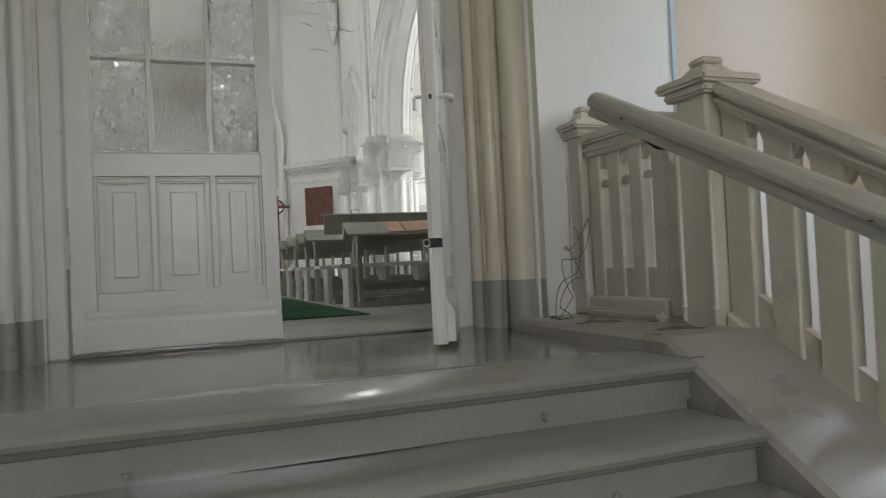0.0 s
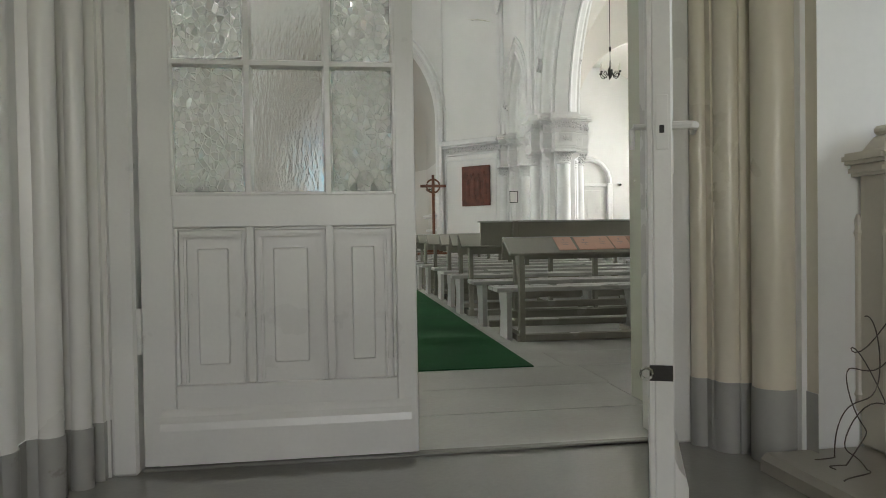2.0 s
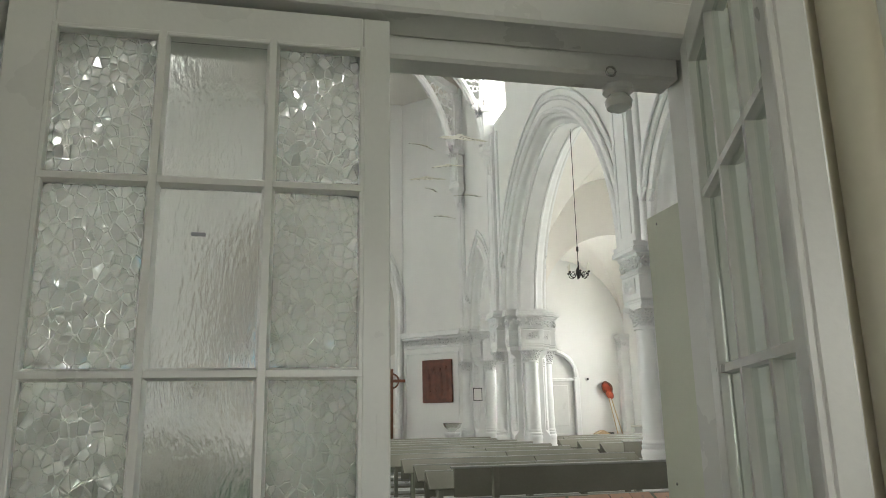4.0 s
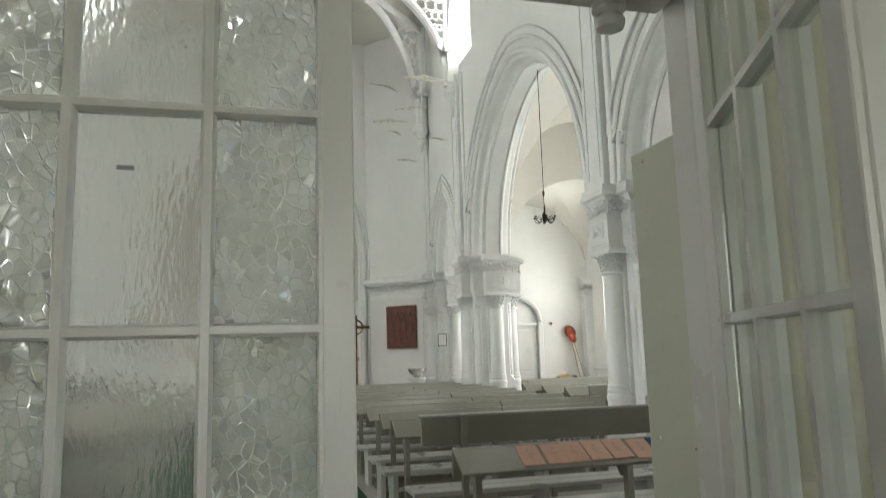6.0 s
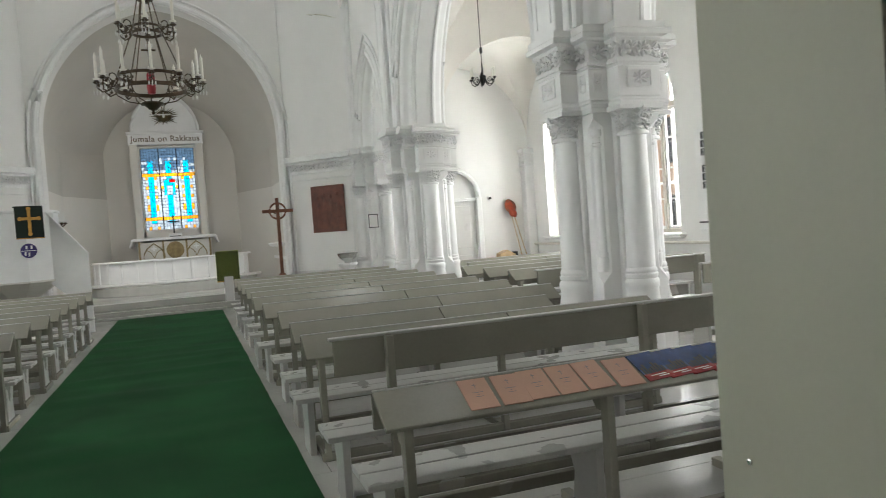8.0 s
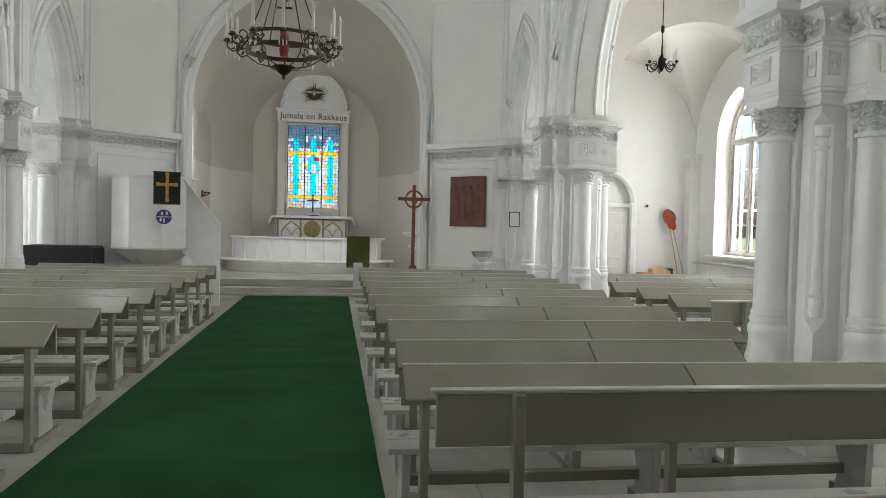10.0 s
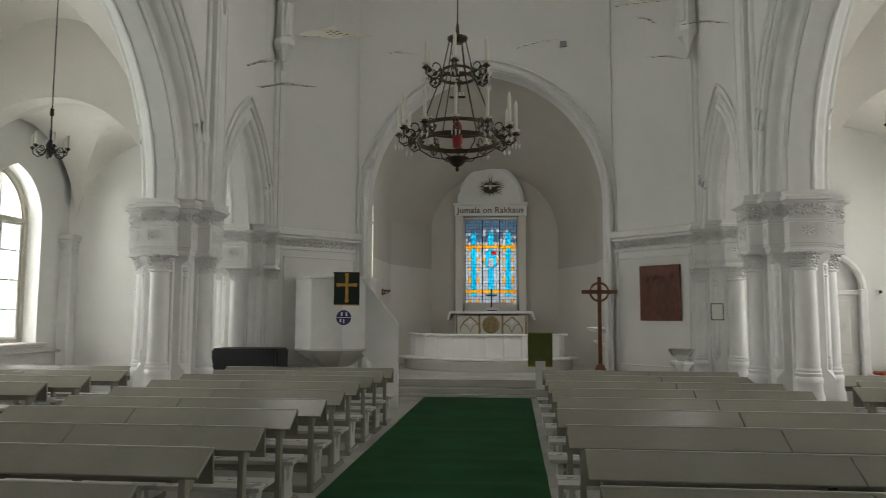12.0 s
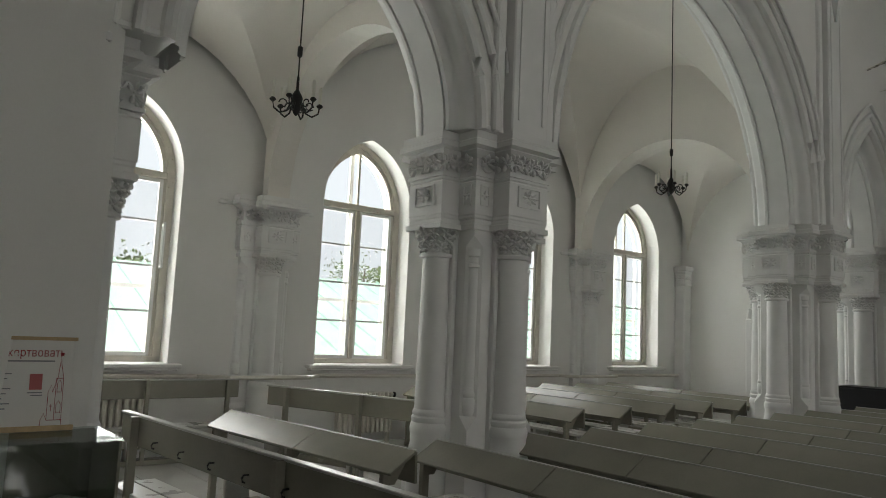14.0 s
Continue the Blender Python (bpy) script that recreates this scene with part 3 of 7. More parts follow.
def leaf_cluster(bm, m, r):
    """A carved leaf of five rounded lobes with a bud in its middle."""
    for i in range(5):
        a = radians(-116 + 58 * i)
        mm = m @ Matrix.Rotation(a, 4, "Y") @ Matrix.Translation((0, 0.2 * r, 0.62 * r)) @ Matrix.Rotation(radians(-22), 4, "X")
        blob(bm, (0, 0, 0), 0.24 * r, 0.30 * r, 0.46 * r, mm, 1)
    blob(bm, (0, 0.25 * r, 0), 0.15 * r, 0.22 * r, 0.15 * r, m, 1)


def scroll(bm, m, r):
    """A curled stem round a leaf."""
    tube(bm, [m @ Vector((r * math.cos(a) * (1 - 0.05 * i), 0.16 * r, r * math.sin(a) * (1 - 0.05 * i))) for i, a in enumerate([-2.4 + 0.55 * k for k in range(10)])], 0.13 * r, 6)


slanted((3.88, 14.82), (2.55, 16.15), "wall_slanting_north_east")
slanted((-2.39, 16.15), (-3.72, 14.82), "wall_slanting_north_west")
slanted((2.55, 1.35), (3.88, 2.68), "wall_slanting_south_east", True)
slanted((-3.80, 2.88), (-2.39, 1.35), "wall_slanting_south_west", True)

# walls that close the aisles and the entrance recess
for s, nm in ((-1, "west"), (1, "east")):
    xa, xb = sorted((mx(3.95, s), mx(8.9, s)))
    solid("wall_aisle_end_" + nm, box((xa, 15.82, 0, xb, 16.15, 6.6)), PLASTER, "white plaster end wall of the aisle", "wall", "structure")
    solid("wall_aisle_start_" + nm, box((xa - 0.2, 1.75, 0, xb, 2.1, 6.6)), PLASTER, "white plaster wall at the aisle's start", "wall", "structure")
    xa, xb = sorted((mx(2.55, s), mx(2.9, s)))
    solid("wall_recess_" + nm, box((xa, 0.22, 0, xb, 1.29, 9.4)), PLASTER, "white plaster wall of the entrance recess", "wall", "structure")

# chancel: straight sides, slanting sides, back wall, pointed vault
def wall_strip(name, pts, z0, z1, mat, label):
    bm = bmesh.new()
    for (a, b), (c, d) in zip(pts, pts[1:]):
        v = Vector((c - a, d - b, 0)).normalized()
        nn = Vector((v.y, -v.x, 0)) * 0.25
        vs = [Vector((a, b, z0)), Vector((c, d, z0)), Vector((c, d, z1)), Vector((a, b, z1))]
        f = [bm.verts.new(p) for p in vs]
        g = [bm.verts.new(p + nn) for p in vs]
        bm.faces.new(f)
        bm.faces.new(g[::-1])
        for i in range(4):
            bm.faces.new((f[i], g[i], g[(i + 1) % 4], f[(i + 1) % 4]))
    bmesh.ops.recalc_face_normals(bm, faces=bm.faces)
    return solid(name, bm, mat, label, "wall", "structure")


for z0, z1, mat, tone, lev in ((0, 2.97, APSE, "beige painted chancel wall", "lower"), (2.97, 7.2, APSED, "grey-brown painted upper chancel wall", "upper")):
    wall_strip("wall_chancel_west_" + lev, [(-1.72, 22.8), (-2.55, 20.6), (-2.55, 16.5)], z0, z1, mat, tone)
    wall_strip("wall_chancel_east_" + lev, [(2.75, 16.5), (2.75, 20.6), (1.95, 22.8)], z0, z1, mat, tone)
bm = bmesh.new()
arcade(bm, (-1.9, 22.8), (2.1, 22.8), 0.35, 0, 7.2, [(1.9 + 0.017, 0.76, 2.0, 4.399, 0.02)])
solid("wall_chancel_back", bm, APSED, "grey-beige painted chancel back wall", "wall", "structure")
bm = bmesh.new()
rows = []
for y, hw, sp, ri in ((16.5, 2.66, 3.9, 2.85), (19.5, 2.66, 3.9, 2.75), (20.6, 2.66, 3.9, 2.6), (21.7, 2.25, 3.9, 2.3), (22.85, 1.84, 3.9, 1.9)):
    rows.append([bm.verts.new((u, y, z)) for u, z in arch_line(0.1, hw, sp, ri, 14)])
for a, b in zip(rows, rows[1:]):
    for i in range(len(a) - 1):
        bm.faces.new((a[i], b[i], b[i + 1], a[i + 1]))
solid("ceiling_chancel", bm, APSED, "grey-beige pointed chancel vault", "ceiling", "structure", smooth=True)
trim = solid("trim_chancel", box((-2.53, 16.52, 0.95, -2.47, 20.6, 1.02), (2.67, 16.52, 0.95, 2.73, 20.6, 1.02)), STONE, "white dado rail in the chancel", "trim", "structure", bev=0.01)


# aisle vaults, each a groin vault over its bay
def groin(name, x0, x1, y0, y1, spring, rise, n=26):
    bm = bmesh.new()
    cx, cy, hx, hy = (x0 + x1) / 2, (y0 + y1) / 2, (x1 - x0) / 2, (y1 - y0) / 2
    g = []
    for j in range(n + 1):
        row = []
        for i in range(n + 1):
            u, v = -math.cos(math.pi * i / n), -math.cos(math.pi * j / n)
            z = math.sqrt(max(0, 1 - min(abs(u), abs(v)) ** 2.1)) + 0.10 * (1 - u * u) * (1 - v * v)
            row.append(bm.verts.new((cx + hx * u, cy + hy * v, spring + rise * z)))
        g.append(row)
    for j in range(n):
        for i in range(n):
            q = (g[j][i], g[j + 1][i], g[j + 1][i + 1], g[j][i + 1])
            if i == j:
                bm.faces.new((q[0], q[1], q[2]))
                bm.faces.new((q[0], q[2], q[3]))
            elif i + j == n - 1:
                bm.faces.new((q[0], q[1], q[3]))
                bm.faces.new((q[1], q[2], q[3]))
            else:
                bm.faces.new(q)
    return solid(name, bm, VAULT, "white groin vault over the aisle", "ceiling", "structure", smooth=True)


for s in (-1, 1):
    xa, xb = sorted((mx(NX + TH - 0.02, s), mx(8.47, s)))
    groin("ceiling_aisle_vault", xa, xb, 2.0, 6.02, SPRING, 2.0)
    groin("ceiling_aisle_vault", xa, xb, 6.02, 12.25, SPRING, 2.95)
    groin("ceiling_aisle_vault", xa, xb, 12.25, 15.85, SPRING, 1.95)
for s in (-1, 1):
    for y in (6.02, 12.25):
        xa, xb = sorted((mx(NX + TH, s), mx(8.47, s)))
        bm = bmesh.new()
        arcade(bm, (xb, y - 0.16), (xa, y - 0.16), -0.32, SPRING - 0.02, 6.6, [((xb - xa) / 2, (xb - xa) / 2 - 0.14, SPRING - 0.02, SPRING, 1.72)])
        solid("wall_aisle_arch", bm, VAULT, "white cross arch between the aisle vaults", "wall", "structure")
solid("ceiling", box((-9.1, -0.2, 9.4, 9.1, 23.6, 9.6)), VAULT, "white nave ceiling", "ceiling", "structure")
solid("roof_aisle", box((-9.1, 0, 6.6, -4.6, 16.3, 6.7), (4.8, 0, 6.6, 9.1, 16.3, 6.7)), PLASTER, "aisle roof", "roof", "structure")
solid("roof_chancel", box((-4.0, 16.2, 7.2, 4.2, 23.6, 7.3)), PLASTER, "chancel roof", "roof", "structure")

# ---- door wall and the stair hall ----
solid("wall_door", box((-2.9, 0.07, 0, -0.93, 0.22, 9.4), (1.072, 0.07, 0, 3.0, 0.22, 9.4), (1.172, -0.028, 0, 1.36, 0.07, 6.0), (-1.12, -0.028, 0, -0.972, 0.07, 6.0), (-0.93, 0.07, 2.50, 1.072, 0.22, 9.4)), HALL, "thick white wall with the double doorway", "wall", "structure")
jamb = solid("door_frame", box((-0.97, -0.03, 0, -0.88, 0.12, 2.50), (1.062, -0.03, 0, 1.17, 0.12, 2.50), (-0.97, -0.03, 2.44, 1.17, 0.12, 2.56)), DOORP, "white painted wooden door frame", "door frame", "structure", bev=0.01)
part("back_lintel", box((-0.928, 0.122, 2.375, 1.060, 0.235, 2.498)), DOORP, jamb, bev=0.01)
part("screw_eye", tube(bmesh.new(), [(0.82 + 0.016 * math.cos(a), 0.118, 2.385 + 0.016 * math.sin(a)) for a in [i * math.pi / 5 for i in range(10)]], 0.004, 5, True), STEEL, jamb)
part("threshold", box((-0.878, 0.0, 0.0, 1.058, 0.045, 0.012)), STEP, jamb, bev=0.005)

# splayed jambs of the doorway towards the stairs: stepped and rounded mouldings
def splay(nm, pts, shafts, dado_h, paint):
    """Vertical mouldings along a plan line, with a grey painted foot."""
    bm, lo = bmesh.new(), bmesh.new()
    for z0, z1, b, e in ((dado_h, 6.0, bm, 0.0), (0.0, dado_h, lo, 0.004)):
        vs = [(x + e * (1 if x < 0 else -1), y - e) for x, y in pts]
        a = [b.verts.new((x, y, z0)) for x, y in vs]
        c = [b.verts.new((x, y, z1)) for x, y in vs]
        for i in range(len(a) - 1):
            b.faces.new((a[i], a[i + 1], c[i + 1], c[i]))
        for x, y, r in shafts:
            lathe(b, [(r + e, z0), (r + e, z1)], 18, (x, y, 0))
        bmesh.ops.recalc_face_normals(b, faces=b.faces)
    w = solid(nm, bm, paint, "cream painted splayed door jamb with rounded mouldings", "wall", "structure", smooth=True)
    part("dado", lo, DADO, w, "grey painted foot", smooth=True)
    return w


splay("wall_jamb_west", [(-0.93, 0.05), (-0.955, 0.05), (-0.955, -0.02), (-0.985, -0.02), (-0.985, -0.06), (-1.03, -0.06), (-1.03, -0.13), (-1.10, -0.13), (-1.10, -0.22), (-1.16, -0.24), (-1.16, -0.42), (-1.24, -0.50)], [(-1.035, -0.115, 0.032), (-1.10, -0.20, 0.04), (-1.19, -0.36, 0.055)], 0.20, HALL)
splay("wall_jamb_east", [(1.42, -0.42), (1.42, -0.34), (1.36, -0.30), (1.33, -0.20), (1.27, -0.20), (1.27, -0.12), (1.20, -0.12), (1.20, -0.035), (1.165, -0.035), (1.165, 0.08)], [(1.355, -0.27, 0.075), (1.255, -0.14, 0.05), (1.19, -0.05, 0.035)], 0.26, JAMBE)
solid("wall_stair_west", box((-1.6, -7.0, -2.6, -1.24, -0.45, 6.0)), HALLW, "white painted stair hall wall", "wall", "structure")
solid("wall_stair_west_plinth", box((-1.24, -1.6, -0.3, -1.16, -0.52, 0.10)), HALL, "low white plinth along the wall", "baseboard", "structure", bev=0.015)
solid("wall_stair_back_panel", box((1.40, -0.36, -2.6, 2.35, 0.06, 6.0)), HALLW, "white painted stair hall wall", "wall", "structure")
solid("wall_stair_beige", box((2.35, -0.30, 0.72, 4.9, 0.06, 6.0)), BEIGE, "beige gloss-painted stair hall wall", "wall", "structure")
solid("wall_stair_white_foot", box((2.35, -0.31, -2.6, 4.6, 0.06, 0.72)), HALLW, "white painted lower part of the stair hall wall", "wall", "structure")
part("edge_strip", box((2.345, -0.372, -2.0, 2.375, -0.30, 6.0)), tinted("pale_blue_edge", (0.45, 0.55, 0.65)), bpy.data.objects["wall_stair_beige"])
solid("wall_stair_east", box((4.6, -7.0, -2.6, 4.9, -3.2, 6.0), (4.6, -1.3, -2.6, 4.9, -0.3, 6.0), (4.6, -3.2, -2.6, 4.9, -1.3, 1.0), (4.6, -3.2, 3.4, 4.9, -1.3, 6.0)), BEIGE, "beige stair hall wall with a window opening", "wall", "structure")
# the south opening is assumed; it goes with the lamp added there
solid("wall_stair_south", box((-1.6, -7.3, -2.6, -0.9, -7.0, 6.0), (1.4, -7.3, -2.6, 4.9, -7.0, 6.0), (-0.9, -7.3, -2.6, 1.4, -7.0, 0.5), (-0.9, -7.3, 2.9, 1.4, -7.0, 6.0)), HALLW, "white stair hall wall with an unseen opening added for light", "wall", "structure")
solid("ceiling_stair", box((-1.6, -7.3, 6.0, 4.9, 0.1, 6.2)), VAULT, "white stair hall ceiling", "ceiling", "structure")
solid("floor_stair_well", box((-1.6, -7.3, -2.7, 4.9, 0.1, -2.6)), STEP, "grey stair hall floor", "floor", "structure")

# landing and steps with rounded nosings
landing = solid("landing", box((-1.25, -1.40, -0.14, 1.42, 0.02, 0.0), (1.21, -1.74, -0.14, 1.30, -1.40, 0.0)), STEP, "grey gloss-painted landing, scratched", "floor", "structure")
stairs = thing("staircase", "grey gloss-painted stairs with rounded worn nosings", "stairs", kind="structure")
for k in range(11):
    y, z = -1.74 - 0.305 * k, -0.168 * k
    bm = bmesh.new()
    yy = y - 0.06
    prof = [(y + 0.34, z), (yy + 0.02, z), (yy + 0.004, z - 0.008), (yy - 0.004, z - 0.022), (yy + 0.004, z - 0.038), (yy + 0.022, z - 0.046), (yy + 0.03, z - 0.058), (yy + 0.04, z - 0.066), (y + 0.0, z - 0.072), (y + 0.34, z - 0.072)]
    nseg = 12
    rings = []
    for i in range(nseg + 1):
        x = -1.25 + i * (1.25 + 1.21) / nseg
        wob = 0.004 * noise.noise((x * 2.1, k * 3.3, 0)) - 0.006 * math.exp(-((x - 0.1) / 0.5) ** 2)
        rings.append([bm.verts.new((x, b, c + (wob if c > z - 0.05 else 0))) for b, c in prof])
    for a, b in zip(rings, rings[1:]):
        for i in range(len(prof)):
            j = (i + 1) % len(prof)
            bm.faces.new((a[i], b[i], b[j], a[j]))
    bm.faces.new(rings[0])
    bm.faces.new(rings[-1][::-1])
    bmesh.ops.recalc_face_normals(bm, faces=bm.faces)
    if k == 0:
        part("nosing", bm, STEP, stairs, smooth=True)
    else:
        part("tread", bm, STEP, stairs, smooth=True)
    part("riser", box((-1.25, y - 0.005, z - 0.17, 1.21, y + 0.02, z - 0.07)), STEP, stairs)
    for x in (-0.55, 0.66):
        part("bolt", lathe(bmesh.new(), [(0.014, 0), (0.014, 0.012), (0.008, 0.018), (0.008, 0.03)], 8, m=Matrix.Translation((x + 0.05 * (k % 2), y - 0.003, z - 0.135)) @ Matrix.Rotation(radians(90), 4, "X")), STEP, stairs)


# ---- piers ----
def cross_plan(a, w, o):
    """Plan of a square with half side a, and on each side a projection of half width w out to o."""
    return [(-w, -o), (w, -o), (w, -a), (a, -a), (a, -w), (o, -w), (o, w), (a, w), (a, a), (w, a), (w, o), (-w, o), (-w, a), (-a, a), (-a, w), (-o, w), (-o, -w), (-a, -w), (-a, -a), (-w, -a)]


def tier(bm, plan, z0, z1, plan2=None):
    a = [bm.verts.new((x, y, z0)) for x, y in plan]
    b = [bm.verts.new((x, y, z1)) for x, y in (plan2 or plan)]
    k = len(plan)
    for i in range(k):
        bm.faces.new((a[i], a[(i + 1) % k], b[(i + 1) % k], b[i]))
    bm.faces.new(a[::-1])
    bm.faces.new(b)


def loft(bm, levels):
    """One closed body through plans of equal corner count at rising heights."""
    rings = [[bm.verts.new((x, y, z)) for x, y in plan] for plan, z in levels]
    k = len(rings[0])
    for a, b in zip(rings, rings[1:]):
        for i in range(k):
            bm.faces.new((a[i], a[(i + 1) % k], b[(i + 1) % k], b[i]))
    bm.faces.new(rings[0][::-1])
    bm.faces.new(rings[-1])


def make_pier():
    p = thing("pier", "white carved compound pier with leaf capitals", "pier", group="piers and wall responds")
    core = bmesh.new()
    c = 0.365
    ch = 0.10
    octo = [(-c + ch, -c), (c - ch, -c), (c, -c + ch), (c, c - ch), (c - ch, c), (-c + ch, c), (-c, c - ch), (-c, -c + ch)]
    sq = [(-c + 0.002, -c), (c - 0.002, -c), (c, -c + 0.002), (c, c - 0.002), (c - 0.002, c), (-c + 0.002, c), (-c, c - 0.002), (-c, -c + 0.002)]
    big = [(x * 1.12, y * 1.12) for x, y in sq]
    loft(core, [(big, 0.0), (big, 0.56), (sq, 0.62), (sq, 0.86), (octo, 0.97), (octo, 2.34), (sq, 2.42), (sq, 2.60)])
    part("core", core, STONE, p)
    for k in range(4):
        m = Matrix.Rotation(k * math.pi / 2, 4, "Z")
        part("pilaster", box((-0.165, -0.415, 0.0, 0.165, -0.33, 2.6), m=m), STONE, p, bev=0.008)
        m2 = m @ Matrix.Translation((0, -0.445, 0))
        part("base", lathe(bmesh.new(), [(0.185, 0), (0.185, 0.58), (0.18, 0.60), (0.18, 0.64), (0.162, 0.72), (0.158, 0.80), (0.166, 0.815), (0.169, 0.85), (0.163, 0.88), (0.150, 0.895), (0.159, 0.915), (0.159, 0.935), (0.146, 0.95), (0.153, 0.965), (0.150, 0.98), (0.14, 1.0)], 24, m=m2), STONE, p, smooth=True)
        part("column", lathe(bmesh.new(), [(0.138, 0.99), (0.134, 1.5), (0.125, 2.24), (0.15, 2.245), (0.155, 2.26), (0.15, 2.275), (0.13, 2.28)], 22, m=m2), STONE, p, smooth=True)
        cap = bmesh.new()
        lathe(cap, [(0.128, 2.27), (0.13, 2.36), (0.16, 2.44), (0.19, 2.475)], 16, m=m2)
        for row, (z, r, sz, nn) in enumerate(((2.32, 0.128, 0.062, 9), (2.385, 0.142, 0.062, 9), (2.44, 0.168, 0.06, 10))):
            for i in range(nn):
                a = 2 * math.pi * (i + 0.5 * row) / nn
                leaf_cluster(cap, m2 @ Matrix.Rotation(a, 4, "Z") @ Matrix.Translation((0, r, z)) @ Matrix.Rotation(radians(-18), 4, "X"), sz)
        part("capital", cap, STONE, p, "carved leaf capital", smooth=True)
        # thin shaft in the chamfered corner
        mc = m @ Matrix.Translation((0.292, -0.292, 0))
        part("colonnette", lathe(bmesh.new(), [(0.05, 0.97), (0.062, 1.02), (0.062, 1.10), (0.055, 1.115), (0.06, 1.13), (0.06, 1.15), (0.052, 1.165), (0.05, 2.16), (0.06, 2.17), (0.06, 2.19), (0.05, 2.2), (0.05, 2.25), (0.062, 2.26), (0.062, 2.32)], 12, m=mc), STONE, p, smooth=True)
    ent = bmesh.new()
    c1, c2, c3, c4 = cross_plan(0.40, 0.235, 0.62), cross_plan(0.395, 0.21, 0.595), cross_plan(0.425, 0.225, 0.61), cross_plan(0.417, 0.217, 0.602)
    loft(ent, [(c1, 2.47), (c1, 2.515), (c2, 2.52), (c2, 2.555), (c4, 2.56), (c4, 2.585), (c3, 2.59), (c3, 2.86), (c4, 2.863), (c4, 2.875), (c3, 2.878), (c3, 2.90)])
    part("block", ent, STONE, p, bev=0.004)
    co = bmesh.new()
    d1, d2, d3, d4, d5 = cross_plan(0.438, 0.238, 0.623), cross_plan(0.385, 0.185, 0.57), cross_plan(0.45, 0.25, 0.635), cross_plan(0.507, 0.287, 0.687), cross_plan(0.487, 0.267, 0.667)
    loft(co, [(d1, 2.90), (d1, 2.93), (d2, 2.935), (d2, 3.06), (d3, 3.115), (d3, 3.125), (d4, 3.14), (d4, 3.185), (d5, 3.20), (d5, 3.262)])
    part("cornice", co, STONE, p)
    fr = bmesh.new()
    for k in range(4):
        ros = bmesh.new()
        m = Matrix.Rotation(k * math.pi / 2, 4, "Z")
        for i, u in enumerate((-0.165, -0.055, 0.055, 0.165)):
            mm = m @ Matrix.Translation((u, 0.59, 3.022)) @ Matrix.Rotation(radians(75 * (-1) ** i), 4, "Y") @ Matrix.Rotation(radians(8), 4, "X")
            leaf_cluster(fr, mm, 0.082)
            scroll(fr, mm, 0.082)
        for sgn in (-1, 1):
            for i, v in enumerate((0.46, 0.55)):
                mm = m @ Matrix.Rotation(-sgn * math.pi / 2, 4, "Z") @ Matrix.Translation((-sgn * v, 0.205, 3.022))
                leaf_cluster(fr, mm @ Matrix.Rotation(radians(75 * (-1) ** i), 4, "Y"), 0.075)
            mm = m @ Matrix.Translation((sgn * 0.30, 0.405, 3.022))
            leaf_cluster(fr, mm, 0.078)
            scroll(fr, mm, 0.078)
        # rosette in a sunk square on the block, and a small one on each inner face
        for x0, z0, x1, z1 in ((-0.13, 2.665, 0.13, 2.68), (-0.13, 2.825, 0.13, 2.84), (-0.13, 2.68, -0.115, 2.825), (0.115, 2.68, 0.13, 2.825)):
            bx(ros, x0, 0.605, z0, x1, 0.625, z1, m=m)
        for i in range(8):
            a = i * math.pi / 4
            petal(ros, m @ Matrix.Translation((0, 0.611, 2.752)) @ Matrix.Diagonal((1.45, 1, 1, 1)) @ Matrix.Rotation(a, 4, "Y"), 0.066, 0.042, 0.022)
        blob(ros, (0, 0.618, 2.752), 0.02, 0.018, 0.018, m)
        part("rosette_panel", ros, STONE, p)
        for sgn in (-1, 1):
            ros = bmesh.new()
            u = sgn * 0.325
            for x0, z0, x1, z1 in ((-0.048, 2.665, 0.048, 2.675), (-0.048, 2.825, 0.048, 2.835), (-0.048, 2.675, -0.04, 2.825), (0.04, 2.675, 0.048, 2.825)):
                bx(ros, u + x0, 0.42, z0, u + x1, 0.433, z1, m=m)
            for i in range(4):
                petal(ros, m @ Matrix.Translation((u, 0.426, 2.75)) @ Matrix.Rotation(i * math.pi / 2, 4, "Y"), 0.042, 0.034, 0.012)
            part("rosette_panel", ros, STONE, p)
    part("frieze", fr, STONE, p, "carved leaf frieze", smooth=True)
    return p


pier = make_pier()
PIERS = [(s, 4.40 if s > 0 else (4.53 if y == 2.5 else 4.43), y) for s in (-1, 1) for y in (6.06 if s < 0 else 5.99, 12.0, 2.2 if s > 0 else 2.5, 14.88)] + [(s, 8.72, y) for s in (-1, 1) for y in (6.02, 12.55)]
for i, (s, x, y) in enumerate(PIERS):
    m = pose(mx(x, s) - (0.16 if s < 0 and x > 8 else 0), y, 0)
    if i == 0:
        pier.matrix_basis = m
    else:
        copy_thing(pier, m)
# corner responds of the aisles
corner_resp = thing("wall_respond", "small white carved corner respond", "respond", 8.36, 15.72, 0, group="corner responds")
part("shaft", box((-0.14, -0.14, 0.0, 0.14, 0.14, 2.85)), STONE, corner_resp, bev=0.02)
bm = box((-0.17, -0.17, 2.82, 0.17, 0.17, 2.87), (-0.15, -0.15, 2.87, 0.15, 0.15, 3.08), (-0.20, -0.20, 3.14, 0.20, 0.20, 3.24), (-0.17, -0.17, 3.08, 0.17, 0.17, 3.14))
part("capital", bm, STONE, corner_resp, bev=0.01)
bm = bmesh.new()
for k in range(4):
    for u in (-0.09, 0, 0.09):
        leaf_cluster(bm, Matrix.Rotation(k * math.pi / 2, 4, "Z") @ Matrix.Translation((u, 0.155, 2.97)), 0.06)
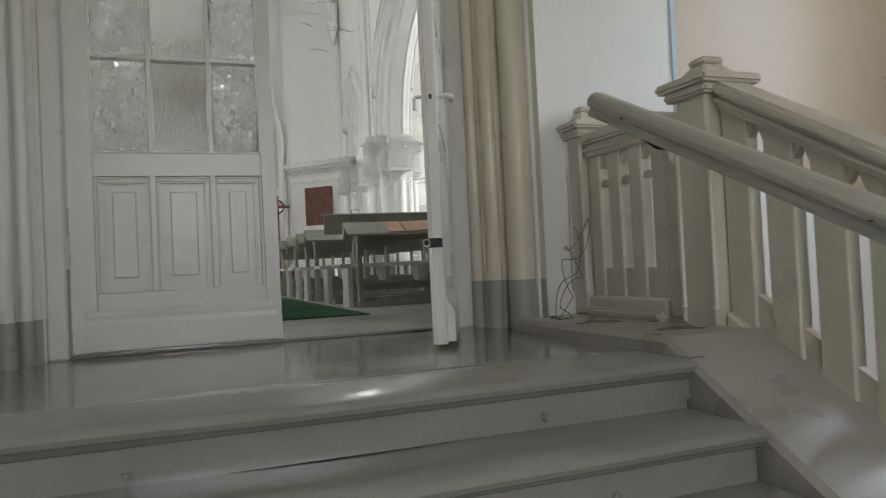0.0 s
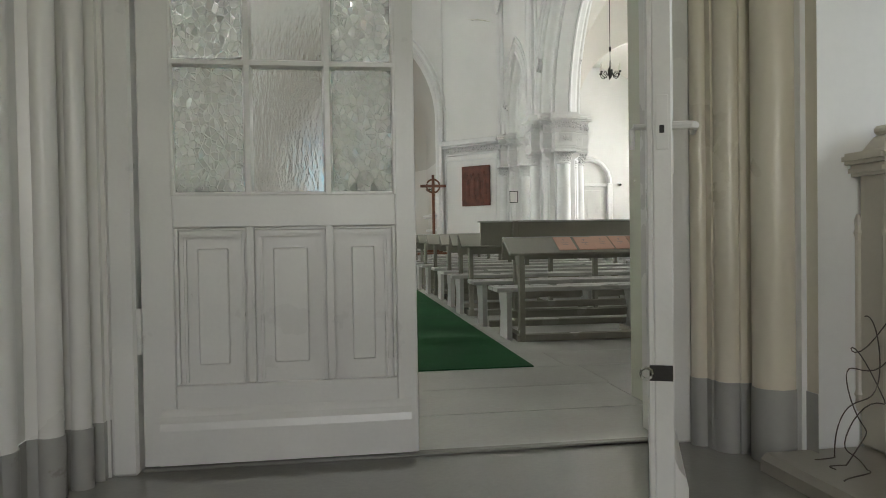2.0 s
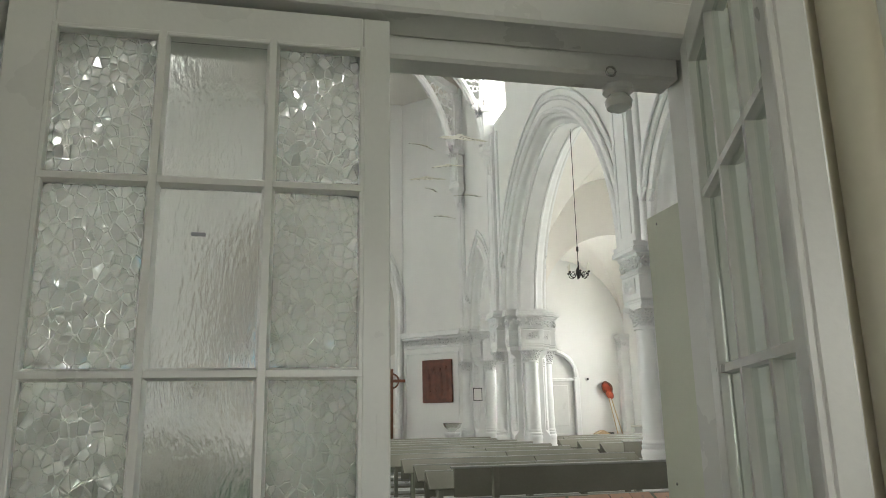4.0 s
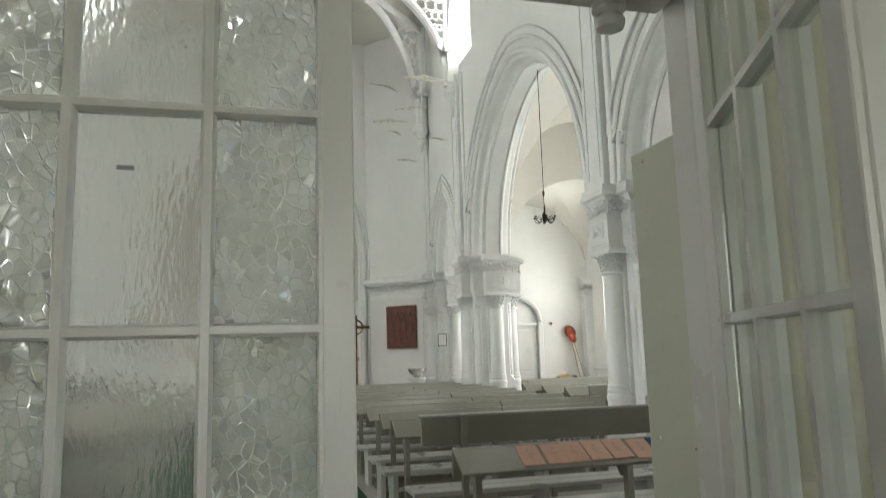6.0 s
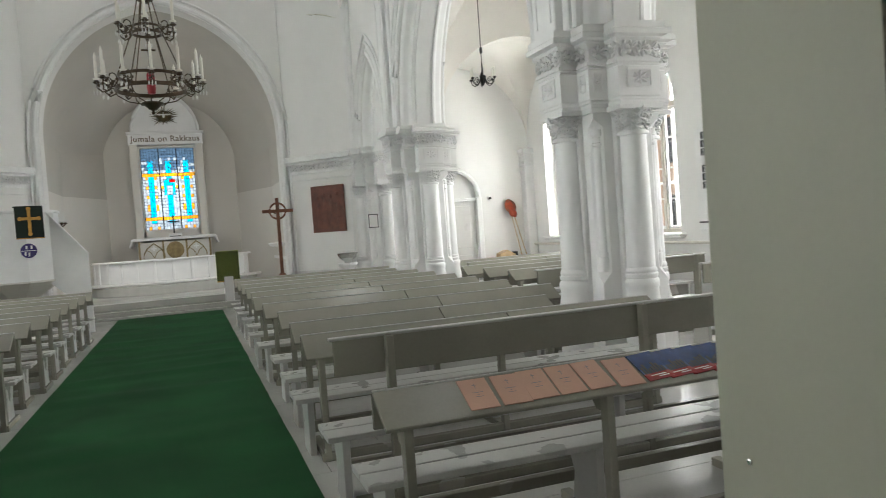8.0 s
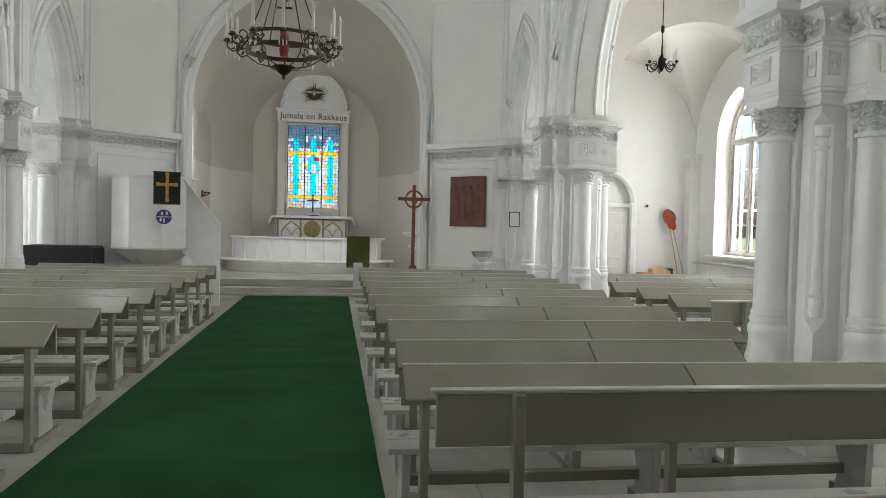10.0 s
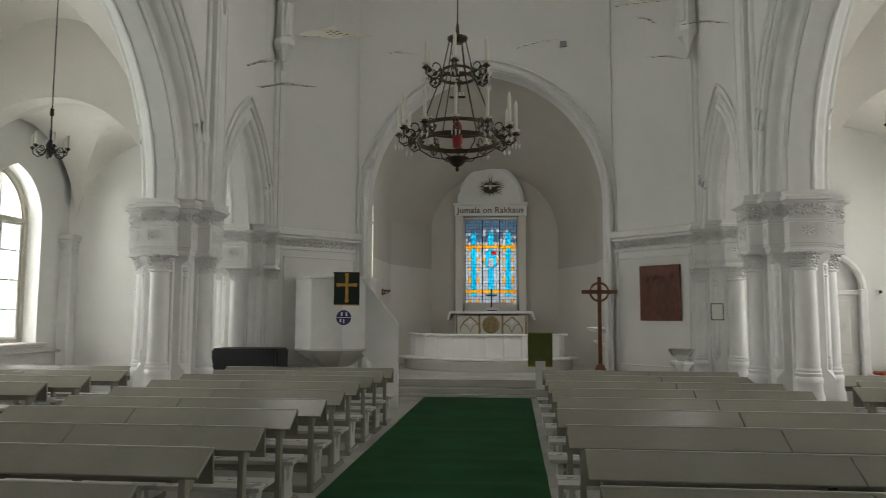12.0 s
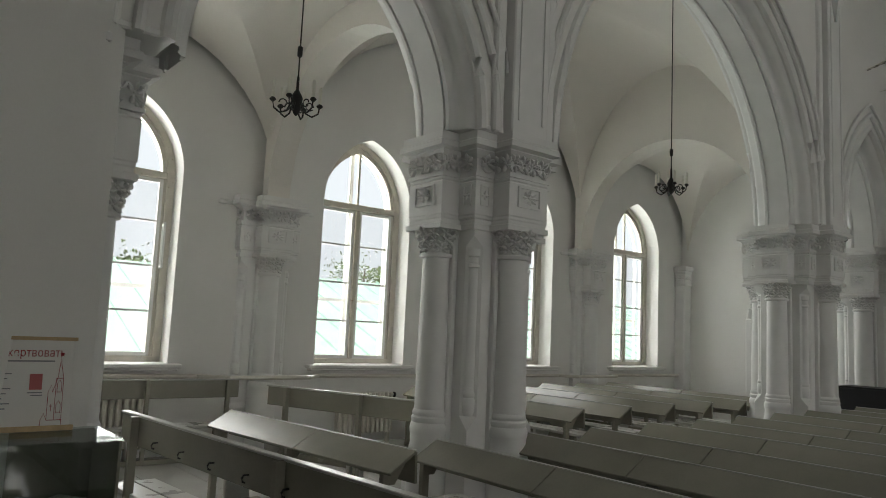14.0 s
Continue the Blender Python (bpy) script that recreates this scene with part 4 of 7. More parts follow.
part("carving", bm, STONE, corner_resp, smooth=True)
copy_thing(corner_resp, pose(-8.36, 15.72, 0))


# ---- windows ----
def make_window():
    w = thing("window", "tall pointed window with old painted wooden sashes", "window", group="side windows", kind="structure")
    hw, z0, sp, rise, n = 0.70, 1.16, 3.44, 0.92, 14

    def ring(name, h1, r1, h2, r2, y0, y1, mat, foot):
        out = [(-h1, foot)] + arch_line(0, h1, sp, r1, n) + [(h1, foot)]
        inn = [(-h2, foot)] + arch_line(0, h2, sp, r2, n) + [(h2, foot)]
        bm = bmesh.new()
        vs = [[bm.verts.new((x, y, z)) for x, z in l] for y, l in ((y0, out), (y0, inn), (y1, inn), (y1, out))]
        for k in range(4):
            a, b = vs[k], vs[(k + 1) % 4]
            for i in range(len(a) - 1):
                bm.faces.new((a[i], a[i + 1], b[i + 1], b[i]))
        bmesh.ops.recalc_face_normals(bm, faces=bm.faces)
        return part(name, bm, mat, w)

    ring("window_frame", 0.76, 0.99, 0.665, 0.90, 0.0, 0.10, WINWOOD, z0 - 0.06)
    ring("inner_frame", 0.665, 0.90, 0.61, 0.83, 0.03, 0.08, WINWOOD, z0)
    part("frame_foot", box((-0.74, 0.0, z0 - 0.06, 0.74, 0.10, z0 + 0.01)), WINWOOD, w, bev=0.006)
    part("transom", box((-0.66, -0.02, sp - 0.06, 0.66, 0.09, sp + 0.03)), WINWOOD, w, bev=0.01)
    part("mullion", box((-0.035, -0.01, z0, 0.035, 0.085, sp - 0.06)), WINWOOD, w, bev=0.008)
    part("top_bar", box((-0.018, 0.02, sp + 0.03, 0.018, 0.07, sp + 0.83)), WINWOOD, w, bev=0.005)
    rows = [z0 + 0.01, 1.72, 2.28, 2.84, sp - 0.06]
    for sgn in (-1, 1):
        a, b = sorted((sgn * 0.035, sgn * 0.63))
        sash = part("sash", box((a, 0.02, rows[0], a + 0.05, 0.06, rows[-1]), (b - 0.05, 0.02, rows[0], b, 0.06, rows[-1]), (a + 0.05, 0.02, rows[0], b - 0.05, 0.06, rows[0] + 0.05), (a + 0.05, 0.02, rows[-1] - 0.05, b - 0.05, 0.06, rows[-1])), WINWHITE, w, bev=0.005)
        for z in rows[1:-1]:
            part("glazing_bar", box((a + 0.05, 0.025, z - 0.013, b - 0.05, 0.055, z + 0.013)), WINWHITE, sash)
        for i in range(4):
            g = part("pane", box((a + 0.045, 0.038, rows[i] + 0.01, b - 0.045, 0.042, rows[i + 1] - 0.01)), PANE, sash)
            g.visible_shadow = False
    # storm sashes outside
    ring("outer_frame", 0.70, 0.93, 0.66, 0.88, 0.24, 0.28, WINWHITE, z0)
    part("outer_sash", box((-0.03, 0.24, z0, 0.03, 0.28, sp + 0.88), (-0.66, 0.24, 2.0, 0.66, 0.28, 2.05), (-0.66, 0.24, sp - 0.05, 0.66, 0.28, sp)), WINWHITE, w)
    part("window_sill", box((-0.90, -0.42, z0 - 0.115, 0.90, 0.02, z0 - 0.062), (-0.86, -0.40, z0 - 0.15, 0.86, -0.2, z0 - 0.115)), WINWHITE, w, "white painted sill", bev=0.012)
    return w


win = make_window()
win.matrix_basis = pose(-8.74, WINDOWS[0], 0, 0, 0, 90)
for s in (-1, 1):
    for y in WINDOWS:
        if (s, y) != (-1, WINDOWS[0]):
            copy_thing(win, pose(s * 8.74 if s < 0 else 8.74, y, 0, 0, 0, 90 if s < 0 else -90))
vent = thing("open_casement", "small white window casement standing ajar", "window")
part("casement_frame", box((0, 0, 0, 0.03, 0.03, 0.55), (0.27, 0, 0, 0.30, 0.03, 0.55), (0.03, 0, 0, 0.27, 0.03, 0.03), (0.03, 0, 0.52, 0.27, 0.03, 0.55)), WINWHITE, vent, bev=0.004)
part("pane", box((0.02, 0.012, 0.02, 0.28, 0.016, 0.53)), PANE, vent)
vent.matrix_basis = pose(-8.72, 4.74, 2.25, 0, 0, -14)

# heating pipes along the side walls, radiators below the windows
for s, a, b in ((-1, 2.2, 15.6), (1, 2.2, 15.6)):
    x = s * 8.37
    pts = [(x, a, 0.96), (x, 5.2, 0.95), (x + s * -0.30, 5.5, 0.95), (x - s * 0.30, 6.6, 0.95), (x, 6.9, 0.95), (x, 11.8, 0.93), (x - s * 0.30, 12.0, 0.93), (x - s * 0.30, 13.1, 0.93), (x, 13.3, 0.93), (x, b, 0.92)]
    solid("heating_pipe", tube(bmesh.new(), pts, 0.028, 8), RADI, "cream painted heating pipe along the wall", "pipe", smooth=True)


def make_radiator():
    r = thing("radiator", "cream painted cast-iron ribbed radiator", "radiator", group="radiators")
    for i in range(12):
        bm = lathe(bmesh.new(), [(0.022, 0), (0.034, 0.02), (0.03, 0.06), (0.03, 0.50), (0.034, 0.54), (0.022, 0.56)], 8, (-0.42 + 0.076 * i, -0.05, 0.16))
        lathe(bm, [(0.022, 0), (0.034, 0.02), (0.03, 0.06), (0.03, 0.50), (0.034, 0.54), (0.022, 0.56)], 8, (-0.42 + 0.076 * i, 0.05, 0.16))
        bx(bm, -0.42 + 0.076 * i - 0.03, -0.05, 0.19, -0.42 + 0.076 * i + 0.03, 0.05, 0.23)
        bx(bm, -0.42 + 0.076 * i - 0.03, -0.05, 0.65, -0.42 + 0.076 * i + 0.03, 0.05, 0.69)
        part("rib", bm, RADI, r, smooth=True)
    part("feet", box((-0.43, -0.03, 0, -0.39, 0.03, 0.2), (0.39, -0.03, 0, 0.43, 0.03, 0.2)), RADI, r)
    part("valve", lathe(bmesh.new(), [(0.02, 0), (0.03, 0.02), (0.03, 0.06), (0.015, 0.08)], 8, (0.5, 0, 0.64)), IRON, r)
    return r


rad = make_radiator()
rad.matrix_basis = pose(-8.27, WINDOWS[0], 0, 0, 0, 90)
for s in (-1, 1):
    for y in WINDOWS:
        if (s, y) != (-1, WINDOWS[0]):
            copy_thing(rad, pose(s * 8.27, y, 0, 0, 0, 90 * -s))


# ---- doors at the entrance ----
def make_leaf(label, clear_panes=False):
    """Door leaf from x = 0 (hinge) to 0.96, its face at y = 0."""
    d = thing("door_leaf", label, "door", group="leaves of the double door")
    W, T = 0.97, 0.05
    part("stile", box((0, 0, 0.02, 0.112, T, 2.42)), DOORP, d, bev=0.004)
    part("stile", box((W - 0.075, 0, 0.02, W, T, 2.42)), DOORP, d, bev=0.004)
    part("top_rail", box((0.112, 0, 2.32, W - 0.075, T, 2.42)), DOORP, d, bev=0.003)
    part("middle_rail", box((0.112, 0, 0.86, W - 0.075, T, 0.98)), DOORP, d, bev=0.003)
    part("bottom_rail", box((0.112, 0, 0.02, W - 0.075, T, 0.30)), DOORP, d, bev=0.003)
    part("kick_moulding", prism(bmesh.new(), [(-0.012, 0.03), (-0.034, 0.03), (-0.034, 0.15), (-0.028, 0.175), (-0.012, 0.195), (-0.006, 0.21), (0.0, 0.22), (0.0, 0.03)], 0.06, W - 0.03, m=Matrix(((0, 1, 0, 0), (1, 0, 0, 0), (0, 0, 1, 0), (0, 0, 0, 1)))), DOORP, d)
    xs = [0.112, 0.375, 0.655, 0.895]
    for i in range(3):
        a, b = xs[i], xs[i + 1]
        part("panel", box((a, 0.024, 0.30, b, 0.036, 0.86)), DOORP, d)
        part("raised_field", box((a + 0.078, 0.010, 0.37, b - 0.078, 0.028, 0.785)), DOORP, d, bev=0.005)
        part("panel_moulding", box((a + 0.022, -0.004, 0.302, a + 0.042, 0.026, 0.826), (b - 0.042, -0.004, 0.302, b - 0.022, 0.026, 0.826), (a + 0.022, -0.004, 0.826, b - 0.022, 0.026, 0.846)), DOORP, d, bev=0.008, seg=2)
        part("panel_step", box((a, 0.008, 0.302, a + 0.014, 0.026, 0.858), (b - 0.014, 0.008, 0.302, b, 0.026, 0.858), (a + 0.014, 0.008, 0.848, b - 0.014, 0.026, 0.858)), DOORP, d, bev=0.003)
        if i:
            part("muntin", box((a - 0.012, -0.006, 0.302, a + 0.012, T - 0.003, 0.875)), DOORP, d, bev=0.008, seg=2)
            part("glazing_bar", prism(bmesh.new(), [(a - 0.017, 0.012), (a - 0.009, -0.011), (a + 0.009, -0.011), (a + 0.017, 0.012), (a + 0.012, 0.045), (a - 0.012, 0.045)], 0.975, 2.325, m=Matrix(((1, 0, 0, 0), (0, 0, 1, 0), (0, 1, 0, 0), (0, 0, 0, 1)))), DOORP, d)
    for z in (1.442, 1.922):
        part("glazing_bar", prism(bmesh.new(), [(0.012, z - 0.015), (-0.008, z - 0.008), (-0.008, z + 0.008), (0.012, z + 0.015), (0.045, z + 0.01), (0.045, z - 0.01)], 0.112, W - 0.075, m=Matrix(((0, 1, 0, 0), (1, 0, 0, 0), (0, 0, 1, 0), (0, 0, 0, 1)))), DOORP, d)
    zs = [0.98, 1.442, 1.922, 2.32]
    for i in range(3):
        for j in range(3):
            part("pane", box((xs[i] + 0.006, 0.024, zs[j] + 0.006, xs[i + 1] - 0.006, 0.028, zs[j + 1] - 0.006)), LEAFGLASS if clear_panes else (RIPPLE if i == 1 else FACET), d, "clear glass pane" if clear_panes else ("rippled glass pane" if i == 1 else "patterned glass pane"))
    part("bead", box((0.106, -0.006, 0.972, 0.120, 0.02, 2.33), (W - 0.083, -0.006, 0.972, W - 0.069, 0.02, 2.33), (0.12, -0.006, 0.972, W - 0.083, 0.02, 0.984), (0.12, -0.006, 2.316, W - 0.083, 0.02, 2.328)), DOORP, d, bev=0.003)
    for z in (0.42, 2.02):
        part("hinge", lathe(bmesh.new(), [(0.01, 0), (0.012, 0.004), (0.012, 0.15), (0.01, 0.16)], 8, (-0.008, -0.008, z)), DOORP, d)
    return d


leaf_l = make_leaf("closed white door leaf with patterned glass panes")
leaf_l.matrix_basis = pose(-0.868, 0, 0)
part("lock_plate", box((0.935, -0.003, 1.26, 0.955, 0.0, 1.34)), DOORP, leaf_l)
part("glass_chip", box((0.47, 0.021, 1.785, 0.505, 0.0225, 1.795)), GREYP, leaf_l, "putty blot")
leaf_r = make_leaf("open white door leaf with clear glass panes", True)
# the open leaf: hinge on the right jamb, swung out over the landing
FLIP = Matrix.Diagonal((-1, 1, 1, 1))
for o in leaf_r.children:
    o.data.transform(FLIP)
    o.data.flip_normals()
leaf_r.matrix_basis = pose(1.045, -0.012, 0, 0, 0, 67)
part("lock_case", box((-0.974, 0.010, 1.03, -0.970, 0.040, 1.17)), DOORP, leaf_r, bev=0.001)
part("keyhole_plate", box((-0.977, 0.020, 1.072, -0.9735, 0.032, 1.092)), IRON, leaf_r)
part("bolt_plate", box((-0.978, 0.004, 0.435, -0.9695, 0.062, 0.475)), IRON, leaf_r, "black strike plate")
part("bolt_ring", tube(bmesh.new(), [(-0.985, 0.070 + 0.015 * math.cos(i * math.pi / 5), 0.455 + 0.015 * math.sin(i * math.pi / 5)) for i in range(10)], 0.004, 5, True), STEEL, leaf_r)
hd = part("door_handle", tube(bmesh.new(), [(-0.90, 0.0, 1.10), (-0.90, -0.05, 1.10), (-0.885, -0.062, 1.10), (-0.80, -0.062, 1.095)], 0.011, 8), DOORP, leaf_r, smooth=True)
part("door_handle", tube(bmesh.new(), [(-0.90, 0.05, 1.10), (-0.90, 0.095, 1.10), (-0.905, 0.10, 1.09), (-0.905, 0.10, 1.04)], 0.008, 8), DOORP, leaf_r, "small painted lever handle", smooth=True)
part("back_strip", box((-0.97, 0.05, 0.02, -0.90, 0.064, 2.42)), DOORP, leaf_r, bev=0.003)


# ---- balustrade on the landing ----
bal = thing("balustrade", "cream painted balustrade with pierced boards and newels", "balustrade")
def newel(x, y, z0, z1, w, name="newel"):
    b = box((x - w, y - w, z0, x + w, y + w, z1 - 0.14))
    n = part(name, b, BAL, bal, bev=0.012)
    c = box((x - w - 0.035, y - w - 0.035, z1 - 0.17, x + w + 0.035, y + w + 0.035, z1 - 0.13), (x - w - 0.06, y - w - 0.06, z1 - 0.13, x + w + 0.06, y + w + 0.06, z1 - 0.09))
    part("newel_cap", c, BAL, n, bev=0.012, seg=2)
    bm = bmesh.new()
    tier(bm, [(x - w, y - w), (x + w, y - w), (x + w, y + w), (x - w, y + w)], z1 - 0.09, z1 - 0.03, [(x - w * 0.5, y - w * 0.5), (x + w * 0.5, y - w * 0.5), (x + w * 0.5, y + w * 0.5), (x - w * 0.5, y + w * 0.5)])
    bx(bm, x - w * 0.55, y - w * 0.55, z1 - 0.03, x + w * 0.55, y + w * 0.55, z1)
    part("newel_tip", bm, BAL, n, bev=0.01)
    for sx_ in (-1, 1):
        for sy_ in (-1, 1):
            cx_, cy_ = x + sx_ * w, y + sy_ * w
            h0, h1 = z0 + 0.12, z1 - 0.30
            part("corner_bead", lathe(bmesh.new(), [(0.006, h0), (0.014, h0 + 0.02), (0.012, h0 + 0.05), (0.018, h0 + 0.06), (0.012, h0 + 0.075), (0.012, h1 - 0.08), (0.018, h1 - 0.065), (0.012, h1 - 0.05), (0.014, h1 - 0.02), (0.006, h1)], 8, (cx_, cy_, 0)), BAL, n, smooth=True)
    return n


def pierced(name, x, y0, y1, foot0, foot1, top0, top1, slots, hole=True):
    """Upright boards with narrow gaps between them, along y; foot and top may slope."""
    d = part("rail", prism(bmesh.new(), [(y0, top0 - 0.10), (y1, top1 - 0.10), (y1, top1), (y0, top0)], x - 0.05, x + 0.05, m=Matrix(((0, 1, 0, 0), (1, 0, 0, 0), (0, 0, 1, 0), (0, 0, 0, 1)))), BAL, bal, bev=0.01)
    part("rail_bead", prism(bmesh.new(), [(y0, top0 - 0.075), (y1, top1 - 0.075), (y1, top1 - 0.055), (y0, top0 - 0.055)], x - 0.066, x + 0.066, m=Matrix(((0, 1, 0, 0), (1, 0, 0, 0), (0, 0, 1, 0), (0, 0, 0, 1)))), BAL, d, bev=0.006)
    part("rail_moulding", prism(bmesh.new(), [(y0, top0 - 0.035), (y1, top1 - 0.035), (y1, top1 + 0.02), (y0, top0 + 0.02)], x - 0.085, x + 0.085, m=Matrix(((0, 1, 0, 0), (1, 0, 0, 0), (0, 0, 1, 0), (0, 0, 0, 1)))), BAL, d, bev=0.014, seg=2)
    part("foot_board", prism(bmesh.new(), [(y0, foot0), (y1, foot1), (y1, foot1 + 0.10), (y0, foot0 + 0.10)], x - 0.06, x + 0.06, m=Matrix(((0, 1, 0, 0), (1, 0, 0, 0), (0, 0, 1, 0), (0, 0, 0, 1)))), BAL, bal, bev=0.01)
    part("foot_moulding", prism(bmesh.new(), [(y0, foot0), (y1, foot1), (y1, foot1 + 0.045), (y0, foot0 + 0.045)], x - 0.10, x + 0.09, m=Matrix(((0, 1, 0, 0), (1, 0, 0, 0), (0, 0, 1, 0), (0, 0, 0, 1)))), BAL, bal, bev=0.015, seg=2)
    n = slots + 1
    gap = 0.075
    bw = (abs(y1 - y0) - gap * slots) / n
    sg = 1 if y1 > y0 else -1
    for i in range(n):
        a = y0 + sg * i * (bw + gap)
        b = a + sg * bw
        fa, fb = [foot0 + (foot1 - foot0) * (u - y0) / (y1 - y0) for u in (a, b)]
        ta, tb = [top0 + (top1 - top0) * (u - y0) / (y1 - y0) for u in (a, b)]
        part("baluster_board", prism(bmesh.new(), [(a, fa + 0.05), (b, fb + 0.05), (b, tb - 0.05), (a, ta - 0.05)], x - 0.03, x + 0.03, m=Matrix(((0, 1, 0, 0), (1, 0, 0, 0), (0, 0, 1, 0), (0, 0, 0, 1)))), BAL, bal, bev=0.006)
        if i < slots:
            c = b + sg * gap
            fc = foot0 + (foot1 - foot0) * (c - y0) / (y1 - y0)
            tc_ = top0 + (top1 - top0) * (c - y0) / (y1 - y0)
            part("infill", prism(bmesh.new(), [(b, fb + 0.05), (c, fc + 0.05), (c, fc + 0.24), (b, fb + 0.24)], x - 0.017, x + 0.017, m=Matrix(((0, 1, 0, 0), (1, 0, 0, 0), (0, 0, 1, 0), (0, 0, 0, 1)))), BAL, bal)
            k_ = (b + c) / 2
            part("infill", prism(bmesh.new(), [(b, tb - 0.26), (c, tc_ - 0.26), (c, tc_ - 0.235), (k_, tc_ - 0.225), (b, tb - 0.235)], x - 0.017, x + 0.017, m=Matrix(((0, 1, 0, 0), (1, 0, 0, 0), (0, 0, 1, 0), (0, 0, 0, 1)))), BAL, bal)
            part("infill", prism(bmesh.new(), [(b, tb - 0.17), (k_, tb - 0.12), (c, tc_ - 0.17), (c, tc_ - 0.05), (b, tb - 0.05)], x - 0.017, x + 0.017, m=Matrix(((0, 1, 0, 0), (1, 0, 0, 0), (0, 0, 1, 0), (0, 0, 0, 1)))), BAL, bal)


BX = 1.68
newel(BX, -0.43, 0.06, 1.17, 0.065)
pierced("panel", BX, -0.51, -1.13, 0.06, 0.06, 0.98, 0.98, 3)
part("bracket_board", prism(bmesh.new(), [(-1.13, 0.08), (-1.27, 0.08), (-1.27, 0.74), (-1.24, 0.77), (-1.20, 0.75), (-1.17, 0.77), (-1.15, 0.84), (-1.13, 0.95)], BX - 0.03, BX + 0.03, m=Matrix(((0, 1, 0, 0), (1, 0, 0, 0), (0, 0, 1, 0), (0, 0, 0, 1)))), BAL, bal, bev=0.006)
newel(BX + 0.03, -1.36, -0.05, 1.17, 0.095)
pierced("slope", BX + 0.03, -1.46, -3.9, 0.02, -1.33, 1.04, -0.31, 11)
curb = solid("stair_curb", prism(bmesh.new(), [(-0.36, -0.1), (-0.36, 0.06), (-1.62, 0.06), (-4.6, -1.60), (-4.6, -1.95), (-1.62, -0.30)], 1.23, 1.86, m=Matrix(((0, 1, 0, 0), (1, 0, 0, 0), (0, 0, 1, 0), (0, 0, 0, 1)))), CURBSHADE, "cream painted sloping stair curb, its shade put into the colour", "stair curb", "structure", bev=0.02)
hr = thing("handrail", "grey-brown painted wooden stair handrail", "handrail")
hp = [Vector((1.15, -1.38, 0.955)), Vector((1.15, -2.57, 0.41)), Vector((1.15, -4.2, -0.34))]
dd = (hp[1] - hp[0]).normalized()
ang = math.degrees(math.atan2(dd.z, -dd.y))
prof = [(-0.030, -0.045), (0.030, -0.045), (0.032, -0.026), (0.026, -0.020), (0.028, -0.010), (0.044, -0.004), (0.046, 0.02), (0.034, 0.04), (0.015, 0.048), (-0.015, 0.048), (-0.034, 0.04), (-0.046, 0.02), (-0.044, -0.004), (-0.028, -0.010), (-0.026, -0.020), (-0.032, -0.026)]
mrail = Matrix.Translation(hp[0]) @ Matrix.Rotation(radians(180), 4, "Z") @ Matrix.Rotation(radians(ang), 4, "X")
part("rail", prism(bmesh.new(), prof, 0.0, 3.2, m=mrail), RAILW, hr, bev=0.004)
for t in (0.25, 1.3, 2.4):
    q = hp[0] + dd * t
    part("bracket", tube(bmesh.new(), [q + Vector((0, 0, -0.04)), q + Vector((0.1, 0, -0.10)), Vector((1.67, q.y, q.z - 0.12))], 0.009, 6), IRON, hr)
    part("screw", lathe(bmesh.new(), [(0.008, 0), (0.008, 0.004)], 8, q + Vector((-0.044, 0, 0.0)), ), IRON, hr)
cable = bmesh.new()
rc = random.Random(3)
for k in range(3):
    pts = []
    for i in range(46):
        u = i / 45
        sway = math.sin(u * 3.1)
        lx = 1.585 - 0.25 * u ** 2.2 - 0.05 * sway + 0.035 * math.sin(u * (9 + 3 * k) + k)
        ly = -0.50 - 0.10 * k * u ** 2 + 0.07 * math.cos(u * (8 + 3 * k) + 2 * k) * (1 - u)
        lz = max(0.066, 0.52 - 0.62 * u + 0.05 * math.sin(u * (15 + 5 * k) + k) * (1 - u))
        pts.append((lx, ly, lz))
    tube(cable, pts, 0.0022, 5)
solid("cable", cable, tinted("brown_cable", (0.08, 0.06, 0.05), 0.5), "thin loose cable tangled round the balustrade foot", "cable", smooth=True)


# ---- nave: carpet and pews ----
bm = bmesh.new()
g = []
for j in range(120):
    y = 1.66 + (16.5 - 1.66) * j / 119
    row = []
    for i in range(13):
        x = -1.13 + 2.13 * i / 12
        z = 0.010 + 0.042 * max(0, noise.noise((x * 0.3 + y * 0.1, y * 2.4, 1.0))) + 0.002 * noise.noise((x * 3, y * 3, 5))
        e = 0.008 * noise.noise((y * 1.3, i, 0)) if i in (0, 12) else 0
        row.append(bm.verts.new((x + e, y, 0.008 if i in (0, 12) or j in (0, 119) else z)))
    g.append(row)
for j in range(119):
    for i in range(12):
        bm.faces.new((g[j][i], g[j][i + 1], g[j + 1][i + 1], g[j + 1][i]))
r = bmesh.ops.extrude_face_region(bm, geom=bm.faces[:])
bmesh.ops.translate(bm, verts=[v for v in r["geom"] if isinstance(v, bmesh.types.BMVert)], vec=(0, 0, -0.007))
solid("carpet_runner", bm, CARPET, "dark green carpet runner along the aisle floor", "carpet", smooth=True)


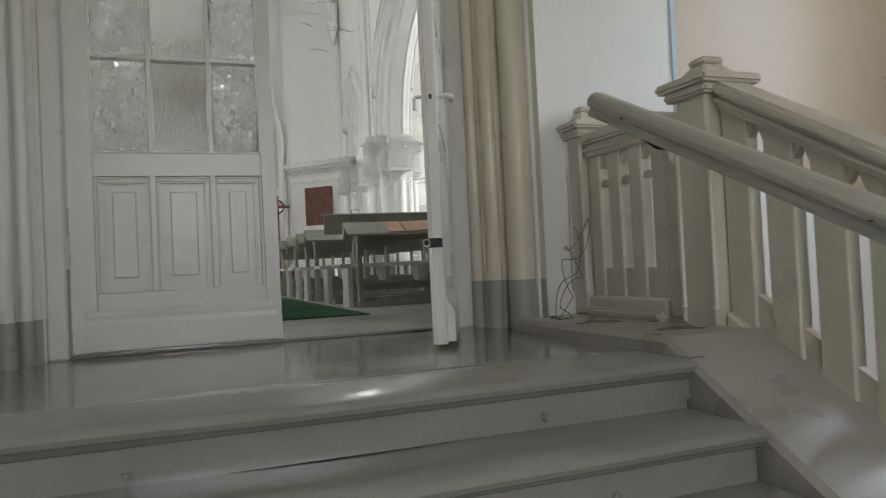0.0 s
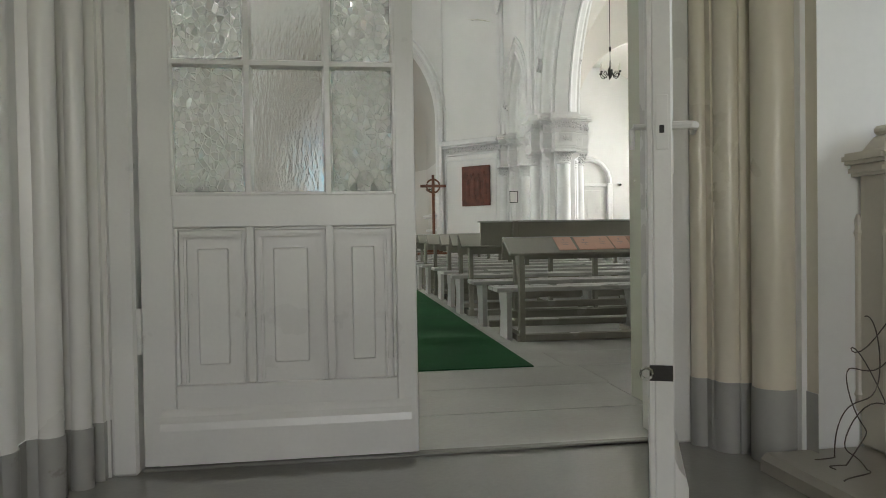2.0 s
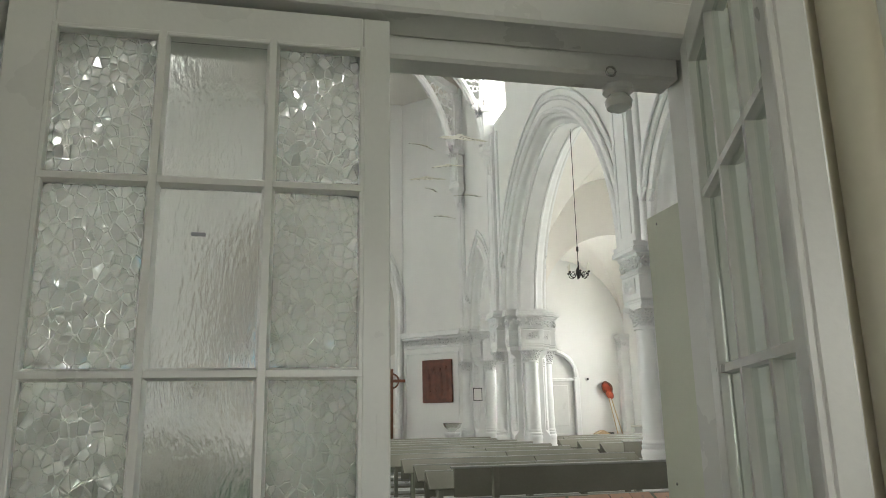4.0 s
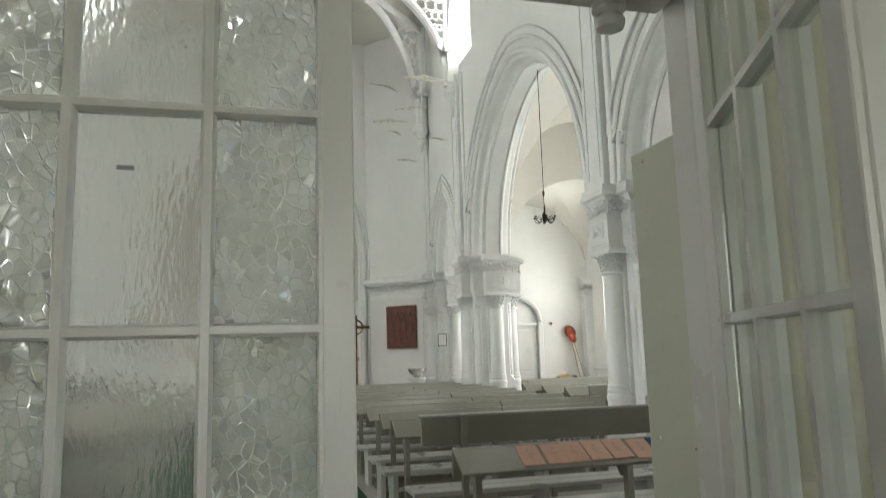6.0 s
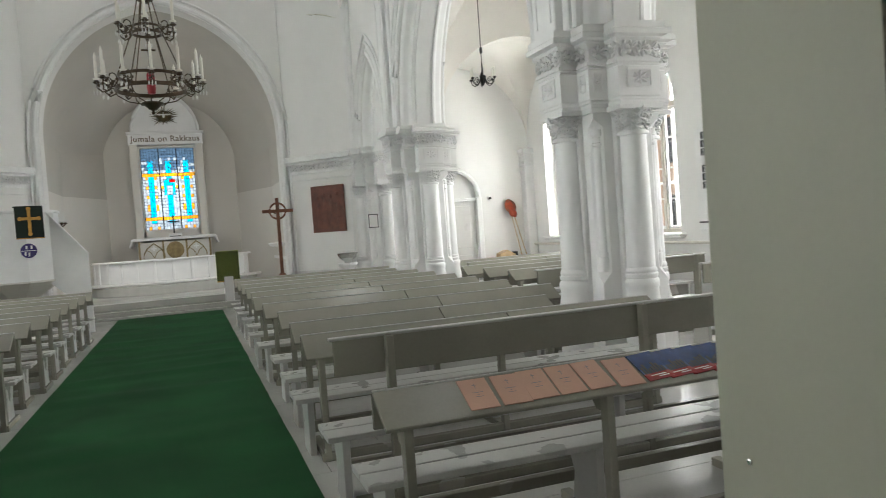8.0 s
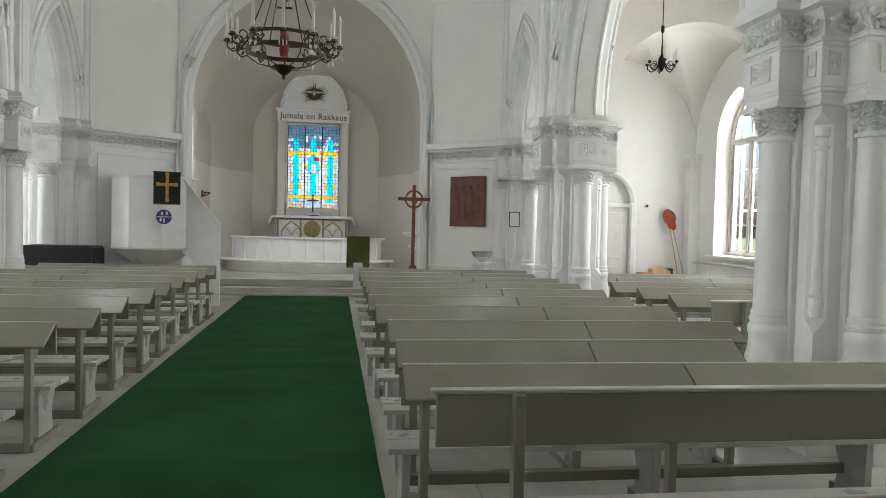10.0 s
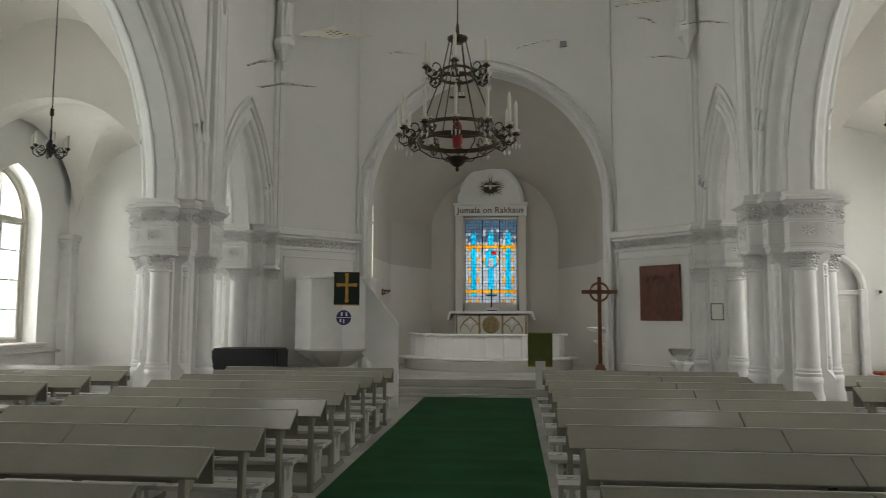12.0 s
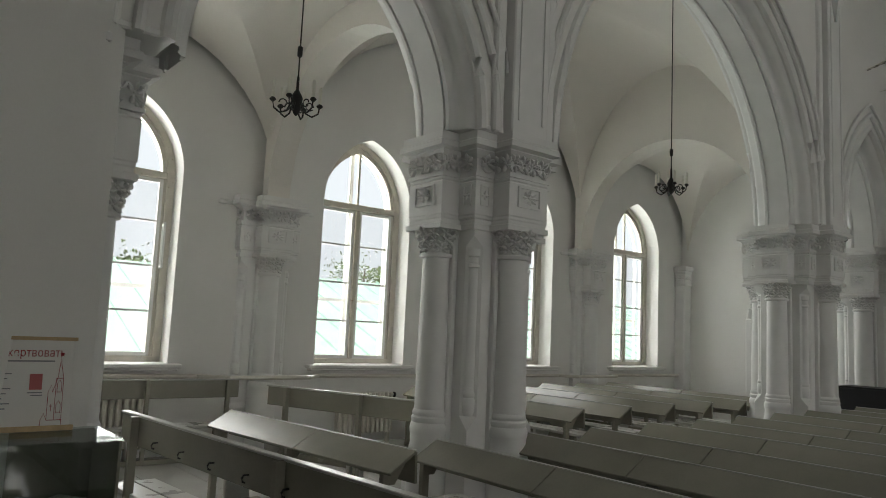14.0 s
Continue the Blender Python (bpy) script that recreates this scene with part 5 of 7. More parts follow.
def make_pew(length, label, seam=0.55, desk=True, hooks=False, group="pews with book desks", depth=0.225, drop=0.13, zt=0.838, so=-0.06):
    """A pew, its left end at x = 0, the desk's far edge at y = 0; one sits beyond the desk and looks on along y."""
    p = thing("pew", label, "pew", group=group)
    L = length
    if desk:
        th = math.atan2(drop, depth)
        md = Matrix.Translation((0, 0, zt)) @ Matrix.Rotation(th, 4, "X")
        cut = L * seam
        for a, b in ((0, cut - 0.003), (cut + 0.003, L)):
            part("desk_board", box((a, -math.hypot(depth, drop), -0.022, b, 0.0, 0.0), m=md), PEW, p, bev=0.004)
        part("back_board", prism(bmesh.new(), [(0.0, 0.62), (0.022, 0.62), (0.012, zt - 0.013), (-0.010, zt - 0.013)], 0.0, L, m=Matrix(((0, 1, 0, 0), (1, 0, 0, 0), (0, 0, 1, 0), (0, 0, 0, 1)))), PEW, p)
        # pale strip for the worn ridge and the light it catches
        part("ridge", box((0.0, -0.006, zt - 0.012, L, 0.013, zt + 0.003)), PEWL, p, "worn ridge with its highlight painted pale", bev=0.003)
        posts, yp = (0.10, L * 0.5, L - 0.10), 0.045 - depth
        ztop = zt - drop - 0.01
    else:
        for a, b in ((0, 0.30), (0.31, L)):
            part("back_board", box((a, -0.012, 0.725, b, 0.014, 0.928)), PEW, p, bev=0.003)
        part("top_edge", box((-0.02, -0.02, 0.928, L + 0.02, 0.036, 0.944)), PEWL, p, bev=0.004)
        posts, yp = (0.31, L * 0.55, L - 0.15), -0.045
        ztop = 0.935
    for x in posts:
        part("post", box((x - 0.022, yp - 0.03, 0.0, x + 0.022, yp + 0.03, ztop)), PEW, p, bev=0.004)
        if desk:
            part("desk_bracket", prism(bmesh.new(), [(0.04 - depth, zt - drop - 0.022), (-0.02, zt - 0.038), (-0.02, zt - 0.10), (0.12 - depth, zt - drop - 0.095), (0.08 - depth, zt - drop - 0.095)], x - 0.018, x + 0.018, m=Matrix(((0, 1, 0, 0), (1, 0, 0, 0), (0, 0, 1, 0), (0, 0, 0, 1)))), PEW, p)
            part("foot_rail", box((x - 0.028, yp + 0.03, 0.0, x + 0.028, 0.30, 0.05)), PEW, p, bev=0.004)
    for y0, y1 in ((0.02 + so, 0.185 + so), (0.20 + so, 0.365 + so)):
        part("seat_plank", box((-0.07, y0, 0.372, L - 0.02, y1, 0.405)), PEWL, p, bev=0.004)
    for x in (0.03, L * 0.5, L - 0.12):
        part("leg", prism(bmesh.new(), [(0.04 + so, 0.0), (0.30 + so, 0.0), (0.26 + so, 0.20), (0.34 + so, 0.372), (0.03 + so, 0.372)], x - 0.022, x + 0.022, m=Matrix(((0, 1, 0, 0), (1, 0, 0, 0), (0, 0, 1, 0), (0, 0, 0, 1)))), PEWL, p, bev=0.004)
    part("floor_rail", box((0.06, yp - 0.025, 0.0, L - 0.06, yp + 0.025, 0.055)), PEW, p, bev=0.005)
    part("stretcher", box((0.05, 0.15, 0.14, L - 0.12, 0.19, 0.20)), PEW, p, bev=0.004)
    if hooks:
        for i in range(9):
            x = 0.25 + i * (L - 0.8) / 8
            part("coat_hook", tube(bmesh.new(), [(x, -0.014, 0.80), (x, -0.045, 0.80), (x, -0.055, 0.785), (x, -0.05, 0.765), (x, -0.035, 0.76)], 0.006, 6), IRON, p, "iron coat hook")
    return p


RIGHT = (4.72, 6.46, 7.46, 8.40, 9.30, 10.2, 11.1, 12.0, 12.86)
LEFT = (4.35, 5.31, 6.27, 7.09, 8.03, 8.81, 9.68, 10.6, 11.47, 12.2, 12.92)
rp = random.Random(11)
pew_r = make_pew(2.82, "grey painted wooden pew with a sloping book desk")
ends = {4.72: 1.05, 6.46: 1.10, 7.46: 1.06, 8.40: 1.04}
for i, y in enumerate(RIGHT):
    m = pose(ends.get(y, 1.09), y, 0, 0, 0, rp.uniform(-0.5, 0.5))
    if i == 0:
        pew_r.matrix_basis = m
    else:
        copy_thing(pew_r, m)
pew_short = make_pew(2.28, "grey painted wooden pew with a sloping desk, shorter than its neighbours")
pew_short.matrix_basis = pose(1.08, 5.50, 0, 0, 0, 0.3)
pew_l = make_pew(2.65, "grey painted wooden pew with a sloping book desk", 0.45)
for i, y in enumerate(LEFT[1:]):
    m = pose(-1.17 - 2.65 + rp.uniform(-0.03, 0.03), y, 0, 0, 0, rp.uniform(-0.5, 0.5))
    # the aisle end of these pews is their right end
    if i == 0:
        pew_l.matrix_basis = m
    else:
        copy_thing(pew_l, m)
aisle_pew = make_pew(3.1, "grey painted side aisle pew with a book desk", 0.5, group="side aisle pews")
first = True
for s in (-1, 1):
    for y in ((8.3, 9.2, 10.1, 11.0, 11.9, 12.75) if s < 0 else (8.9, 9.8, 10.7, 11.6, 12.5)):
        if y == 12.75 or y == 12.5 or y == 11.9 or y == 11.6:
            xx = -8.0 if s < 0 else 5.0
        else:
            xx = -8.0 if s < 0 else 4.55
        m = pose(xx, y, 0, 0, 0, rp.uniform(-0.8, 0.8))
        if first:
            aisle_pew.matrix_basis, first = m, False
        else:
            copy_thing(aisle_pew, m)
p1 = make_pew(2.2, "grey wooden pew with booklets laid on its desk", 0.97, depth=0.235, drop=0.12, zt=0.795, so=-0.12)
p1.matrix_basis = pose(1.10, 2.90, 0, 0, 0, -0.3)
p2 = make_pew(3.6, "grey wooden pew with a high board back", desk=False, group="pews with board backs")
p2.matrix_basis = pose(1.08, 3.68, 0, 0, 0, -0.4)
q1 = make_pew(4.1, "grey wooden pew with iron coat hooks on its back", desk=False, hooks=True, group="pews with board backs")
q1.matrix_basis = pose(-5.28, 3.50, 0, 0, 0, 4.5)
q2 = make_pew(2.5, "grey wooden pew with a glossy sloping desk", 0.55, group="pews with book desks")
q2.matrix_basis = pose(-5.95, 4.62, 0, 0, 0, 5.5)
wall_pew = make_pew(2.4, "grey wooden pew with a high board back by the wall", desk=False, group="pews with board backs")
wall_pew.matrix_basis = pose(-8.1, 3.2, 0, 0, 0, 88)
copy_thing(wall_pew, pose(-7.2, 5.6, 0, 0, 0, 20))
copy_thing(wall_pew, pose(4.1, 7.12, 0, 0, 0, 2))
copy_thing(wall_pew, pose(5.4, 5.9, 0, 0, 0, 1))
copy_thing(aisle_pew, pose(4.95, 4.6, 0, 0, 0, 2))

# booklets on the first desk
th = math.atan2(0.12, 0.235)
for i in range(6):
    x = 0.40 + i * 0.152 + (0.012 if i in (1, 5) else 0)
    b = thing("booklet", "salmon-coloured booklet with a small cross, lying on the pew desk", "booklet", group="salmon booklets")
    b.matrix_basis = pose(1.10, 2.90, 0, 0, 0, -0.3) @ Matrix.Translation((0, 0, 0.7965)) @ Matrix.Rotation(th, 4, "X") @ Matrix.Translation((x, -0.125 + rp.uniform(-0.006, 0.006), 0)) @ Matrix.Rotation(radians(rp.uniform(-2.5, 2.5) + 1), 4, "Z")
    part("cover", box((0, -0.105, 0, 0.142, 0.105, 0.006)), BOOK, b, bev=0.001)
    part("cross_print", box((0.070, 0.035, 0.0061, 0.0725, 0.070, 0.0066), (0.061, 0.057, 0.0061, 0.0815, 0.0595, 0.0066)), GREYP, b)
    part("text_lines", box((0.045, 0.005, 0.0061, 0.098, 0.008, 0.0066), (0.067, -0.010, 0.0061, 0.075, -0.0075, 0.0066), (0.052, -0.024, 0.0061, 0.091, -0.0215, 0.0066)), GREYP, b)
for i in range(5):
    x = 0.40 + 6 * 0.152 + 0.02 + i * 0.13
    b = thing("brochure", "glossy blue and red brochure lying on the pew desk", "brochure", group="blue brochures")
    b.matrix_basis = pose(1.10, 2.90, 0, 0, 0, -0.3) @ Matrix.Translation((0, 0, 0.7965)) @ Matrix.Rotation(th, 4, "X") @ Matrix.Translation((x, -0.125, 0.0)) @ Matrix.Rotation(radians(4), 4, "Z") @ Matrix.Rotation(radians(-1.2), 4, "Y")
    part("cover", box((0, -0.055, 0, 0.15, 0.105, 0.004)), BLUE, b)
    part("red_band", box((0, -0.105, 0, 0.15, -0.055, 0.004)), REDC, b)
    rr = random.Random(i + 40)
    for k in range(7):
        u = 0.01 + k * 0.019
        part("dark_shape", box((u, -0.055, 0.004, u + 0.014, -0.02 + rr.uniform(0, 0.045), 0.0046)), BLACK, b)
    part("title_bars", box((0.03, -0.075, 0.004, 0.12, -0.068, 0.0046), (0.07, -0.088, 0.004, 0.13, -0.082, 0.0046)), WHITE, b)

# ---- cabinet behind the door ----
cab = thing("cabinet", "tall pale green chipboard cabinet, seen from its back", "cabinet")
part("side_panel", box((1.268, 0.435, 0.0, 1.286, 0.80, 2.10)), CAB, cab)
part("edge_strip", box((1.268, 0.4335, 0.0, 1.286, 0.435, 2.10)), CHIP, cab, "raw chipboard edge")
part("back_panel", box((1.286, 0.455, 0.98, 2.1, 0.465, 2.07)), CAB, cab)
part("side_panel", box((2.1, 0.435, 0.0, 2.118, 0.80, 2.10)), CAB, cab)
part("top_panel", box((1.286, 0.455, 2.08, 2.1, 0.80, 2.098)), CAB, cab)
for z in (0.1, 0.45, 0.85, 1.25, 1.65):
    part("shelf", box((1.286, 0.466, z, 2.1, 0.79, z + 0.018)), CAB, cab)
for y, z in ((0.73, 1.07), (0.52, 1.055), (0.72, 2.06), (0.47, 2.06)):
    part("screw", lathe(bmesh.new(), [(0.006, 0), (0.006, 0.002), (0.003, 0.003)], 8, m=Matrix.Translation((1.268, y, z)) @ Matrix.Rotation(radians(-90), 4, "Y")), STEEL, cab)
solid("carton", box((1.34, 0.29, 0.0, 1.50, 0.43, 0.98)), PAPER, "pale narrow carton standing behind the cabinet", "box", bev=0.004)

# ---- chancel ----
st = thing("chancel_step", "grey-white chancel steps", "step", kind="structure")
part("step", box((-2.30, 16.75, 0.0, 2.50, 17.3, 0.16)), FLOOR, st, bev=0.015)
part("step", box((-2.50, 17.05, 0.16, 2.70, 22.79, 0.32)), FLOOR, st, bev=0.015)
part("step", box((-1.9, 16.55, 0.0, 1.1, 16.75, 0.06)), FLOOR, st, bev=0.01)
bm = bmesh.new()
prof = [(2.15 * math.cos(math.pi + math.pi * i / 24), 20.6 + 1.75 * math.sin(math.pi + math.pi * i / 24)) for i in range(25)]
tier(bm, prof + [(2.15, 21.8), (-2.15, 21.8)], 0.32, 0.56)
solid("altar_platform", bm, FLOOR, "grey curved kneeling step round the altar", "platform", bev=0.012)
rail = thing("communion_rail", "white panelled curved communion rail", "rail", AX - 0.08, 0, 0)
n = 12
for i in range(n):
    a0, a1 = math.pi * (1.06 + 0.88 * i / n), math.pi * (1.06 + 0.88 * (i + 1) / n)
    p0, p1 = Vector((1.95 * math.cos(a0), 20.6 + 1.25 * math.sin(a0), 0)), Vector((1.95 * math.cos(a1), 20.6 + 1.25 * math.sin(a1), 0))
    d = p1 - p0
    m = Matrix.Translation(p0) @ Matrix.Rotation(math.atan2(d.y, d.x), 4, "Z")
    part("panel", box((0.02, -0.02, 0.56, d.length - 0.02, 0.03, 1.14), m=m), STONE, rail)
    part("stile", box((-0.03, -0.045, 0.56, 0.03, 0.05, 1.14), m=m), STONE, rail, bev=0.005)
    part("top_rail", box((-0.03, -0.10, 1.14, d.length + 0.03, 0.10, 1.19), m=m), STONE, rail, bev=0.012)
    part("cushion", box((-0.03, -0.36, 0.56, d.length + 0.05, -0.06, 0.62), m=m), PAPER, rail, "white kneeling cushion", bev=0.02)
altar = thing("altar", "stone-grey carved altar with a white cloth", "altar")
part("table", box((-0.95, 21.75, 0.32, 1.05, 22.5, 1.63)), APSE, altar, bev=0.01)
part("altar_cloth", prism(bmesh.new(), [(-1.10, 1.72), (-1.06, 1.76), (1.16, 1.76), (1.20, 1.72), (1.26, 1.52), (1.22, 1.50), (1.14, 1.68), (-1.04, 1.68), (-1.12, 1.50), (-1.16, 1.52)], 21.66, 22.55), STONE, altar, "white altar cloth", bev=0.01)
for cx in (-0.52, 0.62):
    for sg in (-1, 1):
        part("blind_arch", tube(bmesh.new(), [(cx + sg * 0.28, 21.745, 1.18), (cx + sg * 0.27, 21.745, 1.30), (cx + sg * 0.18, 21.745, 1.45), (cx, 21.745, 1.60)], 0.018, 6), GILT, altar)
        part("blind_arch", tube(bmesh.new(), [(cx, 21.745, 1.18), (cx + sg * 0.08, 21.745, 1.34), (cx + sg * 0.20, 21.745, 1.42)], 0.012, 6), GILT, altar)
    part("quatrefoil", box((cx - 0.02, 21.73, 1.38, cx + 0.02, 21.75, 1.52), (cx - 0.07, 21.732, 1.43, cx + 0.07, 21.75, 1.47)), STONE, altar)
part("roundel", lathe(bmesh.new(), [(0.24, 0), (0.24, 0.02), (0.20, 0.03), (0.05, 0.035)], 24, m=Matrix.Translation((0.05, 21.75, 1.38)) @ Matrix.Rotation(radians(90), 4, "X")), GILT, altar, "gilt round emblem")
for x in (-0.9, -0.27, 0.36, 1.0):
    part("pilaster", box((x - 0.025, 21.73, 0.34, x + 0.025, 21.76, 1.66)), GILT, altar)
ac = thing("altar_cross", "small dark standing altar cross", "cross", 0.05, 22.1, 1.76)
part("upright", box((-0.02, -0.02, 0, 0.02, 0.02, 0.62)), IRON, ac)
part("arm", box((-0.16, -0.018, 0.42, 0.16, 0.018, 0.46)), IRON, ac)
part("foot", box((-0.08, -0.06, 0, 0.08, 0.06, 0.03)), IRON, ac)
bk = thing("open_book", "open white book on the altar", "book", 0.08, 21.85, 1.76)
part("page", box((-0.18, -0.10, 0.02, 0.0, 0.12, 0.035), m=Matrix.Rotation(radians(35), 4, "X")), PAPER, bk)
part("page", box((0.004, -0.10, 0.02, 0.18, 0.12, 0.035), m=Matrix.Rotation(radians(35), 4, "X")), PAPER, bk)
part("stand", box((-0.15, -0.08, 0, 0.15, 0.10, 0.02)), IRON, bk)
rer = thing("reredos", "stone-white altar surround with gilt lettering and sunburst", "altar surround")
part("pier", box((-1.0, 22.55, 0.32, -0.78, 22.80, 4.55)), APSE, rer, bev=0.015)
part("pier", box((0.81, 22.55, 0.32, 1.03, 22.80, 4.55)), APSE, rer, bev=0.015)
part("inner_frame", box((-0.78, 22.66, 1.7, -0.735, 22.79, 4.46), (0.77, 22.66, 1.7, 0.81, 22.79, 4.46), (-0.78, 22.66, 1.7, 0.81, 22.79, 1.98), (-0.78, 22.66, 4.42, 0.81, 22.79, 4.47)), APSE, rer)
part("entablature", box((-1.02, 22.54, 4.50, 1.05, 22.80, 4.80), (-1.06, 22.50, 4.80, 1.09, 22.80, 4.88)), STONE, rer, bev=0.012)
part("gable", prism(bmesh.new(), [(-0.92, 4.88)] + arch_line(0.015, 0.92, 4.88, 1.12, 10) + [(0.95, 4.88)], 22.60, 22.80), STONE, rer)
part("gable_moulding", tube(bmesh.new(), [(x, 22.60, z) for x, z in arch_line(0.015, 0.92, 4.90, 1.12, 12)], 0.045, 8), STONE, rer, smooth=True)
lettering("lettering", "Jumala on Rakkaus", 0.24, GILTD, rer, pose(0.015, 22.535, 4.585, 90, 0, 0), 0.006, 0.0025)
sb = bmesh.new()
rs = random.Random(5)
for i in range(30):
    a = 2 * math.pi * i / 30
    ln = (0.44 if abs(math.cos(a)) > 0.6 else 0.34) * rs.uniform(0.75, 1.08)
    if i == 7 or i == 8:
        ln = 0.5
    u, v = math.cos(a), math.sin(a)
    ry = bmesh.new()
    vs = [ry.verts.new((0.015 + 0.1 * math.cos(a + 0.25), 22.585, 5.32 + 0.1 * math.sin(a + 0.25))), ry.verts.new((0.015 + 0.1 * math.cos(a - 0.25), 22.585, 5.32 + 0.1 * math.sin(a - 0.25))), ry.verts.new((0.015 + ln * u, 22.57, 5.32 + ln * 0.8 * v)), ry.verts.new((0.015 + 0.12 * u, 22.55, 5.32 + 0.12 * v))]
    for f in ((0, 3, 2), (3, 1, 2)):
        ry.faces.new([vs[i_] for i_ in f])
    part("ray", ry, GILTD, rer)
lathe(sb, [(0.16, 0), (0.16, 0.03)], 20, m=Matrix.Translation((0.015, 22.60, 5.32)) @ Matrix.Rotation(radians(90), 4, "X"))
part("sunburst", sb, GILTD, rer, "dull gilt sunburst disc")
dv = bmesh.new()
blob(dv, (0.015, 22.53, 5.33), 0.045, 0.02, 0.07)
for sg in (-1, 1):
    blob(dv, (0.015 + sg * 0.11, 22.53, 5.37), 0.11, 0.012, 0.028, Matrix.Translation((0, 0, 0)))
blob(dv, (0.015, 22.53, 5.42), 0.02, 0.015, 0.025)
part("dove", dv, PAPER, rer, "white plaster dove", smooth=True)

# the stained glass: three lancets of coloured pieces with lead between
sgw = thing("stained_glass_window", "blue, white and amber stained glass altar window", "window")
gx0, gx1, gz0, gz1 = -0.735, 0.77, 2.0, 4.42
rg = random.Random(9)
gw = (gx1 - gx0) / 3
cols_n, rows_n = 6, 26


def glass_tone(i, u, v, r):
    """Colour of the piece at u (-1 to 1 across a light) and v (0 to 1 up) of light i."""
    mid = i == 1
    lim = 0.42 if not mid else 0.5
    if v > 0.9:
        return SG_DARK
    if v > 0.74:
        return SG_BLUE if abs(u) < lim * 0.8 and v < 0.84 else (SG_DARK if r < 0.7 else SG_WHITE)
    if 0.66 < v < 0.70 or 0.10 < v < 0.145:
        return SG_GOLD
    if abs(u) < lim and v > 0.06:
        return SG_BLUE
    if abs(abs(u) - lim - 0.16) < 0.1 and (int(v * 24) % 3 == 0):
        return SG_GOLD
    return SG_WHITE


for i in range(3):
    for c in range(cols_n):
        for q in range(rows_n):
            a = gx0 + i * gw + 0.012 + (gw - 0.024) * c / cols_n
            b = gx0 + i * gw + 0.012 + (gw - 0.024) * (c + 1) / cols_n
            z0 = gz0 + (gz1 - gz0) * q / rows_n
            z1 = gz0 + (gz1 - gz0) * (q + 1) / rows_n
            u, v = ((c + 0.5) / cols_n) * 2 - 1, (q + 0.5) / rows_n
            mat = glass_tone(i, u, v, rg.random())
            if i == 1 and math.hypot((u * 0.5), (v - 0.53) * 3.2) < 0.42 and 0.44 < v < 0.63:
                mat = SG_WHITE if abs(u) < 0.3 and v < 0.53 else (SG_RED if v > 0.56 and u > 0 else (SG_GOLD if abs(u) > 0.6 else SG_BLUE))
            part("glass_piece", box((a + 0.003, 22.87, z0 + 0.003, b - 0.003, 22.875, z1 - 0.003)), mat, sgw)
lead = bmesh.new()
for i in range(3):
    for c in range(cols_n + 1):
        x = gx0 + i * gw + 0.012 + (gw - 0.024) * c / cols_n
        bx(lead, x - 0.003, 22.862, gz0, x + 0.003, 22.868, gz1)
for q in range(rows_n + 1):
    z = gz0 + (gz1 - gz0) * q / rows_n
    bx(lead, gx0, 22.8625, z - 0.003, gx1, 22.8675, z + 0.003)
part("lead", lead, IRON, sgw, "dark lead cames")
for i in range(4):
    x = gx0 + i * gw
    part("mullion", box((x - 0.014, 22.85, gz0, x + 0.014, 22.89, gz1)), IRON, sgw)
tr = bmesh.new()
for i in range(3):
    cx = gx0 + (i + 0.5) * gw
    tube(tr, [(x, 22.855, z) for x, z in arch_line(cx, 0.20, 3.62, 0.42, 8)], 0.010, 5)
    tube(tr, [(x, 22.855, z) for x, z in arch_line(cx, 0.10, 3.62, 0.26, 8)], 0.006, 5)
tube(tr, [(0.017 + 0.24 * math.cos(k * math.pi / 12), 22.855, 3.28 + 0.24 * math.sin(k * math.pi / 12)) for k in range(24)], 0.010, 5, True)
part("tracery", tr, GILT, sgw)

# processional cross, font, reliefs
cr = thing("standing_cross", "tall brown wooden ring cross on a stand", "cross", 2.25, 16.0, 0)
cr.matrix_basis = pose(2.28, 15.75, 0.0)
part("upright", box((-0.035, -0.03, 0.2, 0.035, 0.03, 2.38)), DARKWOOD, cr, bev=0.004)
part("arm", box((-0.33, -0.029, 2.06, 0.33, 0.029, 2.13)), DARKWOOD, cr, bev=0.004)
part("ring", tube(bmesh.new(), [(0.17 * math.cos(i * math.pi / 12), 0, 2.095 + 0.17 * math.sin(i * math.pi / 12)) for i in range(24)], 0.022, 8, True), DARKWOOD, cr, smooth=True)
bm = bmesh.new()
tier(bm, [(-0.16, -0.16), (0.16, -0.16), (0.16, 0.16), (-0.16, 0.16)], 0.46, 0.74, [(-0.06, -0.06), (0.06, -0.06), (0.06, 0.06), (-0.06, 0.06)])
bx(bm, -0.2, -0.2, 0.40, 0.2, 0.2, 0.46)
part("stand", bm, DARKWOOD, cr, bev=0.01)
pod = solid("podium", box((1.75, 15.35, 0.0, 2.6, 15.98, 0.40)), DARKWOOD, "low dark wooden podium under the cross", "podium", bev=0.01)
relief = thing("wooden_relief", "square red-brown carved wooden relief on the wall", "relief")
mrel = pose(3.88, 14.82, 0, 0, 0, 135)
relief.matrix_basis = mrel
part("board", box((0.33, 0.02, 1.56, 1.18, 0.06, 2.57)), REDWOOD, relief, bev=0.008)
rb = bmesh.new()
rr = random.Random(21)
for i in range(4):
    cx = 0.48 + 0.17 * i
    blob(rb, (cx, 0.06, 2.05 + rr.uniform(-0.08, 0.08)), 0.06, 0.022, 0.30)
    blob(rb, (cx + 0.02, 0.065, 2.36 + rr.uniform(-0.05, 0.05)), 0.045, 0.022, 0.055)
    blob(rb, (cx - 0.01, 0.065, 1.78 + rr.uniform(-0.05, 0.05)), 0.07, 0.018, 0.12)
part("carving", rb, REDWOOD, relief, smooth=True)
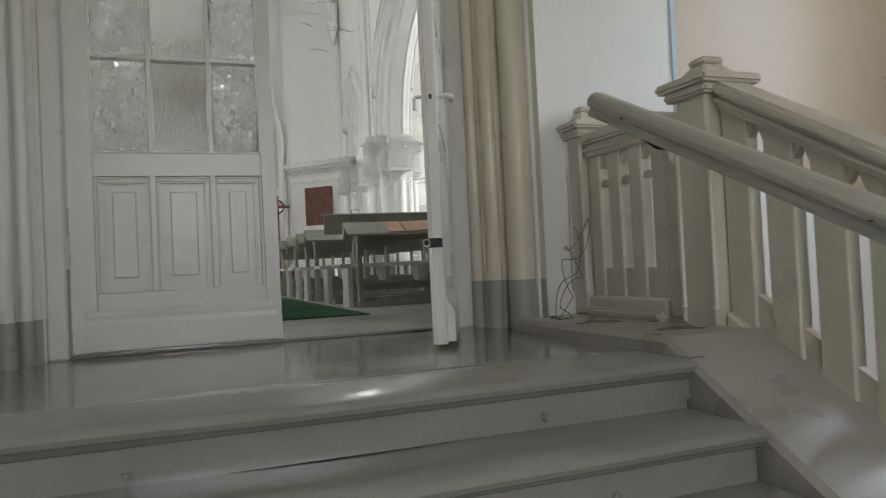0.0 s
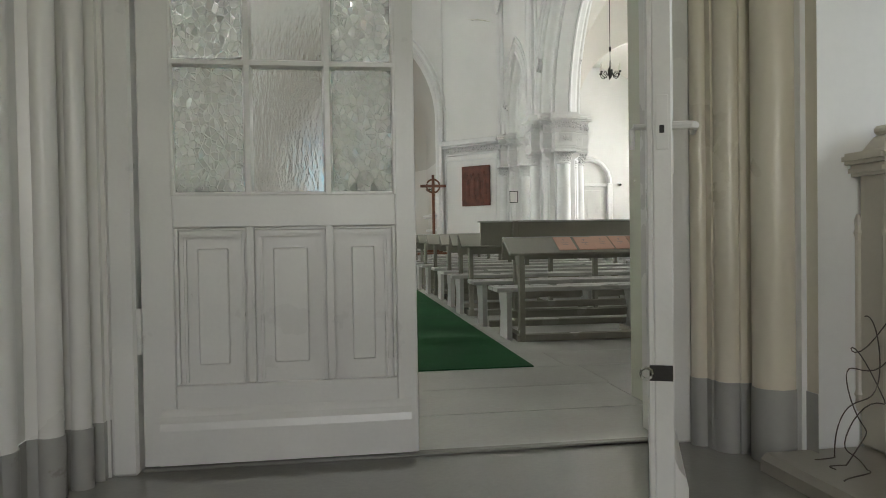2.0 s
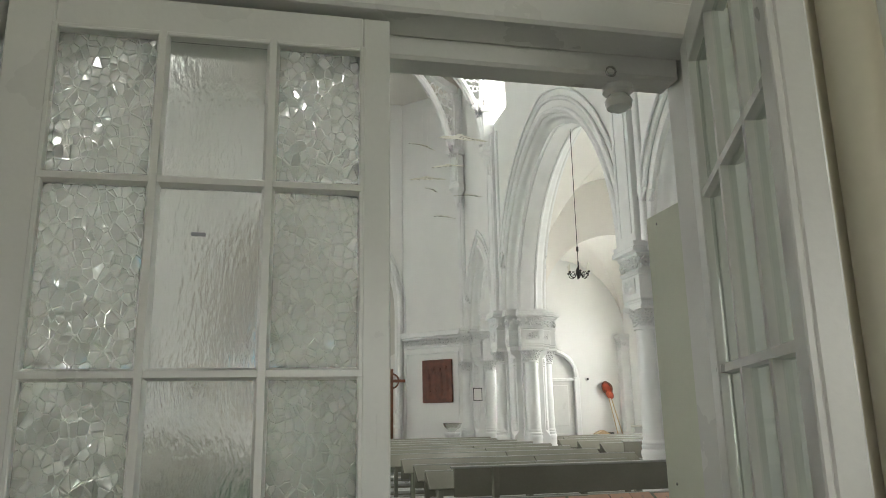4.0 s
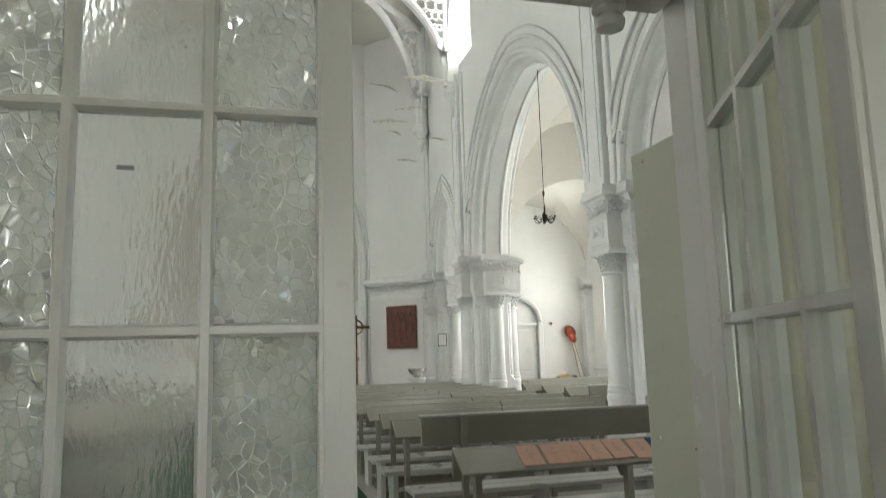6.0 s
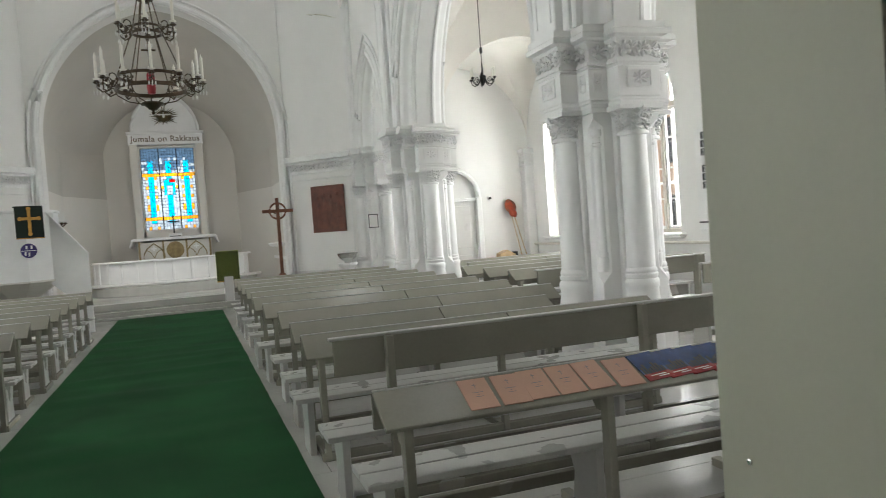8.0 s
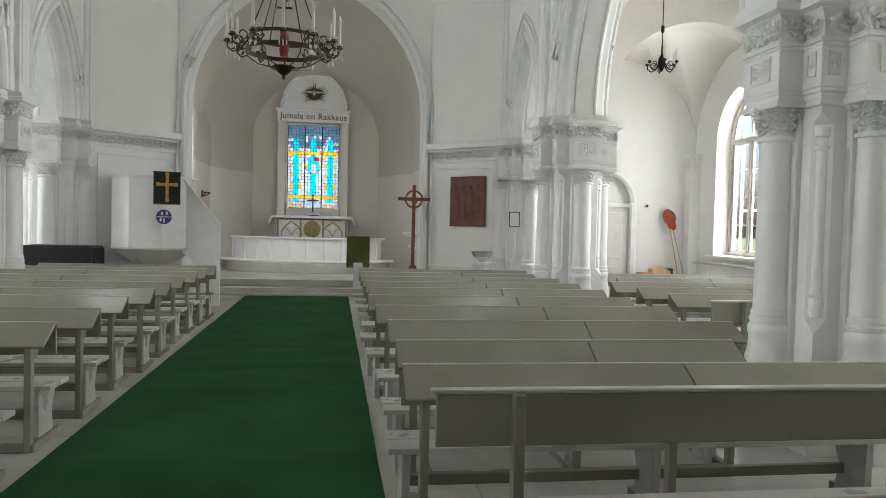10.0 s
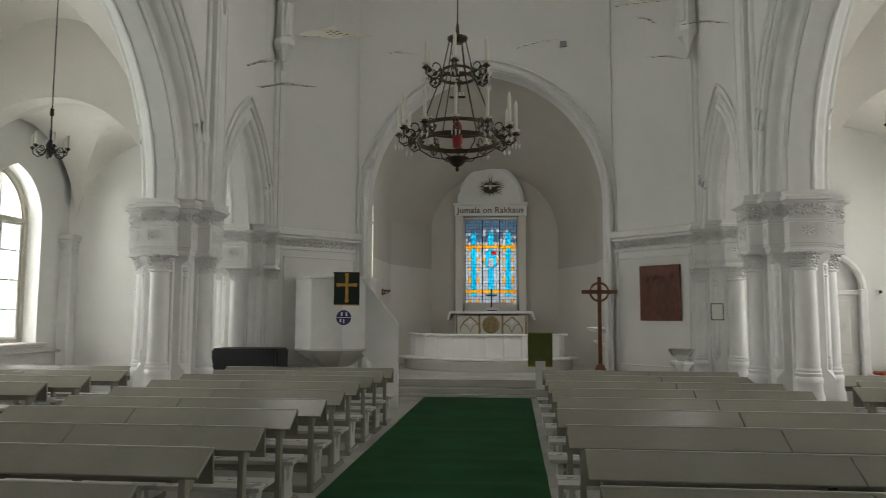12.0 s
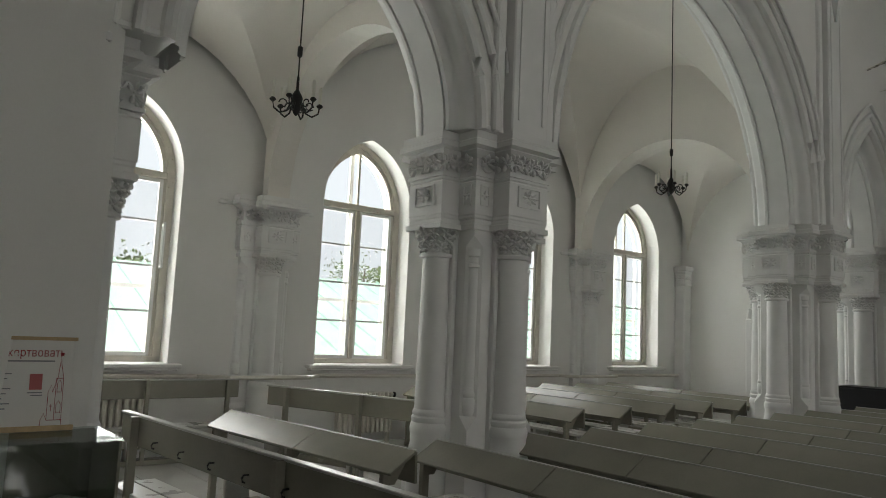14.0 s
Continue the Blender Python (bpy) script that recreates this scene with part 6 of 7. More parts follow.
font_b = thing("font", "white font with a bright metal bowl", "font", 3.45, 14.35, 0)
part("pedestal", lathe(bmesh.new(), [(0.22, 0), (0.22, 0.06), (0.12, 0.12), (0.09, 0.4), (0.12, 0.78), (0.2, 0.86), (0.2, 0.9)], 8), STONE, font_b)
part("bowl", lathe(bmesh.new(), [(0.06, 0.9), (0.08, 0.94), (0.17, 1.0), (0.21, 1.08), (0.215, 1.1), (0.19, 1.1), (0.16, 1.02), (0.02, 0.97)], 24), STEEL, font_b, "bright metal bowl", smooth=True)
nt_ = thing("framed_notice", "small notice in a thin black frame", "notice", 3.75, 14.40, 0)
part("frame", box((-0.10, -0.13, 1.58, -0.085, -0.11, 1.86), (0.085, -0.13, 1.58, 0.10, -0.11, 1.86), (-0.085, -0.13, 1.58, 0.085, -0.11, 1.595), (-0.085, -0.13, 1.845, 0.085, -0.11, 1.86)), BLACK, nt_)
part("sheet", box((-0.085, -0.122, 1.595, 0.085, -0.112, 1.845)), PAPER, nt_)
nt_.matrix_basis = pose(4.05, 14.36, 0, 0, 0, -12)

# lectern cloth on its white post, by the first step
lec = thing("lectern", "white lectern post with a green patterned hanging", "lectern", 1.20, 16.88, 0)
part("post", box((-0.10, -0.12, 0, 0.10, 0.10, 0.72)), STONE, lec, bev=0.01)
part("top", box((-0.24, -0.05, 1.24, 0.24, 0.30, 1.28)), STONE, lec)
part("body", box((-0.2, 0.0, 0.72, 0.2, 0.2, 1.24)), STONE, lec)
cl = part("hanging", box((-0.25, -0.09, 0.62, 0.25, -0.06, 1.30)), LIMEG, lec, "lime green hanging with a dark lattice")
lat = bmesh.new()
for i in range(8):
    for j in range(11):
        tube(lat, [(-0.22 + 0.062 * i + 0.022 * math.cos(k * math.pi / 3), -0.093, 0.66 + 0.06 * j + 0.022 * math.sin(k * math.pi / 3)) for k in range(6)], 0.0095, 4, True)
part("lattice", lat, LIMED, cl)
part("fringe", box((-0.25, -0.092, 0.60, 0.25, -0.065, 0.63)), GOLD, cl)

# ---- pulpit ----
pul = thing("pulpit", "white panelled pulpit with a stair wall", "pulpit", -2.60, 15.0, 0)
def poly(r, n=8, a0=math.pi / 8):
    return [(r * math.cos(a0 + 2 * math.pi * i / n), r * math.sin(a0 + 2 * math.pi * i / n)) for i in range(n)]
bm = bmesh.new()
tier(bm, poly(0.74), 1.05, 2.28)
part("body", bm, STONE, pul)
bm = bmesh.new()
tier(bm, poly(0.77), 2.28, 2.33)
part("rim", bm, STONE, pul, bev=0.01)
bm = bmesh.new()
tier(bm, poly(0.76), 1.02, 1.05)
tier(bm, poly(0.30), 0.72, 1.02, poly(0.75))
tier(bm, poly(0.24), 0.0, 0.72, poly(0.26))
# grey paint here gives the foot the shade under the pulpit
part("foot", bm, APSE, pul, "tapering foot, grey to stand for its shade")
part("stair_wall", prism(bmesh.new(), [(0.55, 0.0), (1.22, 0.0), (1.22, 1.45), (0.55, 2.28), (0.55, 0.98), (0.85, 0.70)], -0.35, -0.28), STONE, pul)
part("stair_rail", prism(bmesh.new(), [(1.22, 1.45), (1.22, 1.49), (0.55, 2.33), (0.55, 2.28)], -0.39, -0.24), STONE, pul)
pc = thing("pulpit_cloth", "dark green pulpit hanging with a gold cross", "cloth", -2.40, 14.30, 0)
pc.matrix_basis = pose(-2.23, 14.24, 0.40, 0, 0, 18) @ Matrix.Diagonal((0.82, 1, 0.83, 1))
part("cloth", box((-0.27, -0.01, 1.72, 0.27, 0.01, 2.40), (-0.27, 0.01, 2.385, 0.27, 0.22, 2.40)), DGREEN, pc)
gc = box((-0.03, -0.018, 1.82, 0.03, -0.01, 2.32), (-0.16, -0.0175, 2.10, 0.16, -0.01, 2.16))
for x, z in ((0, 2.34), (0, 1.80), (-0.18, 2.13), (0.18, 2.13)):
    lathe(gc, [(0.045, 0), (0.045, 0.008)], 8, m=Matrix.Translation((x, -0.0105, z)) @ Matrix.Rotation(radians(90), 4, "X"))
part("cross", gc, GOLD, pc, "gold embroidered cross")
part("fringe", box((-0.27, -0.012, 1.70, 0.27, 0.012, 1.72)), GOLD, pc)
em = thing("emblem", "purple oval emblem with white lines", "emblem")
em.matrix_basis = pose(-2.28, 14.25, 1.60, 0, 0, 18)
bm = bmesh.new()
lathe(bm, [(0.13, 0), (0.13, 0.02)], 20, m=Matrix.Rotation(radians(90), 4, "X"))
part("disc", bm, PURPLE, em)
part("lines", box((-0.12, -0.026, -0.006, 0.12, -0.02, 0.006), (-0.01, -0.026, -0.10, 0.01, -0.02, -0.03), (-0.07, -0.026, -0.08, -0.04, -0.02, -0.02), (0.03, -0.026, 0.03, 0.06, -0.02, 0.09), (-0.05, -0.026, 0.03, -0.02, -0.02, 0.09)), WHITE, em)
hm = thing("covered_piano", "low instrument under a shiny black cover", "piano", -3.81, 13.92, 0)
part("cover", box((-0.57, -0.3, 0.10, 0.57, 0.3, 1.08)), BLACKC, hm, bev=0.03, seg=2)
part("feet", box((-0.5, -0.25, 0, -0.4, 0.25, 0.1), (0.4, -0.25, 0, 0.5, 0.25, 0.1)), BLACKC, hm)
for s in (-1, 1):
    sc = thing("wall_sconce", "small dark bronze wall candle bracket", "sconce", group="chancel sconces")
    sc.matrix_basis = pose(0.1 + s * 2.62, 19.3, 2.2)
    part("arm", tube(bmesh.new(), [(0, 0, 0), (-s * 0.08, -0.02, -0.05), (-s * 0.16, -0.05, 0.0)], 0.014, 6), BRONZE, sc)
    part("arm", tube(bmesh.new(), [(0, 0, 0), (-s * 0.06, -0.12, -0.05), (-s * 0.10, -0.18, 0.0)], 0.014, 6), BRONZE, sc)
    part("cup", lathe(bmesh.new(), [(0.02, 0), (0.05, 0.02), (0.03, 0.05)], 10, (-s * 0.16, -0.05, 0)), BRONZE, sc)
    part("cup", lathe(bmesh.new(), [(0.02, 0), (0.05, 0.02), (0.03, 0.05)], 10, (-s * 0.10, -0.18, 0)), BRONZE, sc)
    part("plate", box((-0.02, -0.04, -0.08, 0.02, 0.04, 0.08)), BRONZE, sc)


# ---- hanging lamps ----
def big_chandelier(x, y, z):
    """Two rings of candle arms; z is the lowest tip."""
    c = thing("chandelier", "large dark bronze two-tier candle chandelier", "chandelier", x, y, z)

    def ring(r, z0, h, name):
        bm = bmesh.new()
        n = 32
        vs = []
        for rr, zz in ((r, z0), (r, z0 + h), (r - 0.012, z0 + h), (r - 0.012, z0)):
            vs.append([bm.verts.new((rr * math.cos(2 * math.pi * i / n), rr * math.sin(2 * math.pi * i / n), zz)) for i in range(n)])
        for k in range(4):
            a, b = vs[k], vs[(k + 1) % 4]
            for i in range(n):
                bm.faces.new((a[i], a[(i + 1) % n], b[(i + 1) % n], b[i]))
        part(name, bm, BRONZE, c, smooth=True)

    ring(0.40, 0.27, 0.045, "lower_ring")
    ring(0.36, 0.42, 0.035, "lower_ring")
    ring(0.17, 0.93, 0.03, "upper_ring")
    ring(0.15, 1.01, 0.025, "upper_ring")
    part("bottom_cup", lathe(bmesh.new(), [(0.012, 0), (0.02, 0.02), (0.012, 0.04), (0.05, 0.06), (0.10, 0.11), (0.13, 0.125), (0.12, 0.135), (0.02, 0.14)], 18), BRONZE, c, smooth=True)
    part("hub", lathe(bmesh.new(), [(0.04, 0.24), (0.05, 0.30), (0.045, 0.46), (0.03, 0.50)], 12), MAROON, c, "dark red glass hub", smooth=True)
    part("crown", lathe(bmesh.new(), [(0.04, 1.30), (0.10, 1.34), (0.105, 1.36), (0.05, 1.375), (0.02, 1.40), (0.015, 1.50)], 12), BRONZE, c)
    part("small_cross", box((-0.008, -0.008, 0.5, 0.008, 0.008, 0.86), (-0.08, -0.006, 0.74, 0.08, 0.006, 0.76)), BRONZE, c)
    for i in range(6):
        a = i * math.pi / 3
        part("stay", tube(bmesh.new(), [(0.10 * math.cos(a), 0.10 * math.sin(a), 0.12), (0.26 * math.cos(a), 0.26 * math.sin(a), 0.15), (0.37 * math.cos(a), 0.37 * math.sin(a), 0.22), (0.40 * math.cos(a), 0.40 * math.sin(a), 0.29)], 0.007, 5), BRONZE, c)
        part("chain", tube(bmesh.new(), [(0.36 * math.cos(a), 0.36 * math.sin(a), 0.45), (0.17 * math.cos(a), 0.17 * math.sin(a), 0.95), (0.15 * math.cos(a), 0.15 * math.sin(a), 1.02), (0.08 * math.cos(a), 0.08 * math.sin(a), 1.34)], 0.007, 5), BRONZE, c)
    for nn, r0, r1, zz, hc, ph in ((12, 0.40, 0.58, 0.33, 0.26, 0.1), (6, 0.17, 0.34, 0.97, 0.22, 0.5)):
        for i in range(nn):
            a = 2 * math.pi * (i + ph) / nn
            m = Matrix.Rotation(a, 4, "Z")
            L = r1 - r0
            bm = bmesh.new()
            tube(bm, [m @ Vector(p) for p in ((r0, 0, zz + 0.03), (r0 + 0.3 * L, 0, zz - 0.05), (r0 + 0.7 * L, 0, zz - 0.07), (r1, 0, zz - 0.02), (r1, 0, zz + 0.03))], 0.009, 5)
            tube(bm, [m @ Vector((r0 + 0.35 * L + 0.045 * math.cos(k * 0.8), 0, zz + 0.055 + 0.045 * math.sin(k * 0.8))) for k in range(8)], 0.007, 5)
            tube(bm, [m @ Vector((r0 + 0.72 * L + 0.032 * math.cos(k * 0.8), 0, zz - 0.015 + 0.032 * math.sin(k * 0.8))) for k in range(8)], 0.006, 5)
            for k in range(5):
                blob(bm, (r0 + L * (0.15 + 0.18 * k), 0.02 * (-1) ** k, zz + 0.03 - 0.03 * (k % 3)), 0.022, 0.010, 0.018, m, 1)
            arm = part("arm", bm, BRONZE, c)
            part("cup", lathe(bmesh.new(), [(0.02, 0.02), (0.045, 0.035), (0.03, 0.045), (0.02, 0.06)], 10, m @ Vector((r1, 0, zz))), BRONZE, arm)
            part("drip_dish", lathe(bmesh.new(), [(0.015, 0.065), (0.042, 0.075), (0.042, 0.08), (0.018, 0.085)], 10, m @ Vector((r1, 0, zz))), CANDLE, arm)
            part("candle", lathe(bmesh.new(), [(0.017, 0.08), (0.017, 0.08 + hc), (0.012, 0.085 + hc), (0.009, 0.10 + hc), (0.002, 0.125 + hc)], 10, m @ Vector((r1, 0, zz))), CANDLE, arm, "ivory electric candle", smooth=True)
            for k in range(4):
                dr = bmesh.new()
                q = m @ Vector((r1 + 0.035 * math.cos(k * 1.57), 0.035 * math.sin(k * 1.57), zz - 0.08))
                blob(dr, q, 0.008, 0.008, 0.028)
                bx(dr, q.x - 0.001, q.y - 0.001, q.z, q.x + 0.001, q.y + 0.001, q.z + 0.12)
                part("crystal_drop", dr, CRYSTAL, arm)
    part("rod", lathe(bmesh.new(), [(0.006, 1.5), (0.006, 6.34)], 6), IRON, c)
    return c


big_chandelier(0.12, 8.87, 3.07)


def small_chandelier(x, y, z, top):
    c = thing("small_chandelier", "small black iron chandelier with electric candles", "chandelier", x, y, z, group="small chandeliers")
    part("hub", lathe(bmesh.new(), [(0.004, 0), (0.02, 0.02), (0.035, 0.05), (0.04, 0.09), (0.045, 0.14), (0.03, 0.17), (0.012, 0.20), (0.01, 0.30)], 10), IRON, c, smooth=True)
    for i in range(6):
        m = Matrix.Rotation(2 * math.pi * (i + 0.25) / 6, 4, "Z")
        bm = bmesh.new()
        tube(bm, [m @ Vector(p) for p in ((0.03, 0, 0.12), (0.07, 0, 0.03), (0.12, 0, 0.01), (0.165, 0, 0.04), (0.175, 0, 0.09))], 0.007, 5)
        tube(bm, [m @ Vector((0.10 + 0.03 * math.cos(k * 0.8), 0, 0.085 + 0.03 * math.sin(k * 0.8))) for k in range(8)], 0.005, 5)
        arm = part("arm", bm, IRON, c)
        part("cup", lathe(bmesh.new(), [(0.012, 0.085), (0.026, 0.10), (0.014, 0.115)], 8, m @ Vector((0.175, 0, 0))), IRON, arm)
        part("candle", lathe(bmesh.new(), [(0.013, 0.11), (0.013, 0.20), (0.016, 0.21), (0.010, 0.24), (0.002, 0.25)], 8, m @ Vector((0.175, 0, 0))), CANDLE, arm)
    part("rod", lathe(bmesh.new(), [(0.006, 0.30), (0.006, 0.45), (0.02, 0.46), (0.02, 0.53), (0.006, 0.54), (0.006, top - z)], 8), IRON, c)
    return c


small_chandelier(-4.30, 4.23, 3.17, 4.82)
small_chandelier(-4.22, 8.95, 3.30, 6.17)
small_chandelier(4.42, 9.02, 3.42, 6.17)
small_chandelier(-4.28, 13.45, 3.25, 4.92)

# ---- side aisles: doors, board, bags ----
for s in (-1, 1):
    dn = thing("aisle_door", "closed white door with a raised cross under a pointed hood", "door", group="aisle end doors")
    dn.matrix_basis = pose(mx(6.42, s), 15.82, 0)
    part("leaf", box((-0.50, -0.05, 0.0, 0.50, 0.0, 2.05)), DOORP, dn)
    part("panel", box((-0.36, -0.065, 0.95, 0.36, -0.05, 1.95), (-0.36, -0.065, 0.15, 0.36, -0.05, 0.78)), DOORP, dn, bev=0.008)
    part("raised_cross", box((-0.025, -0.08, 1.18, 0.025, -0.065, 1.72), (-0.15, -0.0795, 1.46, 0.15, -0.065, 1.51)), DOORP, dn)
    part("lintel", box((-0.55, -0.10, 2.05, 0.55, 0.0, 2.13)), STONE, dn, bev=0.01)
    part("jamb", box((-0.66, -0.14, 0, -0.52, 0.0, 2.15)), STONE, dn, bev=0.02)
    part("jamb", box((0.52, -0.14, 0, 0.66, 0.0, 2.15)), STONE, dn, bev=0.02)
    part("hood", tube(bmesh.new(), [(x, -0.07, z) for x, z in arch_line(0, 0.6, 2.15, 0.64, 10)], 0.07, 8), STONE, dn, smooth=True)
cam_ = thing("security_camera", "small white and black wall camera", "camera", 7.32, 15.82, 2.10)
part("body", lathe(bmesh.new(), [(0.035, 0), (0.04, 0.02), (0.04, 0.07), (0.03, 0.09)], 12, m=Matrix.Rotation(radians(90), 4, "X")), PAPER, cam_)
part("lens", lathe(bmesh.new(), [(0.03, 0.09), (0.028, 0.10), (0.01, 0.105)], 12, m=Matrix.Rotation(radians(90), 4, "X")), BLACK, cam_)
for k, (dx, tl) in enumerate(((0.0, 4.0), (0.17, 7.5))):
    g_ = thing("collection_bag", "red-brown collection bag on a long stick, leaning in the corner", "collection bag", group="collection bags")
    g_.matrix_basis = pose(8.12 + dx, 15.55, 0, -4, tl * -1 - 6, 0)
    part("stick", lathe(bmesh.new(), [(0.012, 0.0), (0.012, 1.75)], 8), LIGHTWOOD, g_)
    part("ring", tube(bmesh.new(), [(0.11 * math.cos(i * math.pi / 8), 0, 1.92 + 0.15 * math.sin(i * math.pi / 8)) for i in range(16)], 0.014, 6, True), DARKWOOD, g_)
    bm = bmesh.new()
    blob(bm, (0, 0.03, 1.92), 0.11, 0.05, 0.16, None, 2)
    blob(bm, (0.02, 0.0, 1.74), 0.07, 0.05, 0.10, None, 2)
    part("bag", bm, REDCL, g_, smooth=True)
cr8 = thing("wooden_crate", "small light wooden box with red cloth", "box", 7.5, 15.45, 0.0)
part("stand", box((-0.5, -0.2, 0, 0.3, 0.25, 0.62)), STONE, cr8)
part("lid", prism(bmesh.new(), [(-0.2, 0.62), (0.2, 0.62), (0.22, 0.72), (0.0, 0.84), (-0.18, 0.76)], -0.12, 0.12), LIGHTWOOD, cr8)
part("cloth", box((-0.45, -0.15, 0.62, -0.15, 0.15, 0.68)), REDCL, cr8, bev=0.02)
part("dark_box", box((0.2, -0.05, 0.62, 0.3, 0.1, 0.78)), BLACK, cr8)
hb = thing("hymn_board", "white hymn number board with black number cards", "board", 8.40, 9.40, 0)
hb.matrix_basis = pose(8.40, 9.18, 0, 0, 0, -90)
part("board", box((-0.40, -0.02, 1.14, 0.40, 0.03, 2.80)), STONE, hb, bev=0.008)
for i in range(10):
    part("rail", box((-0.36, -0.032, 1.40 + 0.135 * i, 0.36, -0.02, 1.412 + 0.135 * i)), STONE, hb)
for txt, cx, row in (("133", -0.12, 9), ("113", -0.13, 8), ("1", 0.12, 8), ("237", -0.13, 7), ("1-3", 0.22, 7), ("4-6", 0.22, 6), ("221", -0.12, 5), ("177", -0.12, 4), ("257", -0.12, 3)):
    w_ = 0.05 if txt == "1" else 0.12
    cd = part("number_card", box((cx - w_, -0.028, 1.415 + 0.135 * row, cx + w_, -0.022, 1.527 + 0.135 * row)), BLACK, hb)
    lettering("number", txt, 0.115, WHITE, cd, pose(cx, -0.0285, 1.43 + 0.135 * row, 90, 0, 0), 0.001)
part("slot", box((-0.38, -0.026, 1.26, 0.38, -0.019, 1.285)), BLACK, hb)

# ---- donation table ----
dc = thing("display_case", "grey display case with a glass top and books inside", "display case")
dc.matrix_basis = pose(-3.42, 2.30, 0)
part("cabinet_body", box((0.0, 0.0, 0.0, 0.44, 0.53, 0.74)), PEW, dc, bev=0.006)
part("end_board", box((0.0, 0.518, 0.74, 0.44, 0.53, 1.09)), PEW, dc)
part("end_board", box((0.0, 0.0, 0.74, 0.44, 0.012, 1.09)), PEW, dc)
part("back_board", box((0.0, 0.012, 0.74, 0.012, 0.518, 1.09)), PEW, dc)
part("glass_top", box((-0.01, -0.01, 1.092, 0.45, 0.54, 1.098)), clear("case_glass", (0.85, 0.9, 0.88), 0.25), dc, "reflecting glass top")
part("glass_front", box((0.434, 0.012, 0.74, 0.44, 0.518, 1.09)), clear("case_glass_front", (0.9, 0.93, 0.92), 0.12), dc)
ob_ = thing("old_book", "old open book lying in the display case", "book")
ob_.matrix_basis = dc.matrix_basis @ Matrix.Translation((0.25, 0.26, 0.74)) @ Matrix.Rotation(radians(80), 4, "Z")
for sg in (-1, 1):
    part("pages", prism(bmesh.new(), [(0, 0.0), (sg * 0.2, 0.0), (sg * 0.2, 0.05), (sg * 0.08, 0.075), (0, 0.05)], -0.14, 0.14), PAPER, ob_)
part("cover", box((-0.22, -0.15, -0.0, 0.22, 0.15, 0.006)), DARKWOOD, ob_)
sg_ = thing("donation_sign", "white donation poster in a light wooden frame", "sign")
sg_.matrix_basis = pose(-3.34, 2.50, 1.098, 0, 0, 90) @ Matrix.Rotation(radians(-6), 4, "X") @ Matrix.Diagonal((0.62, 1, 0.80, 1))
part("sheet", box((-0.33, -0.004, 0.03, 0.30, 0.004, 0.52)), PAPER, sg_)
part("frame_top", box((-0.35, -0.012, 0.52, 0.32, 0.012, 0.54)), LIGHTWOOD, sg_)
part("frame_foot", box((-0.35, -0.03, 0.0, 0.32, 0.03, 0.03)), LIGHTWOOD, sg_)
lettering("heading", "Пожертвовать", 0.068, MAROON, sg_, pose(-0.01, -0.0055, 0.425, 90, 0, 0), 0.0012)
bars = bmesh.new()
for r_ in range(9):
    for x0, w_ in ((-0.24, 0.13), ):
        bx(bars, x0, -0.0052, 0.10 + 0.028 * r_, x0 + w_ * (0.6 + 0.4 * ((r_ * 7) % 3) / 2), -0.0042, 0.106 + 0.028 * r_)
bx(bars, -0.2, -0.0052, 0.395, 0.17, -0.0042, 0.403)
bx(bars, 0.0, -0.0052, 0.215, 0.10, -0.0042, 0.221)
bx(bars, 0.02, -0.0052, 0.20, 0.10, -0.0042, 0.206)
part("text_bars", bars, GREYP, sg_)
part("red_square", box((0.01, -0.0052, 0.235, 0.095, -0.0042, 0.325)), PINK, sg_)
out = bmesh.new()
for ln in ([(0.10, 0.03), (0.10, 0.06), (0.12, 0.10), (0.14, 0.06), (0.14, 0.22), (0.16, 0.26), (0.17, 0.22), (0.20, 0.30), (0.21, 0.38), (0.215, 0.42), (0.22, 0.38), (0.24, 0.30), (0.24, 0.03)], [(0.14, 0.06), (0.24, 0.06)], [(0.19, 0.30), (0.24, 0.30)], [(0.19, 0.30), (0.19, 0.06)], [(0.20, 0.22), (0.20, 0.27), (0.215, 0.29), (0.23, 0.27), (0.23, 0.22), (0.20, 0.22)], [(0.20, 0.10), (0.20, 0.15), (0.215, 0.17), (0.23, 0.15), (0.23, 0.10), (0.20, 0.10)], [(0.165, 0.11), (0.165, 0.15)], [(0.155, 0.14), (0.175, 0.14)], [(0.215, 0.42), (0.215, 0.455)], [(0.205, 0.445), (0.225, 0.445)]):
    tube(out, [(x, -0.005, z) for x, z in ln], 0.002, 4)
part("church_outline", out, MAROON, sg_)

